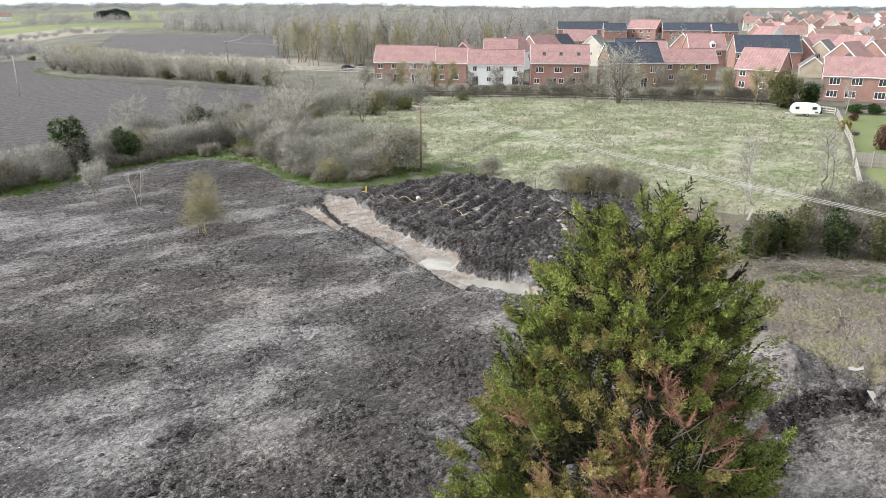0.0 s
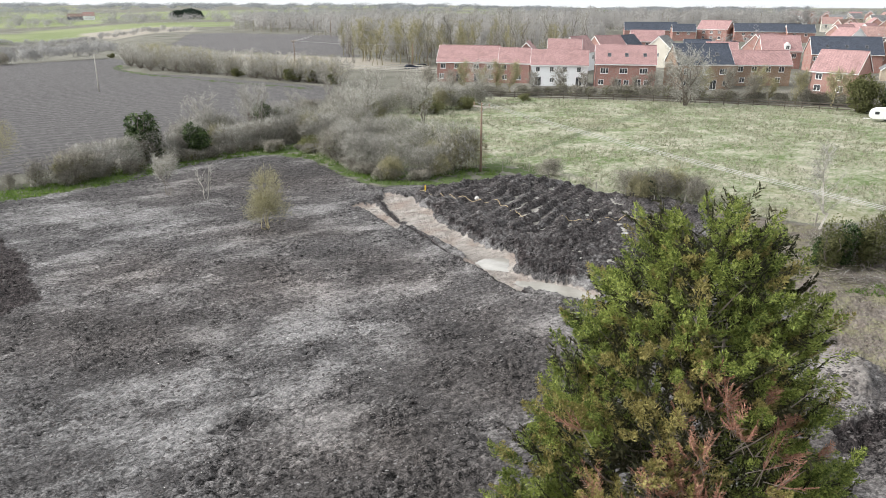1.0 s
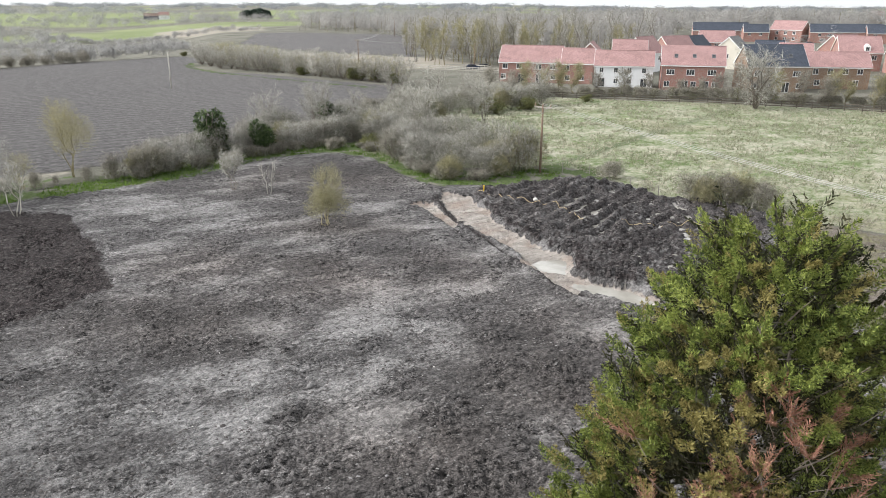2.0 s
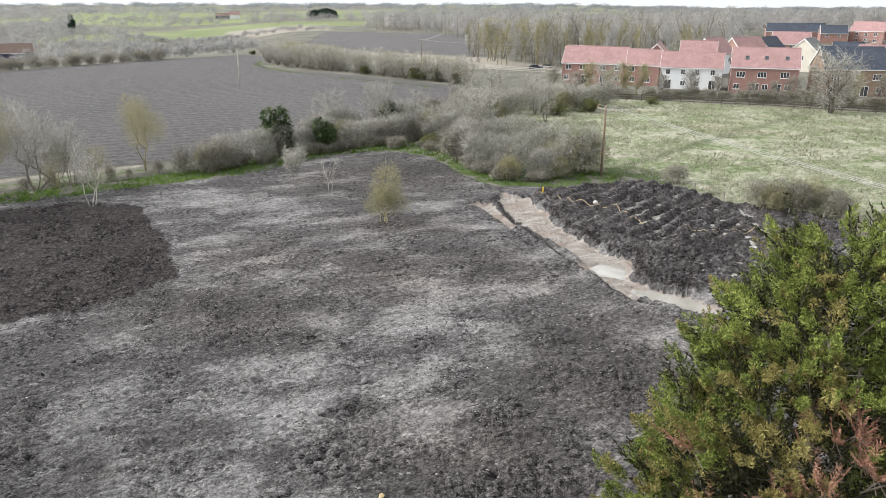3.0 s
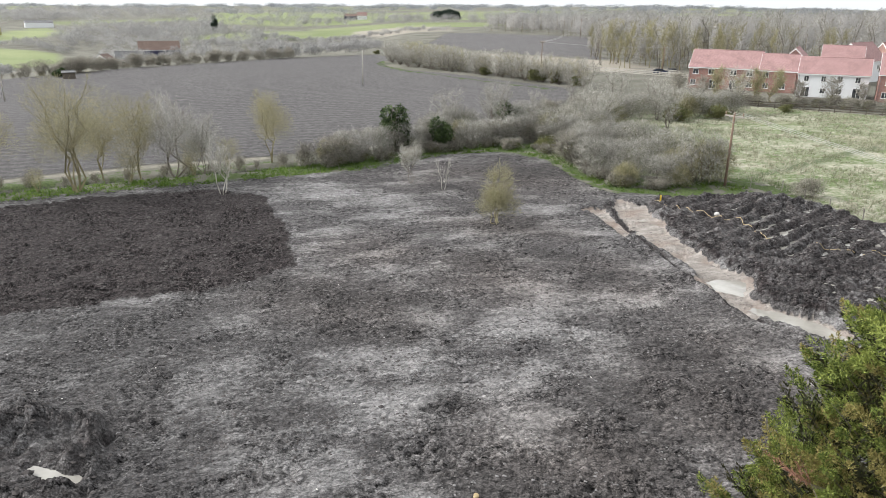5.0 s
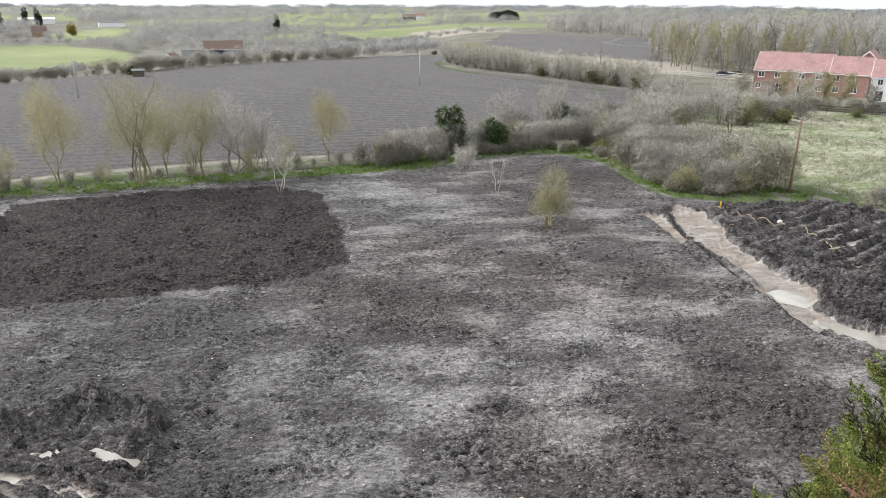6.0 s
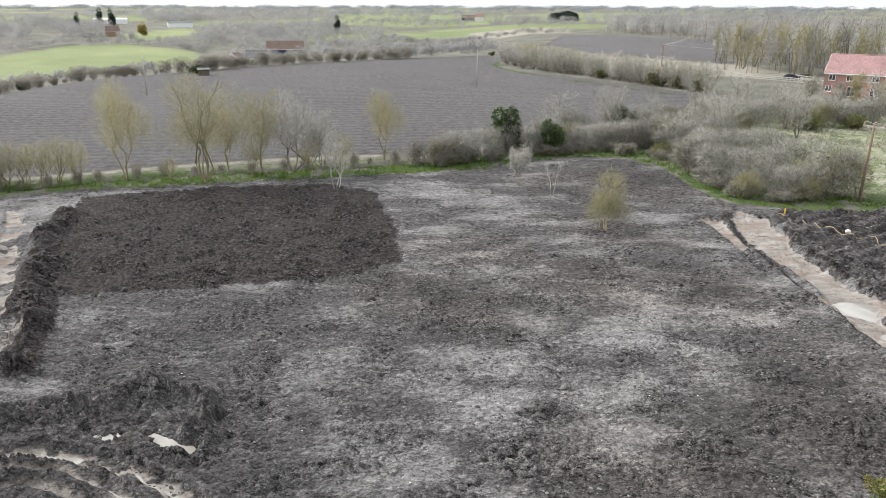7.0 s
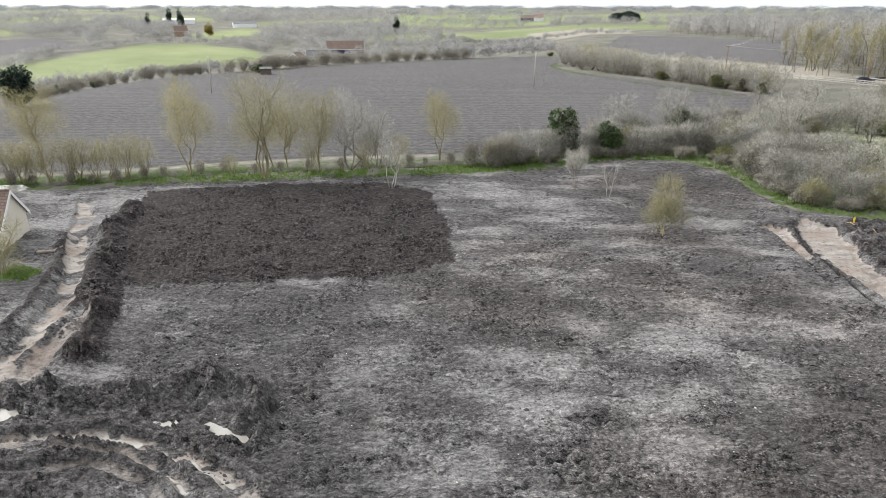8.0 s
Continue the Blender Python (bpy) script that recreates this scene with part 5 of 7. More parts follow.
# west row of willows and saplings
WILLOW = [make_tree("olive", 51, 11.8, 4.0, "tall pale-stemmed willow with a yellow-green haze of catkins", 6, 0.30, 16, 12, 0.11, 0.8, 0.02, "west tree row", up=0.8, bow=1.3, spread=0.8, haze=9500, low=0.26),
          make_tree("willow", 52, 11.0, 3.6, "slender willow with yellow-green catkins beside the ditch", 3, 0.30, 24, 12, 0.10, 0.8, 0.02, "west tree row", up=0.8, bow=1.3, spread=0.6, haze=7600, low=0.28),
          make_tree("grey", 53, 9.6, 3.2, "bare grey forked tree beside the ditch", 4, 0.25, 20, 16, 0.10, 0.85, 0.02, "west tree row", up=1.0, spread=0.8, haze=5200, low=0.25)]
put(WILLOW[0], [(-62.2, 46.6, 1.0)], 21)
put(WILLOW[1], [(-69.6, 42.0, 1.0), (-53.2, 66.4, 0.80), (-60.6, 53.2, 0.86), (-86, 33, 0.9), (-64.5, 51.6, 0.7)], 22)
put(WILLOW[2], [(-58.1, 55.7, 0.95), (-95, 24, 1.0), (-56.5, 58.5, 0.72)], 23)
ROW = [make_tree("olive", 61, 5.4, 1.9, "upright olive sallow bush beside the ditch", 7, 0.15, 7, 6, 0.05, 0.5, 0.022, "west bush row", "shrub", 1.2, haze=1500, low=0.2, bow=1.0),
       make_shrub("brown", 62, 3.6, 2.0, "bare brown bramble-choked bush beside the ditch", 0.55, "west bush row", leaves=160)]
put(ROW[0], line_spots([(-94, 14), (-81, 29), (-76.5, 34.4), (-73.0, 39.6)], 1.5, 0.6, 6) + [(-57.2, 57.6, 0.8), (-60.6, 51.8, 0.8), (-55, 61, 0.75), (-66, 45, 0.5)], 24, (0.75, 1.05))
put(ROW[1], line_spots([(-92, 15), (-76, 34), (-72.3, 41), (-66.5, 48.4), (-60, 56), (-53, 63.5), (-49, 66.5)], 2.9, 0.6, 7) + [(-48, 66.5, 0.95), (-45.8, 68.2, 1.05), (-47.2, 70.6, 1.0)], 25, (0.3, 0.6))
put(make_tree("pale", 54, 5.2, 1.7, "slim pale birch sapling with a fan of twigs", 3, 0.35, 11, 18, 0.07, 0.65, 0.03, "saplings on the mud", "sapling", 1.3), [(-48.6, 52.5, 1.1)], 26)
put(make_tree("grey", 55, 4.4, 1.2, "slim bushy-topped sapling standing in the mud", 3, 0.45, 11, 20, 0.055, 0.55, 0.03, "saplings on the mud", "sapling", 1.2, haze=700, low=0.45), [(-33.2, 64.2, 1.0)], 27)
put(make_tree("pale", 56, 3.8, 0.9, "thin pale bare sapling standing in the mud", 2, 0.15, 10, 7, 0.05, 0.45, 0.03, "saplings on the mud", "sapling", 1.2), [(-29.0, 63.4, 1.0)], 28)
put(make_tree("olive", 57, 5.4, 2.1, "lone upright thorn bush with grey-olive twigs on the mud", 5, 0.3, 12, 12, 0.05, 0.55, 0.024, "", "thorn_bush", 0.8, bow=1.2, spread=0.6, haze=3600, low=0.16), [(-19.8, 54.6, 1.0)], 29)
# right-hand margin: ivy-clad trunks, brush and thin trees
put(make_ivy_bush(44, 5.0, 1.5, "ragged ivy-covered tree at the rough ground's edge", "leaf_olive", 2200, 0.2, "ivy_tree"), [(23.4, 48.4, 0.9), (26.2, 49.0, 1.05), (32.4, 48.0, 0.95)], 31)
put(make_ivy_bush(49, 4.4, 1.5, "dark ivy-covered tree at the rough ground's edge", "leaf_ivy", 1800, 0.22, "ivy_tree"), [(24.8, 49.4, 0.9), (29.4, 48.6, 1.0), (23.0, 49.0, 0.6)], 36)
put(make_shrub("brown", 45, 3.2, 2.2, "bare brown scrub among ivy-clad trunks", 1.3, "right-hand scrub", leaves=200), [(24.6, 50.5), (28, 50.8), (31, 50.2), (34, 49), (36, 55), (33, 57), (38, 60), (30, 54)], 32)
put(make_tree("pale", 46, 8.6, 2.6, "slender pale bare tree at the meadow's edge", 1, 0.3, 30, 20, 0.11, 0.8, 0.024, "thin meadow trees", up=1.1), [(26.9, 58.4, 1.0)], 33)
put(make_tree("grey", 47, 7.2, 2.2, "bare grey forked tree at the meadow's edge", 2, 0.3, 16, 18, 0.09, 0.8, 0.024, "thin meadow trees", up=1.1), [(38.2, 66.5, 1.0)], 34)
put(make_tree("brown", 48, 2.2, 2.6, "low bare bramble tangle on the fence line", 6, 0.1, 8, 8, 0.03, 0.5, 0.026, "fence line brambles", "bramble", 0.4), [(20.5, 63.4, 0.8), (4.6, 76.6, 0.7), (9, 71.2, 0.5), (24.5, 60.6, 0.7)], 35)
# hedge and trees along the houses
BELT = [make_tree("grey", 71, 8.6, 4.4, "large bare tree with drooping pale branches by the garden fence", 5, 0.1, 18, 20, 0.16, 1.1, 0.045, "garden boundary trees", up=0.5, droop=0.22),
        make_tree("brown", 72, 5.6, 2.8, "bare brown garden tree behind the meadow fence", 2, 0.22, 18, 20, 0.12, 0.9, 0.045, "garden boundary trees", up=0.8),
        make_tree("olive", 73, 6.4, 3.0, "bare olive-tinged garden tree behind the meadow fence", 1, 0.22, 34, 20, 0.14, 0.9, 0.045, "garden boundary trees", up=0.8)]
put(BELT[0], [(33.6, 134.5, 1.35)], 41)
put(BELT[1], [(6.5, 150, 0.9), (30, 149, 0.9), (36.5, 147, 1.0), (43, 144, 1.15), (66, 136, 1.0), (57.5, 140, 1.1), (-17, 154, 1.0), (12.0, 153, 1.0), (26, 150, 0.75), (22, 149, 0.7), (47, 141, 1.0), (72, 136, 0.8), (-12, 152, 0.9), (17.8, 155, 0.8), (84, 118, 0.9)], 42)
put(BELT[2], [(-1.5, 150, 1.15), (39.5, 145, 1.0), (49, 142, 1.1), (64, 139, 1.05), (-9, 152, 1.1), (1.5, 152, 1.1), (55, 138, 1.05), (61, 137, 1.1), (-5, 151, 0.9), (51, 140, 0.8)], 43)
put(make_shrub("brown", 74, 3.2, 2.6, "brown garden-boundary hedge bush behind the fence", 1.5, "garden boundary bushes", leaves=700), line_spots([(-6, 147), (12, 149), (30, 146), (44, 142), (62, 138), (68, 132)], 3.2, 0.8, 8), 44, (0.65, 1.05))
put(make_ivy_bush(75, 6.0, 3.4, "grey-green evergreen tree behind the caravan", "leaf_olive", 3600, 0.4, "evergreen_tree"), [(62.5, 128, 1.15)], 45)
put(make_ivy_bush(76, 5.0, 2.8, "dark evergreen tree behind the caravan", "leaf_ivy", 3000, 0.4, "evergreen_tree"), [(67.2, 129, 0.95)], 46)
put(make_tree("pale", 77, 8.2, 2.2, "white-barked bare birch at the garden corner", 1, 0.3, 22, 8, 0.12, 0.8, 0.03, "", up=1.0), [(68.9, 119, 1.0)], 47)
put(make_ivy_bush(78, 2.4, 1.6, "golden evergreen garden shrub on the lawn", "leaf_gold", 1000, 0.25, "garden_shrub"), [(60.4, 103.6, 0.8)], 48)
put(make_ivy_bush(79, 4.0, 2.4, "copper-brown garden shrub on the lawn", "leaf_copper", 1700, 0.3, "garden_shrub"), [(57.8, 89.5, 1.0), (67, 113, 0.45)], 49)
put(make_ivy_bush(80, 0.9, 0.8, "small purple-flowering garden shrub", "purple", 500, 0.16, "garden_shrub"), [(55.4, 84.4, 1.0), (60, 100.2, 0.8)], 50)
# hedge round the far corner of the ploughed field
MID = [make_tree("grey", 81, 6.2, 3.4, "bare grey-brown hedgerow tree at the ploughed field's edge", 7, 0.06, 9, 15, 0.08, 0.95, 0.042, "field hedgerow", "hedgerow_tree", 0.55, bow=0.7),
       make_tree("olive", 82, 6.0, 3.2, "bare olive hedgerow tree at the ploughed field's edge", 7, 0.06, 9, 15, 0.08, 0.95, 0.042, "field hedgerow", "hedgerow_tree", 0.55, bow=0.7)]
put(MID[0], line_spots([(-119, 216), (-102, 199), (-83, 189), (-62, 178), (-46, 168), (-36, 161)], 2.9, 1.1, 9), 51, (0.65, 1.15))
put(MID[1], line_spots([(-112, 217), (-84, 194), (-54, 177), (-38, 166)], 3.8, 1.6, 10), 52, (0.65, 1.15))
put(make_ivy_bush(83, 3.2, 3.0, "dark green bush at the hedge's end", "leaf_olive", 1400, 0.4), [(-52, 171, 1.1), (-46, 169, 1.1), (-40, 164.5, 0.9), (-142, 247, 0.6), (-70, 181, 0.8)], 53)
put(make_ivy_bush(84, 9.0, 4.8, "large dense dark conifer standing in the ploughed field", "leaf_dark", 4200, 0.6, "conifer_tree"), [(-147, 54.6, 1.0)], 54)

CREST = [make_shrub("brown", 85, 4.2, 3.0, "bare brown hedge tree on the brow of the ploughed field", 1.1, "crest hedgerow", name="hedgerow_tree", droop=0.0),
         make_tree("grey", 86, 7.0, 3.0, "bare grey hedgerow tree on the brow of the ploughed field", 3, 0.15, 8, 12, 0.1, 1.1, 0.06, "crest hedgerow", "hedgerow_tree", 0.9)]
put(CREST[0], line_spots([(-160, 58), (-173, 66), (-187, 82), (-196, 103), (-189, 116), (-177, 129), (-179, 154), (-170, 184), (-158, 215)], 2.0, 1.6, 23), 55, (0.35, 1.15))
put(CREST[1], [(-178, 70), (-190, 84), (-194, 90), (-199, 100), (-197, 96), (-186, 78), (-181, 150), (-172, 190), (-176, 172), (-165, 205), (-163, 211)], 56, (0.5, 0.9))
put(make_ivy_bush(87, 3.0, 2.2, "dark ivy-clad hedge tree on the brow", "leaf_ivy", 700, 0.5, "ivy_tree"), [(-183, 76, 0.9), (-191, 90, 0.7), (-170, 128, 0.9)], 57)
# ---------------------------------------------------------------- far hedges, woods and copses
def clumps(spots, h, r, n, size, seed, tall=1.0):
    """Rounded, uneven crowns of fine twigs for plants too far off to tell apart."""
    rng = np.random.RandomState(seed)
    c = np.array(spots, float)
    hs, rs = h * rng.uniform(0.65, 1.25, len(c)), r * rng.uniform(0.7, 1.25, len(c))
    lumps = 5
    off = unit(rng.normal(size=(len(c), lumps, 3))) * rng.uniform(0.25, 0.6, (len(c), lumps, 1))
    k = np.repeat(np.arange(len(c)), n)
    q = rng.randint(lumps, size=len(k))
    d = unit(rng.normal(size=(len(k), 3)))
    body = off[k, q] + d * (0.30 + 0.22 * rng.rand(len(k), 1))
    base = np.stack([c[k, 0], c[k, 1], gz(c[k, 0], c[k, 1]) + 0.5 * hs[k]], 1) + body * np.stack([rs[k], rs[k], 0.5 * hs[k]], 1)
    way = unit(d * 0.6 + rng.normal(size=d.shape) * 0.7 + np.array([0, 0, 0.35]))
    tris_ = blades(base, way, size * rng.uniform(0.5, 1.2, len(k)) * tall, size * rng.uniform(0.25, 0.5, len(k)), rng)
    return np.concatenate([tris_, unit(unit(body) + np.array([0, 0, 0.5]) + 0.08 * rng.normal(size=d.shape))[:, None]], 1)


def trunks(spots, h, radius, seed):
    rng = np.random.RandomState(seed)
    c = np.array(spots, float)
    p = np.stack([c[:, 0], c[:, 1], gz(c[:, 0], c[:, 1]) - 0.2], 1)
    q = p + np.stack([rng.normal(size=len(c)) * 0.4, rng.normal(size=len(c)) * 0.4, h * rng.uniform(0.7, 1.0, len(c))], 1)
    return tube_tris(p, q, np.full(len(c), radius), np.full(len(c), radius * 0.3))


def fill(poly, n, seed):
    rng = np.random.RandomState(seed)
    xs, ys = [p[0] for p in poly], [p[1] for p in poly]
    x, y = rng.uniform(min(xs), max(xs), n * 4), rng.uniform(min(ys), max(ys), n * 4)
    ok = inside(poly, x, y, 0.1) > 0.5
    return list(zip(x[ok][:n], y[ok][:n]))


def far_stuff(name, tris, material, label, category="trees"):
    """Growth that nobody could count; a fourth row holds the crown's own normal."""
    return tagged(soup(name, tris[:, :3], material, normals=tris[:, 3] if tris.shape[1] == 4 else None), label, category, kind="stuff")


WOOD_FRONT = [(-54, 240), (-42, 216), (-12, 212), (14, 222), (30, 250), (10, 270), (-40, 285), (-66, 280)]
front = fill(WOOD_FRONT, 100, 3)
wood_master = [make_tree("olive", 91, 14.5, 3.2, "tall slender bare woodland tree with a pale trunk", 1, 0.25, 30, 9, 0.17, 1.5, 0.07, "wood behind the houses", "woodland_tree", 1.4),
               make_tree("grey", 92, 15.5, 3.6, "tall bare grey woodland tree", 2, 0.25, 17, 9, 0.16, 1.5, 0.07, "wood behind the houses", "woodland_tree", 1.2)]
put(wood_master[0], front[0::2], 61)
put(wood_master[1], front[1::2], 62)
WOOD = [(-64, 275), (-40, 224), (-12, 219), (14, 228), (38, 262), (46, 420), (180, 480), (240, 580), (200, 720), (-40, 640), (-210, 560), (-190, 486), (-128, 452), (-88, 396)]
spots = fill(WOOD, 1300, 4)
near_wood = [p for p in spots if math.hypot(*p) < 350]
far_wood = [p for p in spots if math.hypot(*p) >= 350]
far_stuff("woodland", np.concatenate([clumps(near_wood, 13.5, 3.4, 560, 0.62, 5, 1.3), clumps(far_wood, 12.0, 4.4, 190, 1.0, 7, 1.2)]), M["twig_wood_haze"], "dense leafless wood of tall grey-brown trees, paled for haze", "woodland")
far_stuff("woodland_trunks", trunks(fill(WOOD, 420, 44), 12, 0.14, 6), M["bark_olive"], "pale trunks of the leafless wood", "woodland")
# hedgerows of the valley and the far fields
hedge_lines = [
    ([(-168, 206), (-146, 245)], 6.0, 3.0), 
    ([(-290, 298), (-215, 290), (-160, 285)], 7, 4.5), ([(-388, 142), (-470, 200), (-515, 285), (-470, 335), (-395, 306)], 7, 5),
    ([(-215, 85), (-226, 104), (-236, 150), (-262, 178)], 4, 4), ([(-400, 420), (-300, 440), (-170, 300)], 5, 4),
    ([(-420, 510), (-270, 462), (-210, 470)], 5, 4), ([(-330, 320), (-300, 360), (-290, 415)], 7, 5),
    ([(-215, 200), (-240, 205), (-260, 215)], 6, 5), ([(-530, 250), (-600, 295), (-760, 245)], 8, 6),
]
tris = []
for i, (line, h, r) in enumerate(hedge_lines):
    tris.append(clumps(line_spots(line, r * 0.95, r * 0.35, 70 + i), h, r, 260, 0.75, 80 + i))
far_stuff("far_hedgerows", np.concatenate(tris), M["twig_far_haze"], "leafless hedgerows between the far fields, greyed with painted haze", "hedgerow")
copses = [
    ([(-330, 330), (-420, 330), (-480, 360), (-560, 460), (-480, 560), (-360, 480), (-300, 400)], 190, 10, 6), ([(-540, 300), (-640, 340), (-760, 330), (-820, 420), (-700, 420), (-600, 380)], 130, 12, 7),
    ([(-760, 200), (-900, 260), (-1000, 420), (-860, 420)], 120, 13, 8), ([(-560, 560), (-420, 640), (-300, 620), (-250, 700), (-420, 800), (-640, 700)], 150, 9, 7),
    ([(-240, 560), (-120, 600), (-60, 900), (-260, 1000), (-330, 800)], 260, 12, 8), ([(-900, 640), (-700, 900), (-900, 1100), (-1200, 800)], 160, 12, 10),
    ([(-420, 360), (-520, 380), (-640, 520), (-560, 620), (-440, 520)], 110, 10, 8), ([(-240, 210), (-290, 225), (-330, 280), (-290, 290)], 26, 7, 5),
    ([(-560, 250), (-680, 200), (-760, 330), (-620, 330)], 90, 11, 8), ([(-860, 480), (-700, 560), (-620, 720), (-800, 800), (-1000, 600)], 120, 11, 10),
    ([(-545, 318), (-515, 335), (-530, 352), (-575, 322)], 10, 6, 4), ([(-640, 760), (-460, 840), (-560, 1000), (-760, 920)], 60, 10, 10), ([(40, 640), (260, 620), (420, 900), (-40, 1000)], 240, 13, 9), ([(-700, 470), (-800, 540), (-900, 620), (-760, 640)], 80, 10, 8),
]
tris = []
for i, (poly, n, h, r) in enumerate(copses):
    at = fill(poly, int(n * 1.1), 90 + i)
    tris.append(clumps(at, h * 0.95, r * 0.95, 200, 1.0, 110 + i))
far_stuff("far_copses", np.concatenate(tris), M["twig_far_haze"], "leafless copses across the valley, haze painted into their colour", "woodland")
rng = np.random.RandomState(12)
tris = []
for ring, (dist, h, r, n) in enumerate(((1300, 11, 16, 260), (1800, 11, 22, 280), (2500, 11, 30, 300), (3400, 13, 40, 300))):
    az = rng.uniform(radians(-45), radians(85), n)
    keep = fbm(az * 6 + ring * 7, az * 0 + ring, 2) > -0.12
    d = dist * rng.uniform(0.85, 1.15, n)
    tris.append(clumps(list(zip((-d * np.sin(az))[keep], (d * np.cos(az))[keep])), h, r, 110, 2.2 + ring * 1.2, 130 + ring))
far_stuff("horizon_woods", np.concatenate(tris), M["twig_horizon_haze"], "low woods along the skyline, tinted blue-grey for haze", "woodland")
put(make_ivy_bush(95, 17, 15, "dark rounded evergreen tree in a far field clump", "leaf_dark", 3400, 2.4, "evergreen_tree", "far evergreen clump"), [(-368, 813, 0.8), (-379, 806, 0.66), (-357, 819, 0.68), (-373, 822, 0.6), (-362, 806, 0.58)], 63)
put(make_ivy_bush(96, 17, 4.2, "tall dark pointed conifer across the valley", "leaf_dark", 1500, 1.4, "conifer_tree", "valley conifers"), [(-640, 395, 1.1), (-735, 440, 1.0), (-470, 520, 0.9), (-700, 395, 0.8), (215, 640, 0.45), (222, 634, 0.4)], 64)
put(make_ivy_bush(97, 11, 6, "yellow-leaved willow across the valley", "leaf_gold", 1500, 1.0, "willow_tree"), [(-560, 372, 1.0)], 65)

# grass: tufts on the meadow and along the banks
def grass_tufts(poly, n, h, seed, per=5, width=0.05, lean=0.5):
    rng_ = np.random.RandomState(seed)
    c = np.array(fill(poly, n, seed))
    c = c[fbm(c[:, 0] * 0.12, c[:, 1] * 0.12, 3) + rng_.normal(size=len(c)) * 0.25 > -0.2]
    k = np.repeat(np.arange(len(c)), per)
    xy = c[k] + rng_.normal(size=(len(k), 2)) * 0.16
    base = np.stack([xy[:, 0], xy[:, 1], relief(xy[:, 0], xy[:, 1])[0] - 0.03], 1)
    way = unit(np.array([0.15, -0.1, 1.0]) + rng_.normal(size=(len(k), 3)) * lean)
    way[:, 2] = np.abs(way[:, 2])
    return blades(base, way, h * rng_.uniform(0.5, 1.3, len(k)), width * rng_.uniform(0.6, 1.5, len(k)), rng_)


far_stuff("meadow_grass", grass_tufts(MEADOW, 17000, 0.42, 15, 5, 0.10, 0.6), M["grass_straw"], "tussocky straw-coloured winter grass", "grass")
BANK_STRIP = [(-90, 20), (-80, 26.8), (-64, 42.4), (-48, 60), (-40, 69), (-37, 77.5), (-30, 85), (-23, 82.4), (-17.6, 74.4), (-12.4, 70), (-5, 71.4), (0, 77), (-3, 79), (-13, 73.5), (-20, 80), (-24, 88), (-31, 90), (-40, 80), (-52, 64), (-66, 46), (-82, 30)]
far_stuff("bank_grass", grass_tufts(BANK_STRIP, 8000, 0.40, 16, 6, 0.09, 0.75), M["grass_green"], "fresh green grass and weeds along the bank", "grass")
far_stuff("rough_grass", grass_tufts(ROUGH, 4200, 0.22, 17, 5, 0.045, 0.8), M["grass_straw"], "thin trampled grass over mud", "grass")
far_stuff("weeds", grass_tufts([(23, 44.5), (25, 45.8), (31, 44.6), (36, 43), (30, 41.5), (26, 43)], 900, 0.3, 18, 7, 0.06, 0.8), M["grass_green"], "green weeds below the brush pile", "grass")
# ---------------------------------------------------------------- houses
def prism(bm, x0, x1, y0, y1, eaves, ridge):
    """A gabled body with its ridge along x."""
    v = [bm.verts.new(p) for p in ((x0, y0, 0), (x1, y0, 0), (x1, y1, 0), (x0, y1, 0), (x0, y0, eaves), (x1, y0, eaves), (x1, y1, eaves), (x0, y1, eaves),
                                   (x0, (y0 + y1) / 2, ridge), (x1, (y0 + y1) / 2, ridge))]
    for f in ((0, 1, 5, 4), (2, 3, 7, 6), (1, 2, 6, 9, 5), (3, 0, 4, 8, 7), (4, 5, 9, 8), (6, 7, 8, 9), (3, 2, 1, 0)):
        bm.faces.new([v[i] for i in f])
    return bm


def slab(bm, a, b, c, d, thick):
    """A sheet of that thickness on the corners a b c d (seen from above, anticlockwise)."""
    pts = [Vector(p) for p in (a, b, c, d)]
    up = (pts[1] - pts[0]).cross(pts[3] - pts[0]).normalized() * thick
    lo = [bm.verts.new(p) for p in pts]
    hi = [bm.verts.new(p + up) for p in pts]
    bm.faces.new(hi)
    bm.faces.new(lo[::-1])
    for i in range(4):
        j = (i + 1) % 4
        bm.faces.new((lo[i], lo[j], hi[j], hi[i]))
    return bm


SHARED = {}


def lattice(xs, zs, holes, y0, y1):
    """One plate with openings: cells between the lines xs and zs, but for the holes."""
    bm = bmesh.new()
    grid = [[[bm.verts.new((x, y, z)) for z in zs] for x in xs] for y in (y0, y1)]
    nx, nz = len(xs) - 1, len(zs) - 1
    solid = lambda i, j: 0 <= i < nx and 0 <= j < nz and (i, j) not in holes
    for i in range(nx):
        for j in range(nz):
            if not solid(i, j):
                continue
            f, b = grid[0], grid[1]
            bm.faces.new((f[i][j], f[i + 1][j], f[i + 1][j + 1], f[i][j + 1]))
            bm.faces.new((b[i][j + 1], b[i + 1][j + 1], b[i + 1][j], b[i][j]))
            for di, dj, p, q in ((-1, 0, (i, j + 1), (i, j)), (1, 0, (i + 1, j), (i + 1, j + 1)), (0, -1, (i, j), (i + 1, j)), (0, 1, (i + 1, j + 1), (i, j + 1))):
                if not solid(i + di, j + dj):
                    bm.faces.new((f[p[0]][p[1]], b[p[0]][p[1]], b[q[0]][q[1]], f[q[0]][q[1]]))
    return bm


def shared(key, build, material):
    if key not in SHARED:
        me = bpy.data.meshes.new(key[0])
        bm = build()
        bm.to_mesh(me)
        bm.free()
        me.materials.append(material)
        SHARED[key] = me
    return SHARED[key]


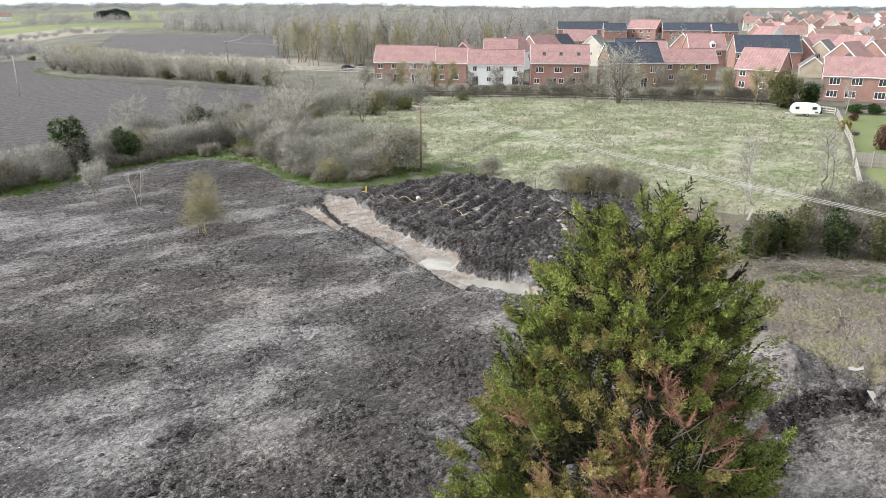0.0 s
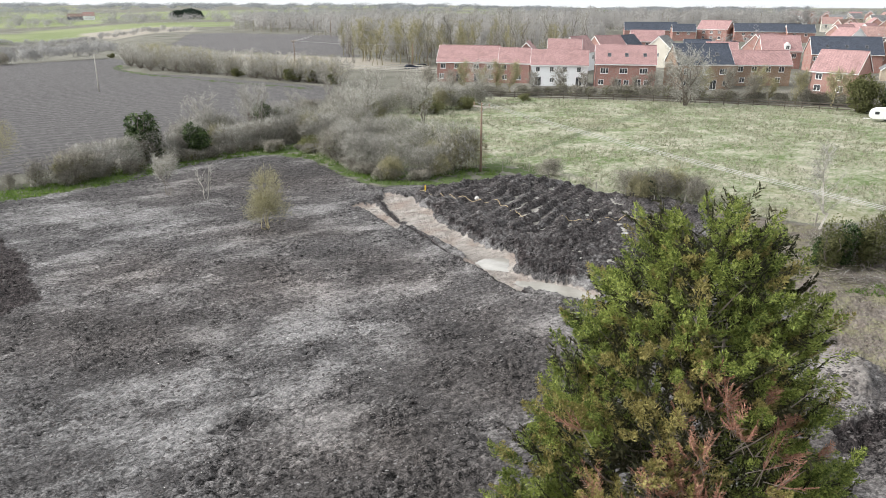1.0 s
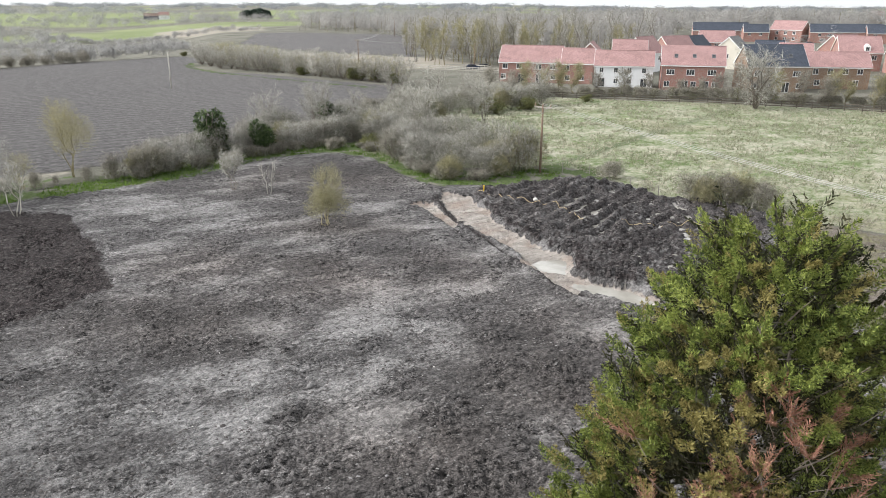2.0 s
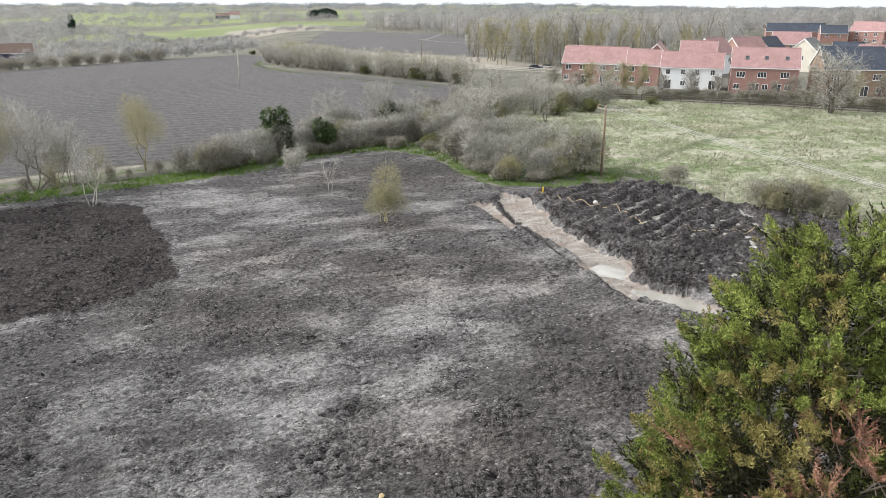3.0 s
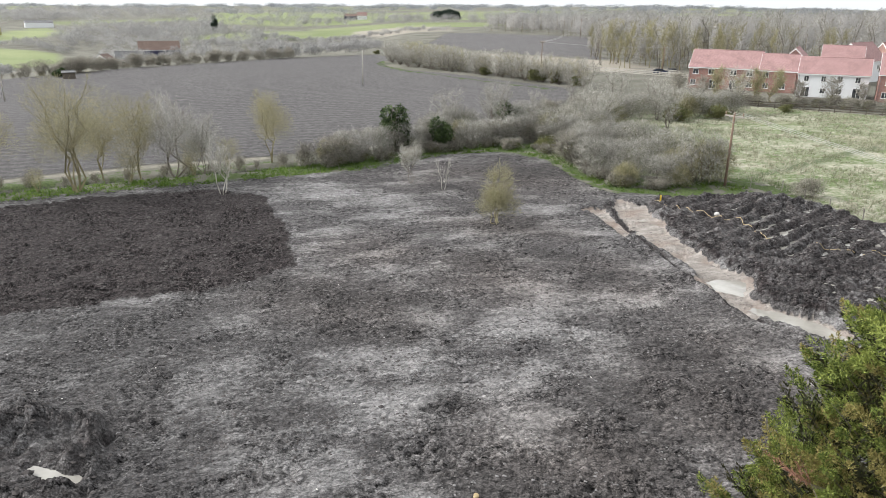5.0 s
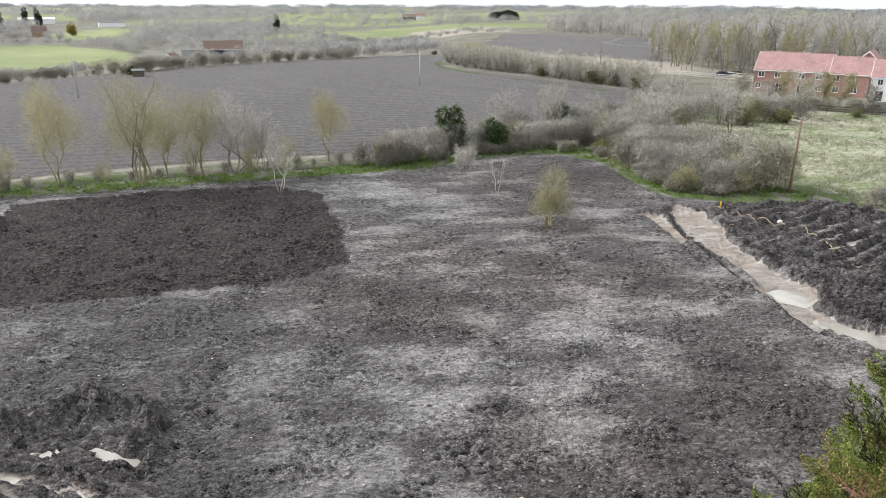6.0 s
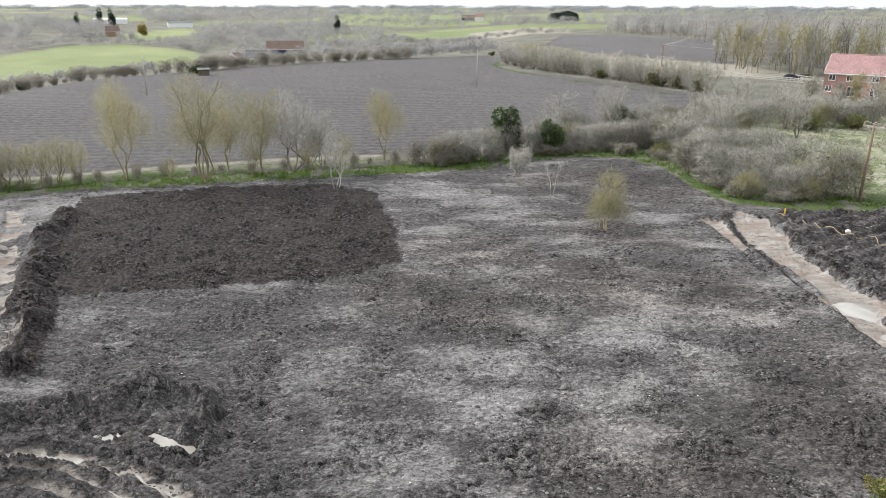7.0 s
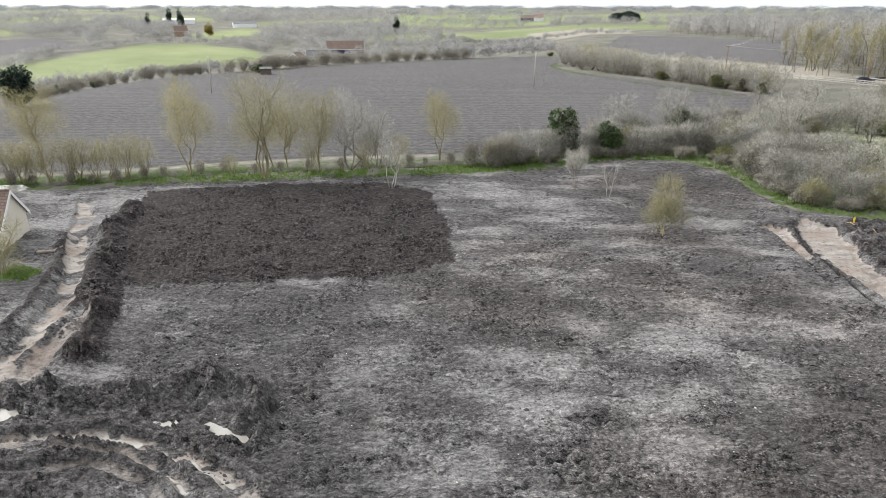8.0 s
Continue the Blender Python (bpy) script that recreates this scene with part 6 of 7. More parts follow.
def window(parent, face, at, z, w, h, lights=2, kind="window"):
    """A framed window on the front (f), back (b), right (r) or left (l) wall, given by the wall's plane."""
    where, plane = face
    t = 0.07
    xs = [-w / 2]
    for i in range(lights):
        a = -w / 2 + (w - t) * i / lights
        xs += [a + t, -w / 2 + (w - t) * (i + 1) / lights]
    xs.append(w / 2)
    zs = [0, t, h - t, h]
    holes = {(2 * i + 1, 1) for i in range(lights)}
    fr = new(kind, shared((kind, w, h, lights), lambda: lattice(xs, zs, holes, -0.05, 0.01), M["upvc"]))
    fr.parent = parent
    fr["label"] = "white framed " + kind.replace("_", " ")
    for i in range(lights):
        a, b = xs[2 * i + 1], xs[2 * i + 2]
        pn = new("pane", shared(("pane", a, b, h), lambda: a_box(a + 0.002, b - 0.002, -0.02, 0.004, t + 0.002, h - t - 0.002), M["glass"]))
        pn.parent = fr
    sill = new("sill", shared(("sill", w), lambda: a_box(-w / 2 - 0.06, w / 2 + 0.06, -0.11, 0.01, -0.08, -0.003), M["upvc"]))
    sill.parent = fr
    if where == "f":
        fr.matrix_local = pose(at, plane, z)
    elif where == "b":
        fr.matrix_local = pose(at, plane, z, 0, 0, 180)
    elif where == "r":
        fr.matrix_local = pose(plane, at, z, 0, 0, 90)
    else:
        fr.matrix_local = pose(plane, at, z, 0, 0, -90)
    return fr


def house(x, y, turn, w, d, eaves, ridge, wall, roof, label, openings=(), lights=(), chimney=None, trim=True, group="new estate houses", name="house", dormers=()):
    """A gabled house; its front faces local -y, with the ridge along its width."""
    ob = thing(name, pose(x, y, gzf(x, y) - 0.1, 0, 0, turn), label, "house", group)
    x0, x1, y0, y1 = -w / 2, w / 2, 0.0, d
    part("wall", prism(bmesh.new(), x0, x1, y0, y1, eaves, ridge), M[wall], ob)
    over, side, mid = 0.28, 0.18, (y0 + y1) / 2
    fall = (ridge - eaves) / (mid - y0) * over
    bm = bmesh.new()
    slab(bm, (x0 - side, y0 - over, eaves - fall), (x1 + side, y0 - over, eaves - fall), (x1 + side, mid, ridge), (x0 - side, mid, ridge), 0.14)
    slab(bm, (x0 - side, mid, ridge), (x1 + side, mid, ridge), (x1 + side, y1 + over, eaves - fall), (x0 - side, y1 + over, eaves - fall), 0.14)
    rf = part("roof", bm, M[roof], ob)
    bm = bmesh.new()
    tube(bm, [(x0 - side, mid, ridge + 0.13), (x1 + side, mid, ridge + 0.13)], [0.12, 0.12], 8)
    part("ridge_tiles", bm, M[roof], rf)
    if trim:
        bm = bmesh.new()
        box(bm, x0 - side, x1 + side, y0 - over - 0.06, y0 - over, eaves - fall - 0.14, eaves - fall + 0.06)
        part("gutter", bm, M["upvc"], ob, "white fascia and gutter")
        for xe in (x0 - side - 0.05, x1 + side):
            bm = bmesh.new()
            for ya, za, yb, zb in ((y0 - over, eaves - fall, mid, ridge), (mid, ridge, y1 + over, eaves - fall)):
                v = [bm.verts.new(p) for p in ((xe, ya, za - 0.16), (xe, yb, zb - 0.16), (xe, yb, zb + 0.15), (xe, ya, za + 0.15), (xe + 0.05, ya, za - 0.16), (xe + 0.05, yb, zb - 0.16), (xe + 0.05, yb, zb + 0.15), (xe + 0.05, ya, za + 0.15))]
                for f in ((3, 2, 1, 0), (4, 5, 6, 7), (0, 1, 5, 4), (2, 3, 7, 6), (1, 2, 6, 5), (3, 0, 4, 7)):
                    bm.faces.new([v[i] for i in f])
            part("bargeboard", bm, M["upvc"], ob)
        part("downpipe", tube(bmesh.new(), [(x0 + 0.2, y0 - 0.06, 0), (x0 + 0.2, y0 - 0.06, eaves - 0.2)], [0.04, 0.04], 6), M["lead"], ob)
    for where, at, z, ww, hh, n, *kind in openings:
        plane = {"f": y0, "b": y1, "r": x1, "l": x0}[where]
        window(ob, (where, plane), at, z, ww, hh, n, *kind)
    slope = math.degrees(math.atan2(ridge - eaves, mid - y0))
    for at, up in lights:
        bm = bmesh.new()
        box(bm, -0.4, 0.4, -0.55, 0.55, 0.10, 0.20)
        sk = part("rooflight", bm, M["lead"], ob)
        part("pane", a_box(-0.32, 0.32, -0.47, 0.47, 0.2, 0.215), M["glass"], sk)
        sk.matrix_local = pose(at, y0 + (mid - y0) * up, eaves + (ridge - eaves) * up, slope, 0, 0)
    for at in dormers:
        bm = bmesh.new()
        base = eaves + 0.2
        v = [bm.verts.new(p) for p in ((at - 0.8, y0 + 0.2, base), (at + 0.8, y0 + 0.2, base), (at + 0.8, y0 + 0.2, base + 1.4), (at, y0 + 0.2, base + 2.1), (at - 0.8, y0 + 0.2, base + 1.4),
                                       (at - 0.8, mid, base), (at + 0.8, mid, base), (at + 0.8, mid, base + 1.4), (at, mid, base + 2.1), (at - 0.8, mid, base + 1.4))]
        for f in ((0, 1, 2, 3, 4), (1, 6, 7, 2), (5, 0, 4, 9), (2, 7, 8, 3), (3, 8, 9, 4), (9, 8, 7, 6, 5), (0, 5, 6, 1)):
            bm.faces.new([v[i] for i in f])
        part("dormer", bm, M["upvc"], ob, "white gabled dormer")
        window(ob, ("f", y0 + 0.2), at, base + 0.2, 1.0, 1.1, 2)
    if chimney is not None:
        bm = bmesh.new()
        box(bm, chimney - 0.35, chimney + 0.35, mid - 0.3, mid + 0.3, ridge - 0.6, ridge + 0.9)
        box(bm, chimney - 0.42, chimney + 0.42, mid - 0.37, mid + 0.37, ridge + 0.9, ridge + 1.02)
        ch = part("chimney", bm, M["brick_red"], ob)
        part("pot", tube(bmesh.new(), [(chimney, mid, ridge + 1.0), (chimney, mid, ridge + 1.4)], [0.13, 0.1], 8), M["tile_orange"], ch)
    return ob


def rows(xs, z, w, h, lights, where="f", kind="window"):
    return [(where, a, z, w, h, lights, kind) for a in xs]


# the terrace, the white house and their neighbours along the meadow
house(-9.3, 173.6, -6, 15.0, 8.0, 5.0, 8.4, "brick_red", "tile_red", "long red-brick terrace with a pinkish red tiled roof",
      rows([-6, -2.6, 2.2, 5.6], 3.3, 1.3, 1.2, 2) + rows([-6.4, 5.8], 0.9, 1.2, 1.2, 2) + rows([-2, 2.4], 0.1, 1.6, 2.1, 2, "f", "patio_door") + [("l", 4, 3.3, 0.8, 1.0, 1)], name="terrace_house")
house(2.0, 172.0, -4, 7.4, 7.6, 4.9, 8.0, "brick_red", "tile_red", "red-brick end house of the terrace with a red tiled roof", rows([-2.4, 0.6], 3.2, 1.3, 1.2, 2) + rows([-2.2, 1.2], 0.9, 1.2, 1.2, 2), name="terrace_house")
house(12.4, 166.4, -4, 13.0, 7.0, 5.0, 7.9, "render_white", "tile_red", "white rendered house with a red tiled roof and patio doors",
      rows([-4.9, -1.7, 1.3, 4.5], 3.3, 0.95, 1.15, 2) + rows([-4.8, 4.6], 0.1, 1.5, 2.1, 2, "f", "patio_door") + rows([-1.6, 1.4], 0.9, 1.0, 1.1, 2))
house(26.8, 162.4, -5, 13.2, 8.4, 5.6, 9.2, "brick_red", "tile_red", "red-brick house with three rooflights in its red roof",
      rows([-4.6, -0.4, 4.0], 3.4, 1.75, 1.2, 3) + rows([-5.2, 0.4, 4.8], 0.9, 1.2, 1.15, 2) + rows([-1.4, 2.9], 0.1, 1.4, 2.1, 2, "f", "patio_door"), [(-3.6, 0.45), (0.2, 0.45), (4.2, 0.45)])
house(44.2, 162.0, 6, 12.2, 9.4, 5.7, 9.6, "brick_brown", "slate", "brown-brick house with a dark slate roof",
      rows([-4.0, 0, 4.0], 3.4, 1.6, 1.2, 3) + rows([-4.6, 4.8], 0.9, 1.2, 1.15, 2) + rows([-1.5, 2], 0.1, 1.5, 2.1, 2, "f", "patio_door"), [(3.0, 0.45)])
house(59.0, 170.5, 0, 13.5, 7.0, 5.0, 7.8, "brick_brown", "tile_red", "brown-brick house with a low red tiled roof", rows([-4.6, -1.5, 1.6, 4.6], 3.3, 1.2, 1.2, 2) + rows([-4, 0, 4], 0.9, 1.2, 1.2, 2))
house(67.6, 153.0, -42, 9.0, 8.6, 5.0, 8.9, "brick_red", "tile_red", "red-brick house with a white-edged gable", rows([-2.8, 1.2], 3.3, 1.3, 1.2, 2) + rows([-2.8, 1.6], 0.9, 1.4, 1.3, 2) + [("r", 2.6, 0.9, 1.2, 1.4, 2), ("r", 5.4, 3.3, 1.0, 1.1, 2)])
house(83.5, 135.2, -26, 19.0, 8.4, 5.0, 8.1, "brick_red", "tile_red", "long red-brick house with white windows and a red tiled roof",
      rows([-7.4, -3.6, 1.0, 5.6], 3.2, 1.9, 1.3, 3) + rows([-7.6, -4.4, 0.6, 5], 0.8, 1.9, 1.3, 3) + [("l", 3, 3.2, 0.9, 1.1, 1)], chimney=2.0)
# second and third rows
house(9.5, 186.0, 84, 9, 8, 5.2, 9.0, "brick_red", "tile_red", "red-brick house behind, gable end facing the meadow", [("l", 4, 6.2, 0.9, 1.2, 1), ("l", 6, 3.0, 0.9, 1.2, 1)])
house(15.8, 196, -4, 9, 8, 5.2, 9.0, "brick_red", "tile_red", "red-brick house with a plain red tiled roof")
house(24.0, 207.0, 60, 11, 8, 5.4, 9.4, "render_white", "tile_red", "white rendered house with a red roof, behind", rows([-3, 2], 3.2, 1.1, 1.2, 2) + [("l", 4, 3.2, 1.0, 1.2, 2)])
house(33.5, 222, 40, 11, 8, 5.0, 9.0, "brick_red", "tile_red", "red-brick house in the second row", rows([-3, 1, 4], 3.2, 1.2, 1.2, 2))
house(41.5, 232, 55, 10, 8, 5.0, 8.8, "brick_red", "slate", "brick house turned sideways with a dark slate roof", rows([-2, 2], 3.2, 1.2, 1.2, 2))
house(52.0, 272, -6, 12, 8, 5.0, 8.6, "brick_red", "tile_red", "red-brick house with a red roof, third row", rows([-4, 0, 4], 3.2, 1.2, 1.2, 2))
house(51.0, 222, 62, 9, 8, 5.4, 9.0, "render_cream", "slate_grey", "cream gabled house with a grey roof", [("l", 4, 3.2, 1.0, 1.2, 2)])
house(59.0, 229, -14, 8, 7, 4.6, 7.6, "brick_red", "slate", "small brick house with a dark slate roof", rows([-2, 2], 2.9, 1.1, 1.2, 2))
house(66.0, 226, -10, 9, 7, 4.4, 7.0, "brick_red", "tile_red", "low red-brick house with a red roof, behind", rows([-2, 2], 2.9, 1.1, 1.2, 2))
house(73.5, 378, -4, 26, 8, 4.8, 8.2, "brick_red", "slate", "long red-brick terrace with a dark slate roof", rows([-9, -4, 1, 6, 10], 3.0, 1.3, 1.2, 2))
house(87.0, 364, -4, 11, 8, 4.6, 7.8, "brick_red", "slate", "end of a brick terrace with a dark slate roof", rows([-3, 2], 3.0, 1.3, 1.2, 2))
house(100.5, 366, -38, 15, 9, 5.6, 9.4, "brick_red", "tile_red", "tall red-brick house with a red roof", rows([-4, 0, 4], 3.4, 1.4, 1.4, 2) + rows([-4, 0, 4], 0.8, 1.4, 1.4, 2))
house(124.0, 356, -8, 30, 9, 4.9, 8.2, "brick_red", "slate", "long brick terrace with a blue-grey slate roof", rows([-11, -7, -2, 3, 8, 12], 3.0, 1.3, 1.2, 2) + rows([-10, -4, 4, 10], 0.8, 1.3, 1.2, 2))
house(137.0, 350, -8, 12, 9, 4.7, 7.9, "brick_red", "slate", "brick house ending a terrace, dark slate roof", rows([-3, 2], 3.0, 1.3, 1.2, 2))
house(81.0, 219, -4, 11, 9, 5.2, 9.3, "brick_red", "tile_red", "red-brick house with a white dormer in its red roof", rows([-3.5, 3.5], 3.2, 1.3, 1.2, 2), dormers=(1.5,))
house(84.5, 233, 40, 12, 8, 5.2, 9.2, "brick_red", "tile_red", "red-brick house, gable end towards the meadow", [("l", 4, 3.2, 1.0, 1.2, 2)])
house(94.0, 206.5, -8, 18, 9, 5.2, 9.4, "brick_red", "slate", "brick house with a large dark blue slate roof", rows([-8], 3.2, 1.2, 1.2, 2), [(-5, 0.4), (0, 0.4), (5, 0.4)])
house(100, 186, 66, 8, 6, 2.8, 5.2, "brick_buff", "slate_grey", "low buff-brick garage with a grey roof", trim=True, name="garage")
house(110.0, 211, 56, 9, 7, 4.8, 8.6, "brick_red", "tile_red", "red-brick gabled house with a red roof", [("l", 3.5, 3.2, 1.0, 1.2, 2)])
house(115.5, 210, 50, 10, 7.4, 4.6, 8.0, "brick_buff", "slate_grey", "buff-brick house with a grey roof", [("l", 3.5, 3.2, 1.0, 1.2, 2)])
house(101.5, 172, 56, 12, 7.4, 3.4, 6.4, "brick_buff", "slate_grey", "buff-brick bungalow with a grey roof beside the estate road", name="bungalow")
house(110, 186, 38, 10, 8, 5.0, 8.6, "brick_red", "tile_red", "red-brick house with a red roof", rows([-2, 2], 3.2, 1.2, 1.2, 2))
house(124, 196, 36, 11, 8, 5.0, 8.6, "brick_red", "tile_orange", "red-brick house with an orange-red roof", rows([-2, 2], 3.2, 1.2, 1.2, 2) + [("l", 4, 3.2, 1, 1.2, 2)])
house(122, 174, 30, 10, 8, 5.0, 8.4, "brick_red", "tile_orange", "red-brick house with an orange-red roof", rows([-2, 2], 3.2, 1.2, 1.2, 2), chimney=1.0)

# the town beyond
town_rng = random.Random(5)
town_looks = [("brick_red", "tile_red", "red-brick town house with a red tiled roof"), ("render_white", "tile_red", "white town house with a red tiled roof"),
              ("brick_red", "tile_brown", "brick town house with a brown tiled roof"), ("render_cream", "tile_orange", "cream town house with an orange tiled roof"),
              ("brick_buff", "slate_grey", "buff town house with a grey roof"), ("brick_red", "tile_orange", "red-brick town house with an orange roof")]
masters = [house(150 + 18 * i, 330 + (i % 2) * 14, town_rng.uniform(-40, 70), 11, 8, 5.0, 8.6, a, b, c, rows([-3.0, 3.0], 3.2, 1.2, 1.2, 1) + [("l", 4, 3.2, 1, 1.2, 1)], group="houses of the town", name="town_house", trim=True) for i, (a, b, c) in enumerate(town_looks)]
for ring, (dist, n) in enumerate(((262, 6), (300, 8), (340, 9), (385, 10), (440, 12), (500, 14), (590, 16), (700, 17), (840, 18))):
    for i in range(n):
        az = -(23 if ring > 1 else 28) - (19 if ring > 1 else 12) * (i + town_rng.uniform(0.1, 0.9)) / n
        if ring > 5:
            az = -20 - 22 * (i + town_rng.uniform(0.1, 0.9)) / n
        d = dist * town_rng.uniform(0.96, 1.04)
        x, y = -d * math.sin(radians(az)), d * math.cos(radians(az))
        copy_thing(masters[town_rng.randrange(6)], pose(x, y, gzf(x, y) - 0.1, 0, 0, town_rng.choice((-20, 20, 65, 110)) + town_rng.uniform(-12, 12)))
far_stuff("town_trees", clumps([(-town_rng.uniform(250, 900) * math.sin(radians(a)), town_rng.uniform(250, 900) * math.cos(radians(a))) for a in [-town_rng.uniform(12, 42) for _ in range(120)]], 7, 3.4, 120, 0.9, 150), M["twig_far_haze"], "bare garden trees among the town's roofs")

# farms of the valley
house(-343, 329, 46, 24, 10, 4.0, 8.8, "cladding_dark", "tile_brown", "large dark-clad barn with a brownish red roof", group="valley farm", name="barn")
house(-229, 204, 50, 10, 7, 3.0, 5.6, "render_cream", "slate_grey", "cream bungalow with a grey roof across the field", rows([-2.5, 2], 1.0, 1.3, 1.1, 2), group="valley farm", name="bungalow")
house(-238, 214, 140, 9, 7, 3.0, 5.8, "render_white", "slate_grey", "white-gabled bungalow across the field", rows([-2, 2], 1.0, 1.3, 1.1, 2), group="valley farm", name="bungalow")
house(-222, 190, 120, 8, 6, 2.8, 5.0, "render_cream", "tile_brown", "small cream bungalow across the field", group="valley farm", name="bungalow")
house(-163.5, 125.7, 52, 3.0, 2.2, 1.7, 2.0, "timber_dark", "slate_grey", "small timber field shelter with a pale roof", group="valley farm", name="field_shelter", trim=False)
house(-560, 345, 60, 11, 8, 4.4, 8.6, "brick_brown", "tile_brown", "brown-brick farmhouse with a tall chimney", chimney=4.0, group="valley farm", name="farmhouse")
house(-740, 455, 58, 34, 14, 5.0, 6.4, "sheet_white", "sheet_white", "long white farm shed", group="valley farm", name="farm_shed", trim=False)
house(-640, 470, 58, 24, 12, 4.6, 6.6, "sheet_white", "slate_grey", "pale farm shed among trees", group="valley farm", name="farm_shed", trim=False)
house(-480, 800, 30, 12, 8, 5, 8.6, "render_white", "tile_orange", "far white farmhouse with an orange roof", group="far farms", name="farmhouse", trim=False)
house(-500, 806, 30, 18, 9, 4, 7.0, "cladding_dark", "tile_brown", "far dark timber barn with brown roof", group="far farms", name="barn", trim=False)
house(-61.3, 15.64, 47.6, 8.0, 4.95, 1.95, 4.15, "render_cream", "tile_brown", "low pale garage with a purplish tiled roof beside the track", group="", name="garage")
# ---------------------------------------------------------------- poles, wires, fences
def utility_pole(x, y, h, label, turn=0.0, arm=1.1, lean=0.0, group="power line poles"):
    ob = thing("utility_pole", pose(x, y, gzf(x, y) - 0.3, 0, lean, turn), label, "pole", group)
    part("pole", tube(bmesh.new(), [(0, 0, 0), (0, 0, h * 0.5), (0, 0, h + 0.3)], [0.15, 0.13, 0.10], 10), M["timber_pale" if "grey" in label else "pole_wood"], ob)
    if arm:
        part("crossarm", a_box(-arm, arm, -0.06, 0.06, h - 0.15, h + 0.0, bevel=0.01), M["timber_grey"], ob)
        for xx in (-arm * 0.9, 0, arm * 0.9):
            ins = part("insulator", tube(bmesh.new(), [(xx, 0.0, h), (xx, 0, h + 0.12), (xx, 0, h + 0.26), (xx, 0, h + 0.36)], [0.05, 0.075, 0.075, 0.03], 8), M["porcelain"], ob)
        for s in (-1, 1):
            part("brace", tube(bmesh.new(), [(0.6 * s, -0.07, h - 0.1), (0.05 * s, -0.1, h - 0.75)], [0.018, 0.018], 5), M["steel"], ob)
    return ob


def wire(points, r, label, material="cable", name="power_cable"):
    cu = bpy.data.curves.new(name, "CURVE")
    cu.dimensions, cu.bevel_depth, cu.bevel_resolution = "3D", r, 1
    sp = cu.splines.new("POLY")
    sp.points.add(len(points) - 1)
    for q, p in zip(sp.points, points):
        q.co = (*p, 1)
    cu.materials.append(M[material])
    return tagged(new(name, cu), label, "cable", "overhead cables")


def sag(a, b, drop, n=18):
    return [tuple(np.array(a) * (1 - t) + np.array(b) * t - np.array([0, 0, 4 * drop * t * (1 - t)])) for t in np.linspace(0, 1, n)]


utility_pole(-2.5, 77.4, 7.7, "brown wooden power pole with a crossarm on the grassy bank", -35, 1.15)
utility_pole(30.5, 24.0, 7.7, "brown wooden power pole beside the rough ground", -35, 1.15)
ca, sa2 = math.cos(radians(-35)), math.sin(radians(-35))
for off in (-1.03, 0.0, 1.03):
    wire(sag((-2.5 + off * ca, 77.4 + off * sa2, 7.75), (30.5 + off * ca, 24.0 + off * sa2, 7.75), 0.55), 0.014, "sagging bare overhead power cable")
utility_pole(-88.4, 146.6, 8.0, "grey wooden pole standing in the ploughed field", 10, 0.0, 1.0)
utility_pole(-136.6, 89.9, 8.0, "grey wooden pole standing in the ploughed field", 10, 0.0)
utility_pole(-60.8, 202, 8.4, "wooden power pole behind the field hedge", 60, 0.9)
utility_pole(-103, 418, 11, "wooden power pole beside the wood", 60, 1.4)
utility_pole(-28, 214, 7.0, "thin pale pole by the farm track", 0, 0.0)
for off in (-0.6, 0.6):
    wire(sag((-60.8 + off, 202, 8.2), (-28 + off, 214, 6.8), 0.5), 0.03, "overhead cable along the farm track")
    wire(sag((-60.8 + off, 202, 8.2), (-103 + off, 418, 10.5), 2.5), 0.04, "overhead cable towards the wood")


def fence(line, gap, h, rails, label, material="timber_grey", post=0.06, rail=(0.03, 0.05), group="fences", name="fence"):
    """Posts and rails along a line of points."""
    ob = thing(name, Matrix(), label, "fence", group)
    pts = []
    for (ax, ay), (bx, by) in zip(line, line[1:]):
        n = max(1, round(math.hypot(bx - ax, by - ay) / gap))
        pts += [(ax + (bx - ax) * i / n, ay + (by - ay) * i / n) for i in range(n)]
    pts.append(line[-1])
    mesh = bpy.data.meshes.new("post")
    bm = a_box(-post, post, -post, post, -0.4, h + 0.08, bevel=0.012)
    bm.to_mesh(mesh)
    bm.free()
    mesh.materials.append(M[material])
    rng_ = random.Random(len(pts))
    for x, y in pts:
        p = new("post", mesh)
        p.parent = ob
        p.matrix_local = pose(x, y, gzf(x, y), rng_.uniform(-3, 3), rng_.uniform(-3, 3), rng_.uniform(-8, 8))
    rm = bpy.data.meshes.new("rail")
    bm = a_box(0, 1, -rail[0] / 2, rail[0] / 2, -rail[1], rail[1])
    bm.to_mesh(rm)
    bm.free()
    rm.materials.append(M[material])
    for (ax, ay), (bx, by) in zip(pts, pts[1:]):
        ln = math.hypot(bx - ax, by - ay)
        for k in range(rails):
            r = new("rail", rm)
            r.parent = ob
            r.matrix_local = pose(ax, ay, gzf(ax, ay) + h * (k + 0.75) / rails + rng_.uniform(-0.02, 0.02), 0, 0, math.degrees(math.atan2(by - ay, bx - ax))) @ Matrix.Diagonal((ln, 1, 1, 1))
    return ob


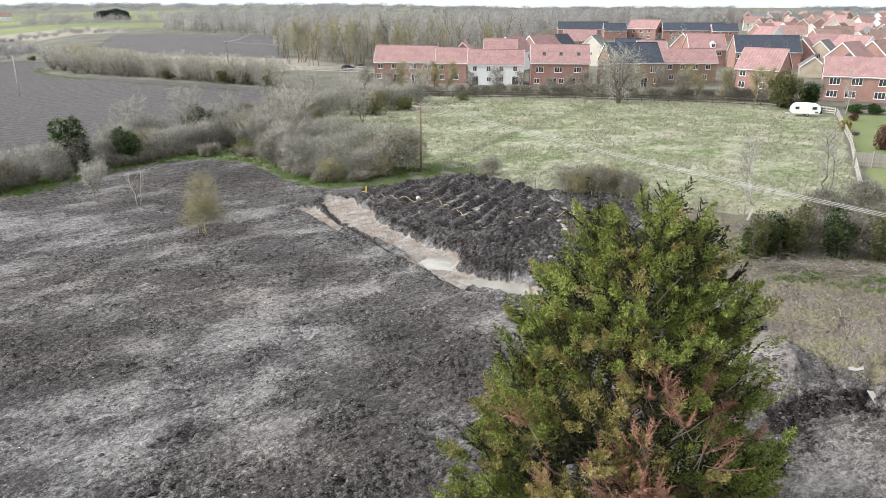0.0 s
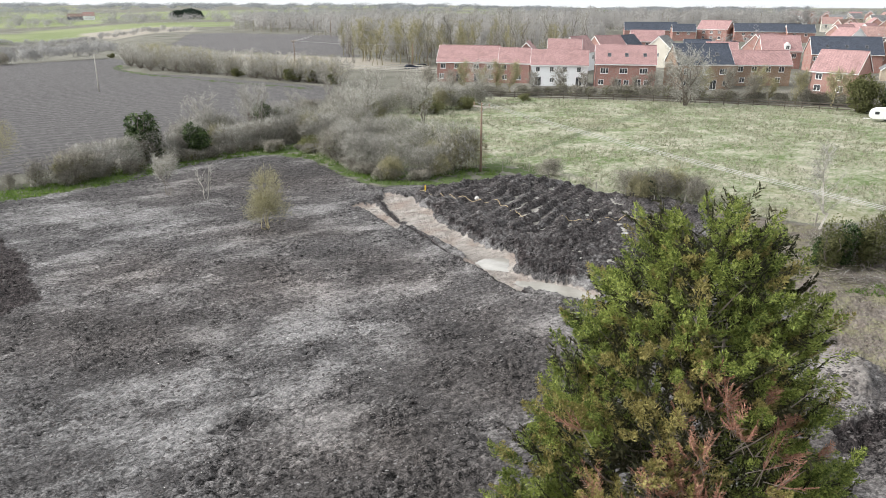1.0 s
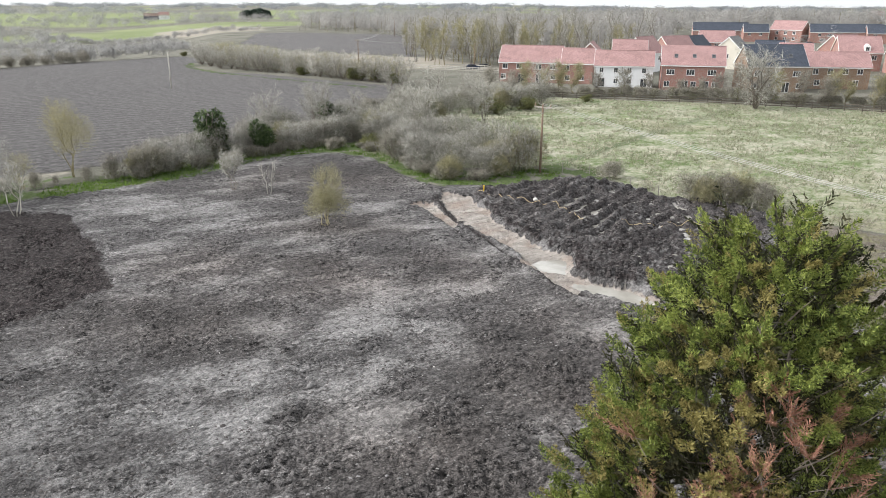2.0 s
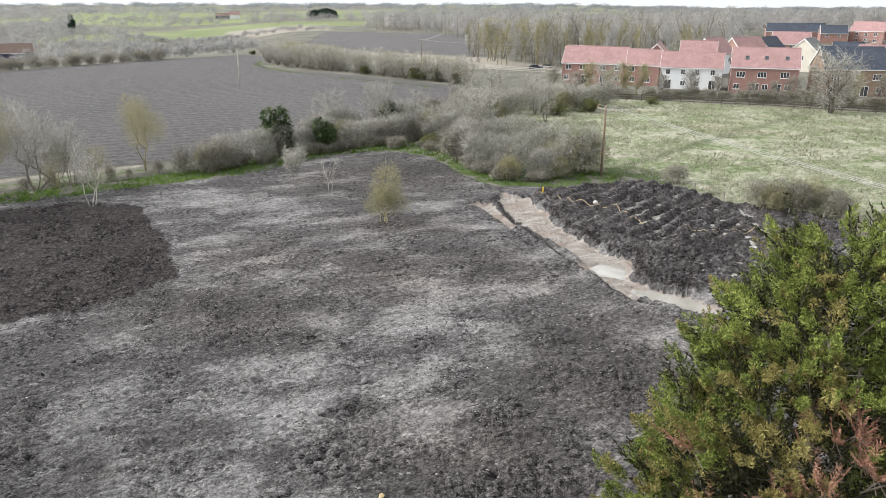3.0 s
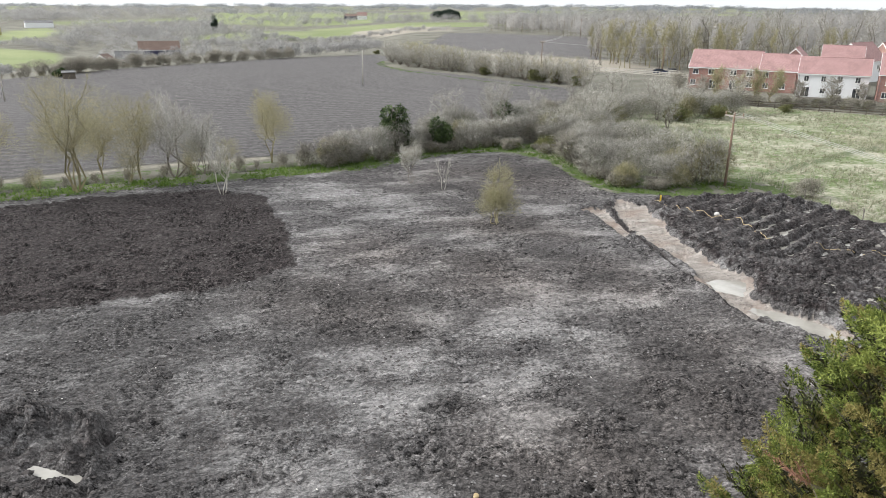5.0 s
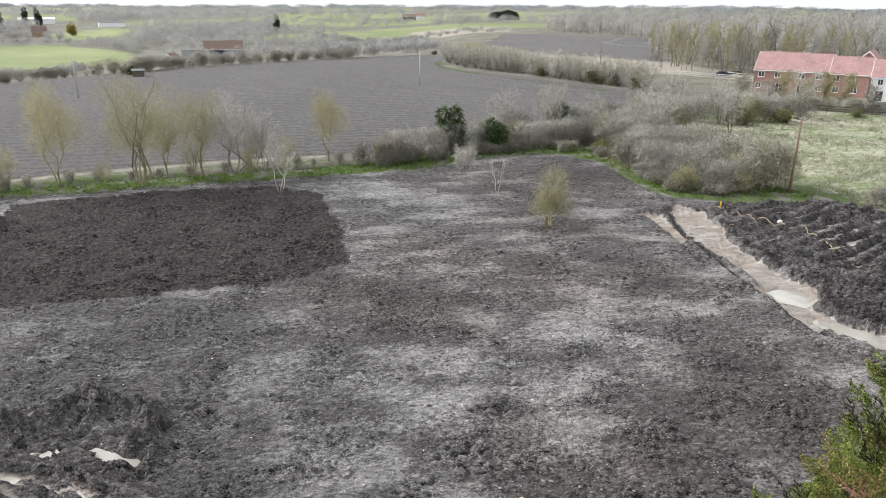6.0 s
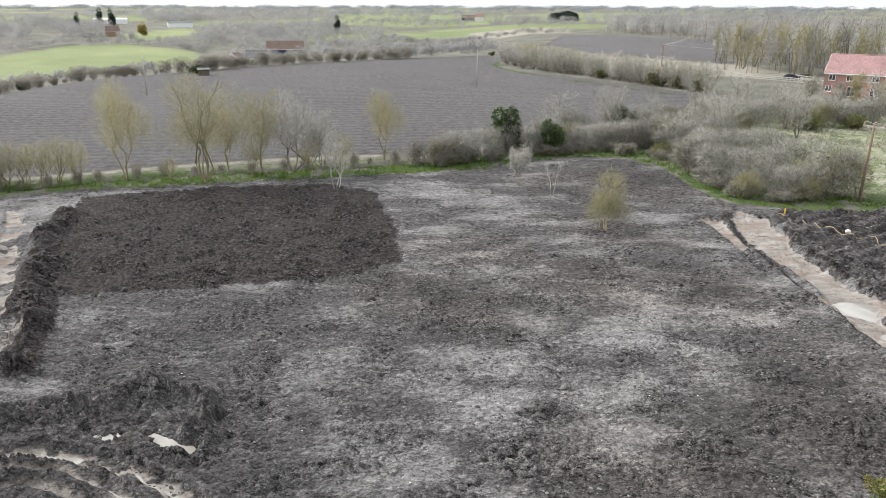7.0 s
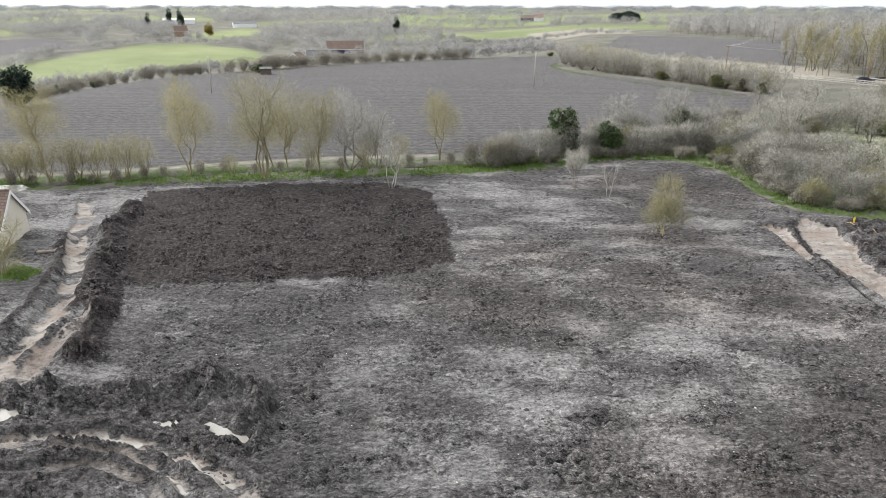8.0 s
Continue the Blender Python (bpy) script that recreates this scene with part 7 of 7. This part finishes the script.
fence([(-12, 144.5), (2, 143.8), (24, 141.2), (49, 135.2), (62, 129.5), (66.6, 122.5)], 2.6, 1.25, 3, "dark weathered post-and-rail fence along the gardens", "timber_dark", 0.07, (0.05, 0.07))
fence([(64.6, 123.5), (67.4, 119.6)], 1.8, 1.2, 3, "pale timber fence panel beside the caravan", "timber_pale", 0.06, (0.05, 0.09))
fence([(67.4, 119.0), (61.4, 106.0), (55.6, 93.5), (48.8, 80.5), (41.6, 66.5)], 1.8, 1.1, 3, "pale weathered timber fence down the garden's edge", "timber_pale", 0.05, (0.03, 0.05))
fence([(-6, 79.6), (3, 77.6), (7, 71.6), (12, 66.4), (17, 63.9), (22, 61.6), (27, 59.4)], 3.0, 1.05, 2, "old wire and post fence at the meadow's edge", "timber_grey", 0.045, (0.008, 0.008))
fence([(-66, 201), (-46.9, 208.8), (-36.3, 203), (-19, 195.5), (-16, 192)], 2.2, 1.3, 3, "pale post-and-rail fence along the farm track", "timber_pale", 0.08, (0.05, 0.10))
fence([(-36, 208), (-30, 209.5), (-22, 204)], 2.2, 1.3, 3, "pale post-and-rail paddock fence", "timber_pale", 0.08, (0.05, 0.10))


def panel_fence(x, y, turn, n):
    ob = thing("panel_fence", pose(x, y, gzf(x, y), 0, 0, turn), "grey weathered garden fence of upright boards and concrete posts", "fence")
    for i in range(n + 1):
        part("post", a_box(i * 1.9 - 0.06, i * 1.9 + 0.06, -0.06, 0.06, -0.3, 1.9, bevel=0.015), M["concrete"], ob, "pale concrete post")
    board = bpy.data.meshes.new("board")
    bm = a_box(-0.07, 0.07, -0.012, 0.012, 0.08, 1.72)
    bm.to_mesh(board)
    bm.free()
    board.materials.append(M["timber_grey"])
    for i in range(n):
        for k in range(12):
            b = new("board", board)
            b.parent = ob
            b.matrix_local = pose(i * 1.9 + 0.13 + k * 0.149, 0.006 * (k % 2), 0)
    return ob


panel_fence(48.2, 79.8, -24, 8)
put(make_ivy_bush(98, 2.0, 2.2, "clipped dark green garden hedge", "leaf_hedge", 1500, 0.25, "garden_hedge"), [(71.5, 121.2), (74.6, 120.2), (77.8, 119.2), (81, 118), (84.4, 117)], 71, (0.95, 1.05))


def caravan(x, y, turn):
    ob = thing("caravan", pose(x, y, gzf(x, y), 0, 0, turn), "old white touring caravan parked on the grass", "caravan")
    bm = bmesh.new()
    prof = [(-2.45, 0.55), (2.3, 0.55), (2.55, 0.9), (2.62, 1.5), (2.4, 2.15), (1.9, 2.42), (0, 2.52), (-1.8, 2.44), (-2.3, 2.2), (-2.68, 1.55), (-2.72, 0.95)]
    a, b = [bm.verts.new((u, -1.05, v)) for u, v in prof], [bm.verts.new((u, 1.05, v)) for u, v in prof]
    bm.faces.new(a)
    bm.faces.new(b[::-1])
    for i in range(len(prof)):
        j = (i + 1) % len(prof)
        bm.faces.new((a[j], a[i], b[i], b[j]))
    bmesh.ops.bevel(bm, geom=bm.edges[:], offset=0.07, segments=2, affect="EDGES")
    bmesh.ops.recalc_face_normals(bm, faces=bm.faces[:])
    part("body", bm, M["gel_white"], ob)
    for u, v, w, h in ((-1.75, 1.4, 0.75, 0.5), (1.45, 1.4, 0.85, 0.5)):
        fr = part("window", a_box(u - w / 2, u + w / 2, -1.075, -1.04, v, v + h, bevel=0.01), M["glass"], ob)
    part("door", a_box(-0.35, 0.3, -1.07, -1.04, 0.7, 2.25, bevel=0.008), M["gel_white"], ob)
    part("locker", a_box(1.6, 2.2, -1.068, -1.04, 0.72, 1.05, bevel=0.008), M["lead"], ob, "dark locker door")
    for s in (-1, 1):
        wheel = part("wheel", tube(bmesh.new(), [(0.25, s * 0.98 - 0.1, 0.32), (0.25, s * 0.98 + 0.1, 0.32)], [0.32, 0.32], 18), M["rubber"], ob)
        part("rim", tube(bmesh.new(), [(0.25, s * 0.98 - 0.11, 0.32), (0.25, s * 0.98 + 0.11, 0.32)], [0.19, 0.19], 14), M["steel"], wheel)
    part("drawbar", a_box(-3.7, -2.5, -0.06, 0.06, 0.42, 0.56, bevel=0.01), M["gel_white"], ob, "white towing bar")
    part("jockey_wheel", tube(bmesh.new(), [(-3.55, 0, 0.0), (-3.55, 0, 0.75)], [0.07, 0.03], 8), M["steel"], ob)
    return ob


caravan(61.6, 118.4, -15).scale = (0.84, 0.9, 0.88)
bin_ = thing("water_butt", pose(65.6, 121.0, gzf(65.6, 121)), "dark blue plastic water butt beside the caravan", "barrel")
part("body", tube(bmesh.new(), [(0, 0, 0), (0, 0, 0.45), (0, 0, 0.95)], [0.3, 0.35, 0.31], 14), M["plastic_blue"], bin_)
part("lid", tube(bmesh.new(), [(0, 0, 0.95), (0, 0, 1.0)], [0.33, 0.33], 14), M["plastic_blue"], bin_)


def car(x, y, turn, paint, label):
    ob = thing("car", pose(x, y, gzf(x, y), 0, 0, turn), label, "car")
    bm = bmesh.new()
    prof = [(-2.1, 0.35), (2.1, 0.35), (2.15, 0.7), (1.95, 0.9), (1.0, 1.0), (0.4, 1.45), (-1.2, 1.48), (-1.9, 1.0), (-2.12, 0.9)]
    a, b = [bm.verts.new((u, -0.85, v)) for u, v in prof], [bm.verts.new((u, 0.85, v)) for u, v in prof]
    bm.faces.new(a)
    bm.faces.new(b[::-1])
    for i in range(len(prof)):
        j = (i + 1) % len(prof)
        bm.faces.new((a[j], a[i], b[i], b[j]))
    bmesh.ops.bevel(bm, geom=bm.edges[:], offset=0.05, segments=2, affect="EDGES")
    bmesh.ops.recalc_face_normals(bm, faces=bm.faces[:])
    part("body", bm, M[paint], ob)
    for s in (-1, 1):
        part("window", a_box(-1.35, 0.4, s * 0.862 - 0.01, s * 0.862 + 0.01, 0.98, 1.34), M["glass"], ob)
        for u in (-1.3, 1.35):
            wheel = part("wheel", tube(bmesh.new(), [(u, s * 0.8 - 0.1, 0.32), (u, s * 0.8 + 0.1, 0.32)], [0.32, 0.32], 16), M["rubber"], ob)
            part("rim", tube(bmesh.new(), [(u, s * 0.8 - 0.11, 0.32), (u, s * 0.8 + 0.11, 0.32)], [0.2, 0.2], 12), M["steel"], wheel)
    return ob


car(-27.5, 206.5, 20, "car_dark", "dark blue car parked on the farm track")
car(-24.5, 209.5, 60, "rubber", "black car parked on the farm track")
car(104, 340, 10, "car_dark", "dark blue car parked on the estate road")


# ---------------------------------------------------------------- water, mud, clods and litter
def puddle(points, z, label):
    bm = bmesh.new()
    bm.faces.new([bm.verts.new((x, y, z)) for x, y in points])
    me = bpy.data.meshes.new("puddle")
    bm.to_mesh(me)
    bm.free()
    me.materials.append(M["water"])
    return tagged(new("puddle", me), label, "water", "puddles", "structure")


puddle([(-2.6, 48.6), (-0.4, 50.5), (0.9, 50.1), (1.1, 47.4), (-1.0, 46.9)], -0.46, "milky puddle in the clay trench")
puddle([(0.6, 45.4), (2.4, 46.2), (7.0, 45.0), (7.4, 41.6), (4.4, 41.6), (2.4, 43.2)], -0.40, "long milky puddle in the clay trench")
puddle([(-2, 69.5), (1, 72.5), (5, 71.5), (9, 66.5), (14.5, 65.5), (16.5, 62), (14.5, 53), (10, 47.5), (6.4, 47.2), (4, 50), (2.6, 54), (-0.5, 58.5)], 0.21, "water glinting in the deepest ruts")
puddle([(-26.1, 14.2), (-25.6, 15.3), (-23.4, 15.9), (-22.7, 15.6), (-22.3, 14.4), (-24.0, 14.0)], -0.15, "bright puddle among churned mud")
puddle([(-27.7, 13.2), (-27.1, 14.0), (-26.1, 13.8), (-26.6, 12.9)], -0.16, "small bright puddle among churned mud")
puddle([(-35.1, 8.4), (-34.3, 9.8), (-33.1, 9.6), (-32.5, 8.9), (-33.3, 8.0)], -0.09, "bright puddle beside the wheel ruts")


def rut_water(line, lo, hi, half, z, label):
    """A ribbon of water along part of a rut."""
    n = len(line) - 1
    t = np.linspace(lo * n, hi * n, 24)
    x, y = np.interp(t, np.arange(n + 1), [p[0] for p in line]), np.interp(t, np.arange(n + 1), [p[1] for p in line])
    dx, dy = np.gradient(x), np.gradient(y)
    ln = np.hypot(dx, dy)
    w = half * (0.7 + 0.5 * np.sin(t * 3.1)) * np.sin(np.pi * np.linspace(0.04, 0.96, 24)) ** 0.4
    left, right = [(a - d * k, b + c * k) for a, b, c, d, k in zip(x, y, dx / ln, dy / ln, w)], [(a + d * k, b - c * k) for a, b, c, d, k in zip(x, y, dx / ln, dy / ln, w)]
    return puddle(right + left[::-1], z, label)


rut_water(ARC_TRACK, 0.15, 0.21, 0.26, -0.28, "water standing in a curved wheel rut")
rut_water(ARC_TRACK, 0.29, 0.40, 0.28, -0.28, "water standing in a curved wheel rut")
rut_water(ARC_TRACK, 0.52, 0.78, 0.16, -0.28, "water standing in a curved wheel rut")
rut_water(ARC_INNER, 0.60, 0.72, 0.2, -0.2, "water standing in an inner wheel rut")
puddle([(20.9, 29.0), (21.2, 30.2), (21.5, 30.1), (21.2, 28.9)], -0.24, "water standing in a wheel rut")
puddle([(21.4, 32.0), (21.6, 32.6), (22.5, 32.7), (22.3, 32.3)], -0.24, "water standing in a wheel rut")
puddle([(-90, 12.4), (-80.4, 23), (-77, 26), (-77.2, 28.4), (-80.6, 28.6), (-93, 16)], -0.10, "still water in the boundary ditch")


def clod_field(poly, n, lo, hi, seed, material, label, weight=None, name="clods"):
    """Loose lumps of earth lying on the mud."""
    rng_ = np.random.RandomState(seed)
    c = np.array(fill(poly, n, seed))
    keep = fbm(c[:, 0] * 0.5, c[:, 1] * 0.5, 3) + rng_.normal(size=len(c)) * 0.3 > (0.0 if weight is None else weight)
    c = c[keep]
    z = relief(c[:, 0], c[:, 1])[0]
    s = lo * (hi / lo) ** (rng_.rand(len(c)) ** 2.2)
    unit8 = np.array([(1, 0, 0.2), (0.5, 0.85, 0.1), (-0.5, 0.9, 0.25), (-1, 0.1, 0.1), (-0.55, -0.8, 0.2), (0.5, -0.9, 0.05), (0.1, 0.1, 0.95), (0.35, -0.35, 0.75)])
    faces = np.array([(0, 1, 6), (1, 2, 6), (2, 3, 6), (3, 4, 6), (4, 7, 6), (4, 5, 7), (5, 0, 7), (0, 6, 7)])
    v = unit8[None] * (1 + rng_.normal(size=(len(c), 8, 3)) * 0.22)
    a = rng_.rand(len(c)) * 6.283
    rot = np.stack([np.stack([np.cos(a), -np.sin(a)], 1), np.stack([np.sin(a), np.cos(a)], 1)], 1)
    v[:, :, :2] = np.einsum("nij,nkj->nki", rot, v[:, :, :2])
    v = v * (s[:, None, None] * np.array([1, 0.8, 0.62])) + np.stack([c[:, 0], c[:, 1], z - 0.15 * s], 1)[:, None]
    return far_stuff(name, v[:, faces].reshape(-1, 3, 3), M[material], label, "soil")


clod_field([(-46, 20), (-26, 12), (-8, 22), (6, 24), (6, 40), (-4, 46), (-22, 44), (-36, 32)], 20000, 0.035, 0.13, 31, "clod_dark", "loose dark lumps of soil")
clod_field([(-40, 22), (-20, 15), (-2, 20), (3, 38), (-12, 48), (-30, 36)], 8000, 0.03, 0.10, 32, "clod_grey", "loose dry grey lumps of soil")
clod_field(DARK, 9000, 0.05, 0.20, 33, "clod_dark", "dark crumbly topsoil lumps")
clod_field(CHURN, 3000, 0.05, 0.2, 34, "clod_brown", "heavy dark clods on the churned ground")
clod_field([(-38, 6), (-36, 12), (-31, 17), (-24, 18.6), (-20, 14), (-18, 8), (-30, 2)], 1500, 0.04, 0.2, 35, "clod_dark", "heavy clods round the wheel ruts")
clod_field([(-61, 29), (-54, 26), (-45, 20.5), (-38, 15), (-40, 14), (-46, 18.5), (-55, 24)], 1500, 0.07, 0.24, 36, "clod_dark", "dark clods along the spoil bank")
clod_field([(14.5, 26), (15, 30), (19, 36), (23, 30), (22, 25)], 2200, 0.04, 0.2, 37, "clod_dark", "clods round the dug hole")
clod_field([(-40, 16), (-8, 18), (0, 45), (-20, 50)], 260, 0.03, 0.06, 38, "stone_white", "scattered pale stones", 0.35, "stones")


def rock(x, y, s, material, label, name="stone"):
    bm = bmesh.new()
    bmesh.ops.create_icosphere(bm, subdivisions=2, radius=s)
    for v in bm.verts:
        v.co *= 0.8 + 0.35 * noise.noise(v.co * (1.3 / s) + Vector((x, y, 0)))
        v.co.z *= 0.7
    me = bpy.data.meshes.new(name)
    bm.to_mesh(me)
    bm.free()
    me.materials.append(M[material])
    ob = new(name, me)
    ob.location = (x, y, float(relief(np.array([x]), np.array([y]))[0][0]) + 0.25 * s)
    return tagged(ob, label, "stone")


rock(-2.4, 64.6, 0.32, "stone_white", "pale round stone on the churned mud")
rock(-11.8, 28.6, 0.22, "clod_grey", "pale lump of clay on the mud", "clay_lump")
rock(-8.0, 20.6, 0.15, "hose_tan", "tan lump of clay on the mud", "clay_lump")
post = thing("marker_post", pose(-7.7, 67.2, 0.1), "short yellow marker post at the trench's end", "post")
part("shaft", a_box(-0.07, 0.07, -0.07, 0.07, -0.4, 0.75, bevel=0.012), M["paint_yellow"], post)


def on_ground(points, lift):
    a = np.array(points, float)
    t = np.linspace(0, len(a) - 1, 14 * (len(a) - 1))
    x, y = np.interp(t, np.arange(len(a)), a[:, 0]), np.interp(t, np.arange(len(a)), a[:, 1])
    x, y = x + 0.25 * fbm(t * 0.9, t * 0 + 3, 2), y + 0.25 * fbm(t * 0.9 + 9, t * 0, 2)
    return list(zip(x, y, relief(x, y)[0] + lift))


wire(on_ground([(-8.1, 66.5), (-4.8, 64.2), (-0.4, 62.8), (2.0, 58.6)], 0.03), 0.028, "tan plastic hose lying across the mud", "hose_tan", "hose")
wire(on_ground([(5.2, 57.6), (9.4, 58.4), (13.4, 59.0)], 0.03), 0.028, "tan plastic hose lying across the mud", "hose_tan", "hose")


def brush(x, y, seed, n, length, label):
    rng_ = np.random.RandomState(seed)
    ob = thing("brush_pile", pose(x, y, gzf(x, y)), label, "branches")
    p = np.stack([rng_.normal(size=n) * 1.6, rng_.normal(size=n) * 0.5, rng_.uniform(0.05, 0.6, n)], 1)
    a = rng_.normal(size=n) * 0.5 + np.where(rng_.rand(n) < 0.5, 0, np.pi)
    d = np.stack([np.cos(a), np.sin(a) * 0.8, rng_.normal(size=n) * 0.12], 1)
    ln = length * rng_.uniform(0.4, 1.2, n)
    q = p + d * ln[:, None]
    q[:, 2] = np.maximum(q[:, 2], 0.02)
    soup("limb_frame", tube_tris(p, q, 0.035 * rng_.uniform(0.5, 1.4, n), np.full(n, 0.008)), M["bark"], ob)
    m = n * 8
    k = rng_.randint(n, size=m)
    base = p[k] + d[k] * (ln[k] * rng_.rand(m))[:, None]
    soup("twig_mass", blades(base, unit(d[k] + rng_.normal(size=(m, 3)) * 0.6), rng_.uniform(0.2, 0.7, m), np.full(m, 0.018), rng_), M["twig_grey"], ob)
    return ob


brush(24.4, 46.2, 61, 60, 1.8, "heap of cut grey branches below the ivy trees")
brush(29.0, 45.0, 62, 60, 1.8, "heap of cut pale branches and twigs below the scrub")
log_pile = thing("log", pose(-55.0, 20.4, gzf(-55, 20.4) + 0.12, 0, 0, 40), "fallen grey log with a side branch beside the track", "log")
part("trunk", tube(bmesh.new(), [(-0.9, 0, 0), (0, 0.1, 0.06), (1.0, 0, 0.1)], [0.15, 0.13, 0.09], 9), M["bark_limb"], log_pile)
part("limb", tube(bmesh.new(), [(0.2, 0.05, 0.05), (0.7, 0.8, 0.25)], [0.09, 0.05], 7), M["bark_limb"], log_pile)
put(make_tree("olive", 58, 4.0, 2.0, "small olive willow bush beside the muddy track", 4, 0.1, 10, 14, 0.06, 0.7, 0.026, "", "willow_bush", 0.9), [(-52.8, 16.4, 1.0)], 72)
far_stuff("trackside_grass", grass_tufts([(-54.5, 17.6), (-51.4, 18.6), (-50.4, 16.4), (-53.5, 15.4)], 260, 0.3, 19, 6, 0.06, 0.8), M["grass_green"], "green grass under the willow bush", "grass")
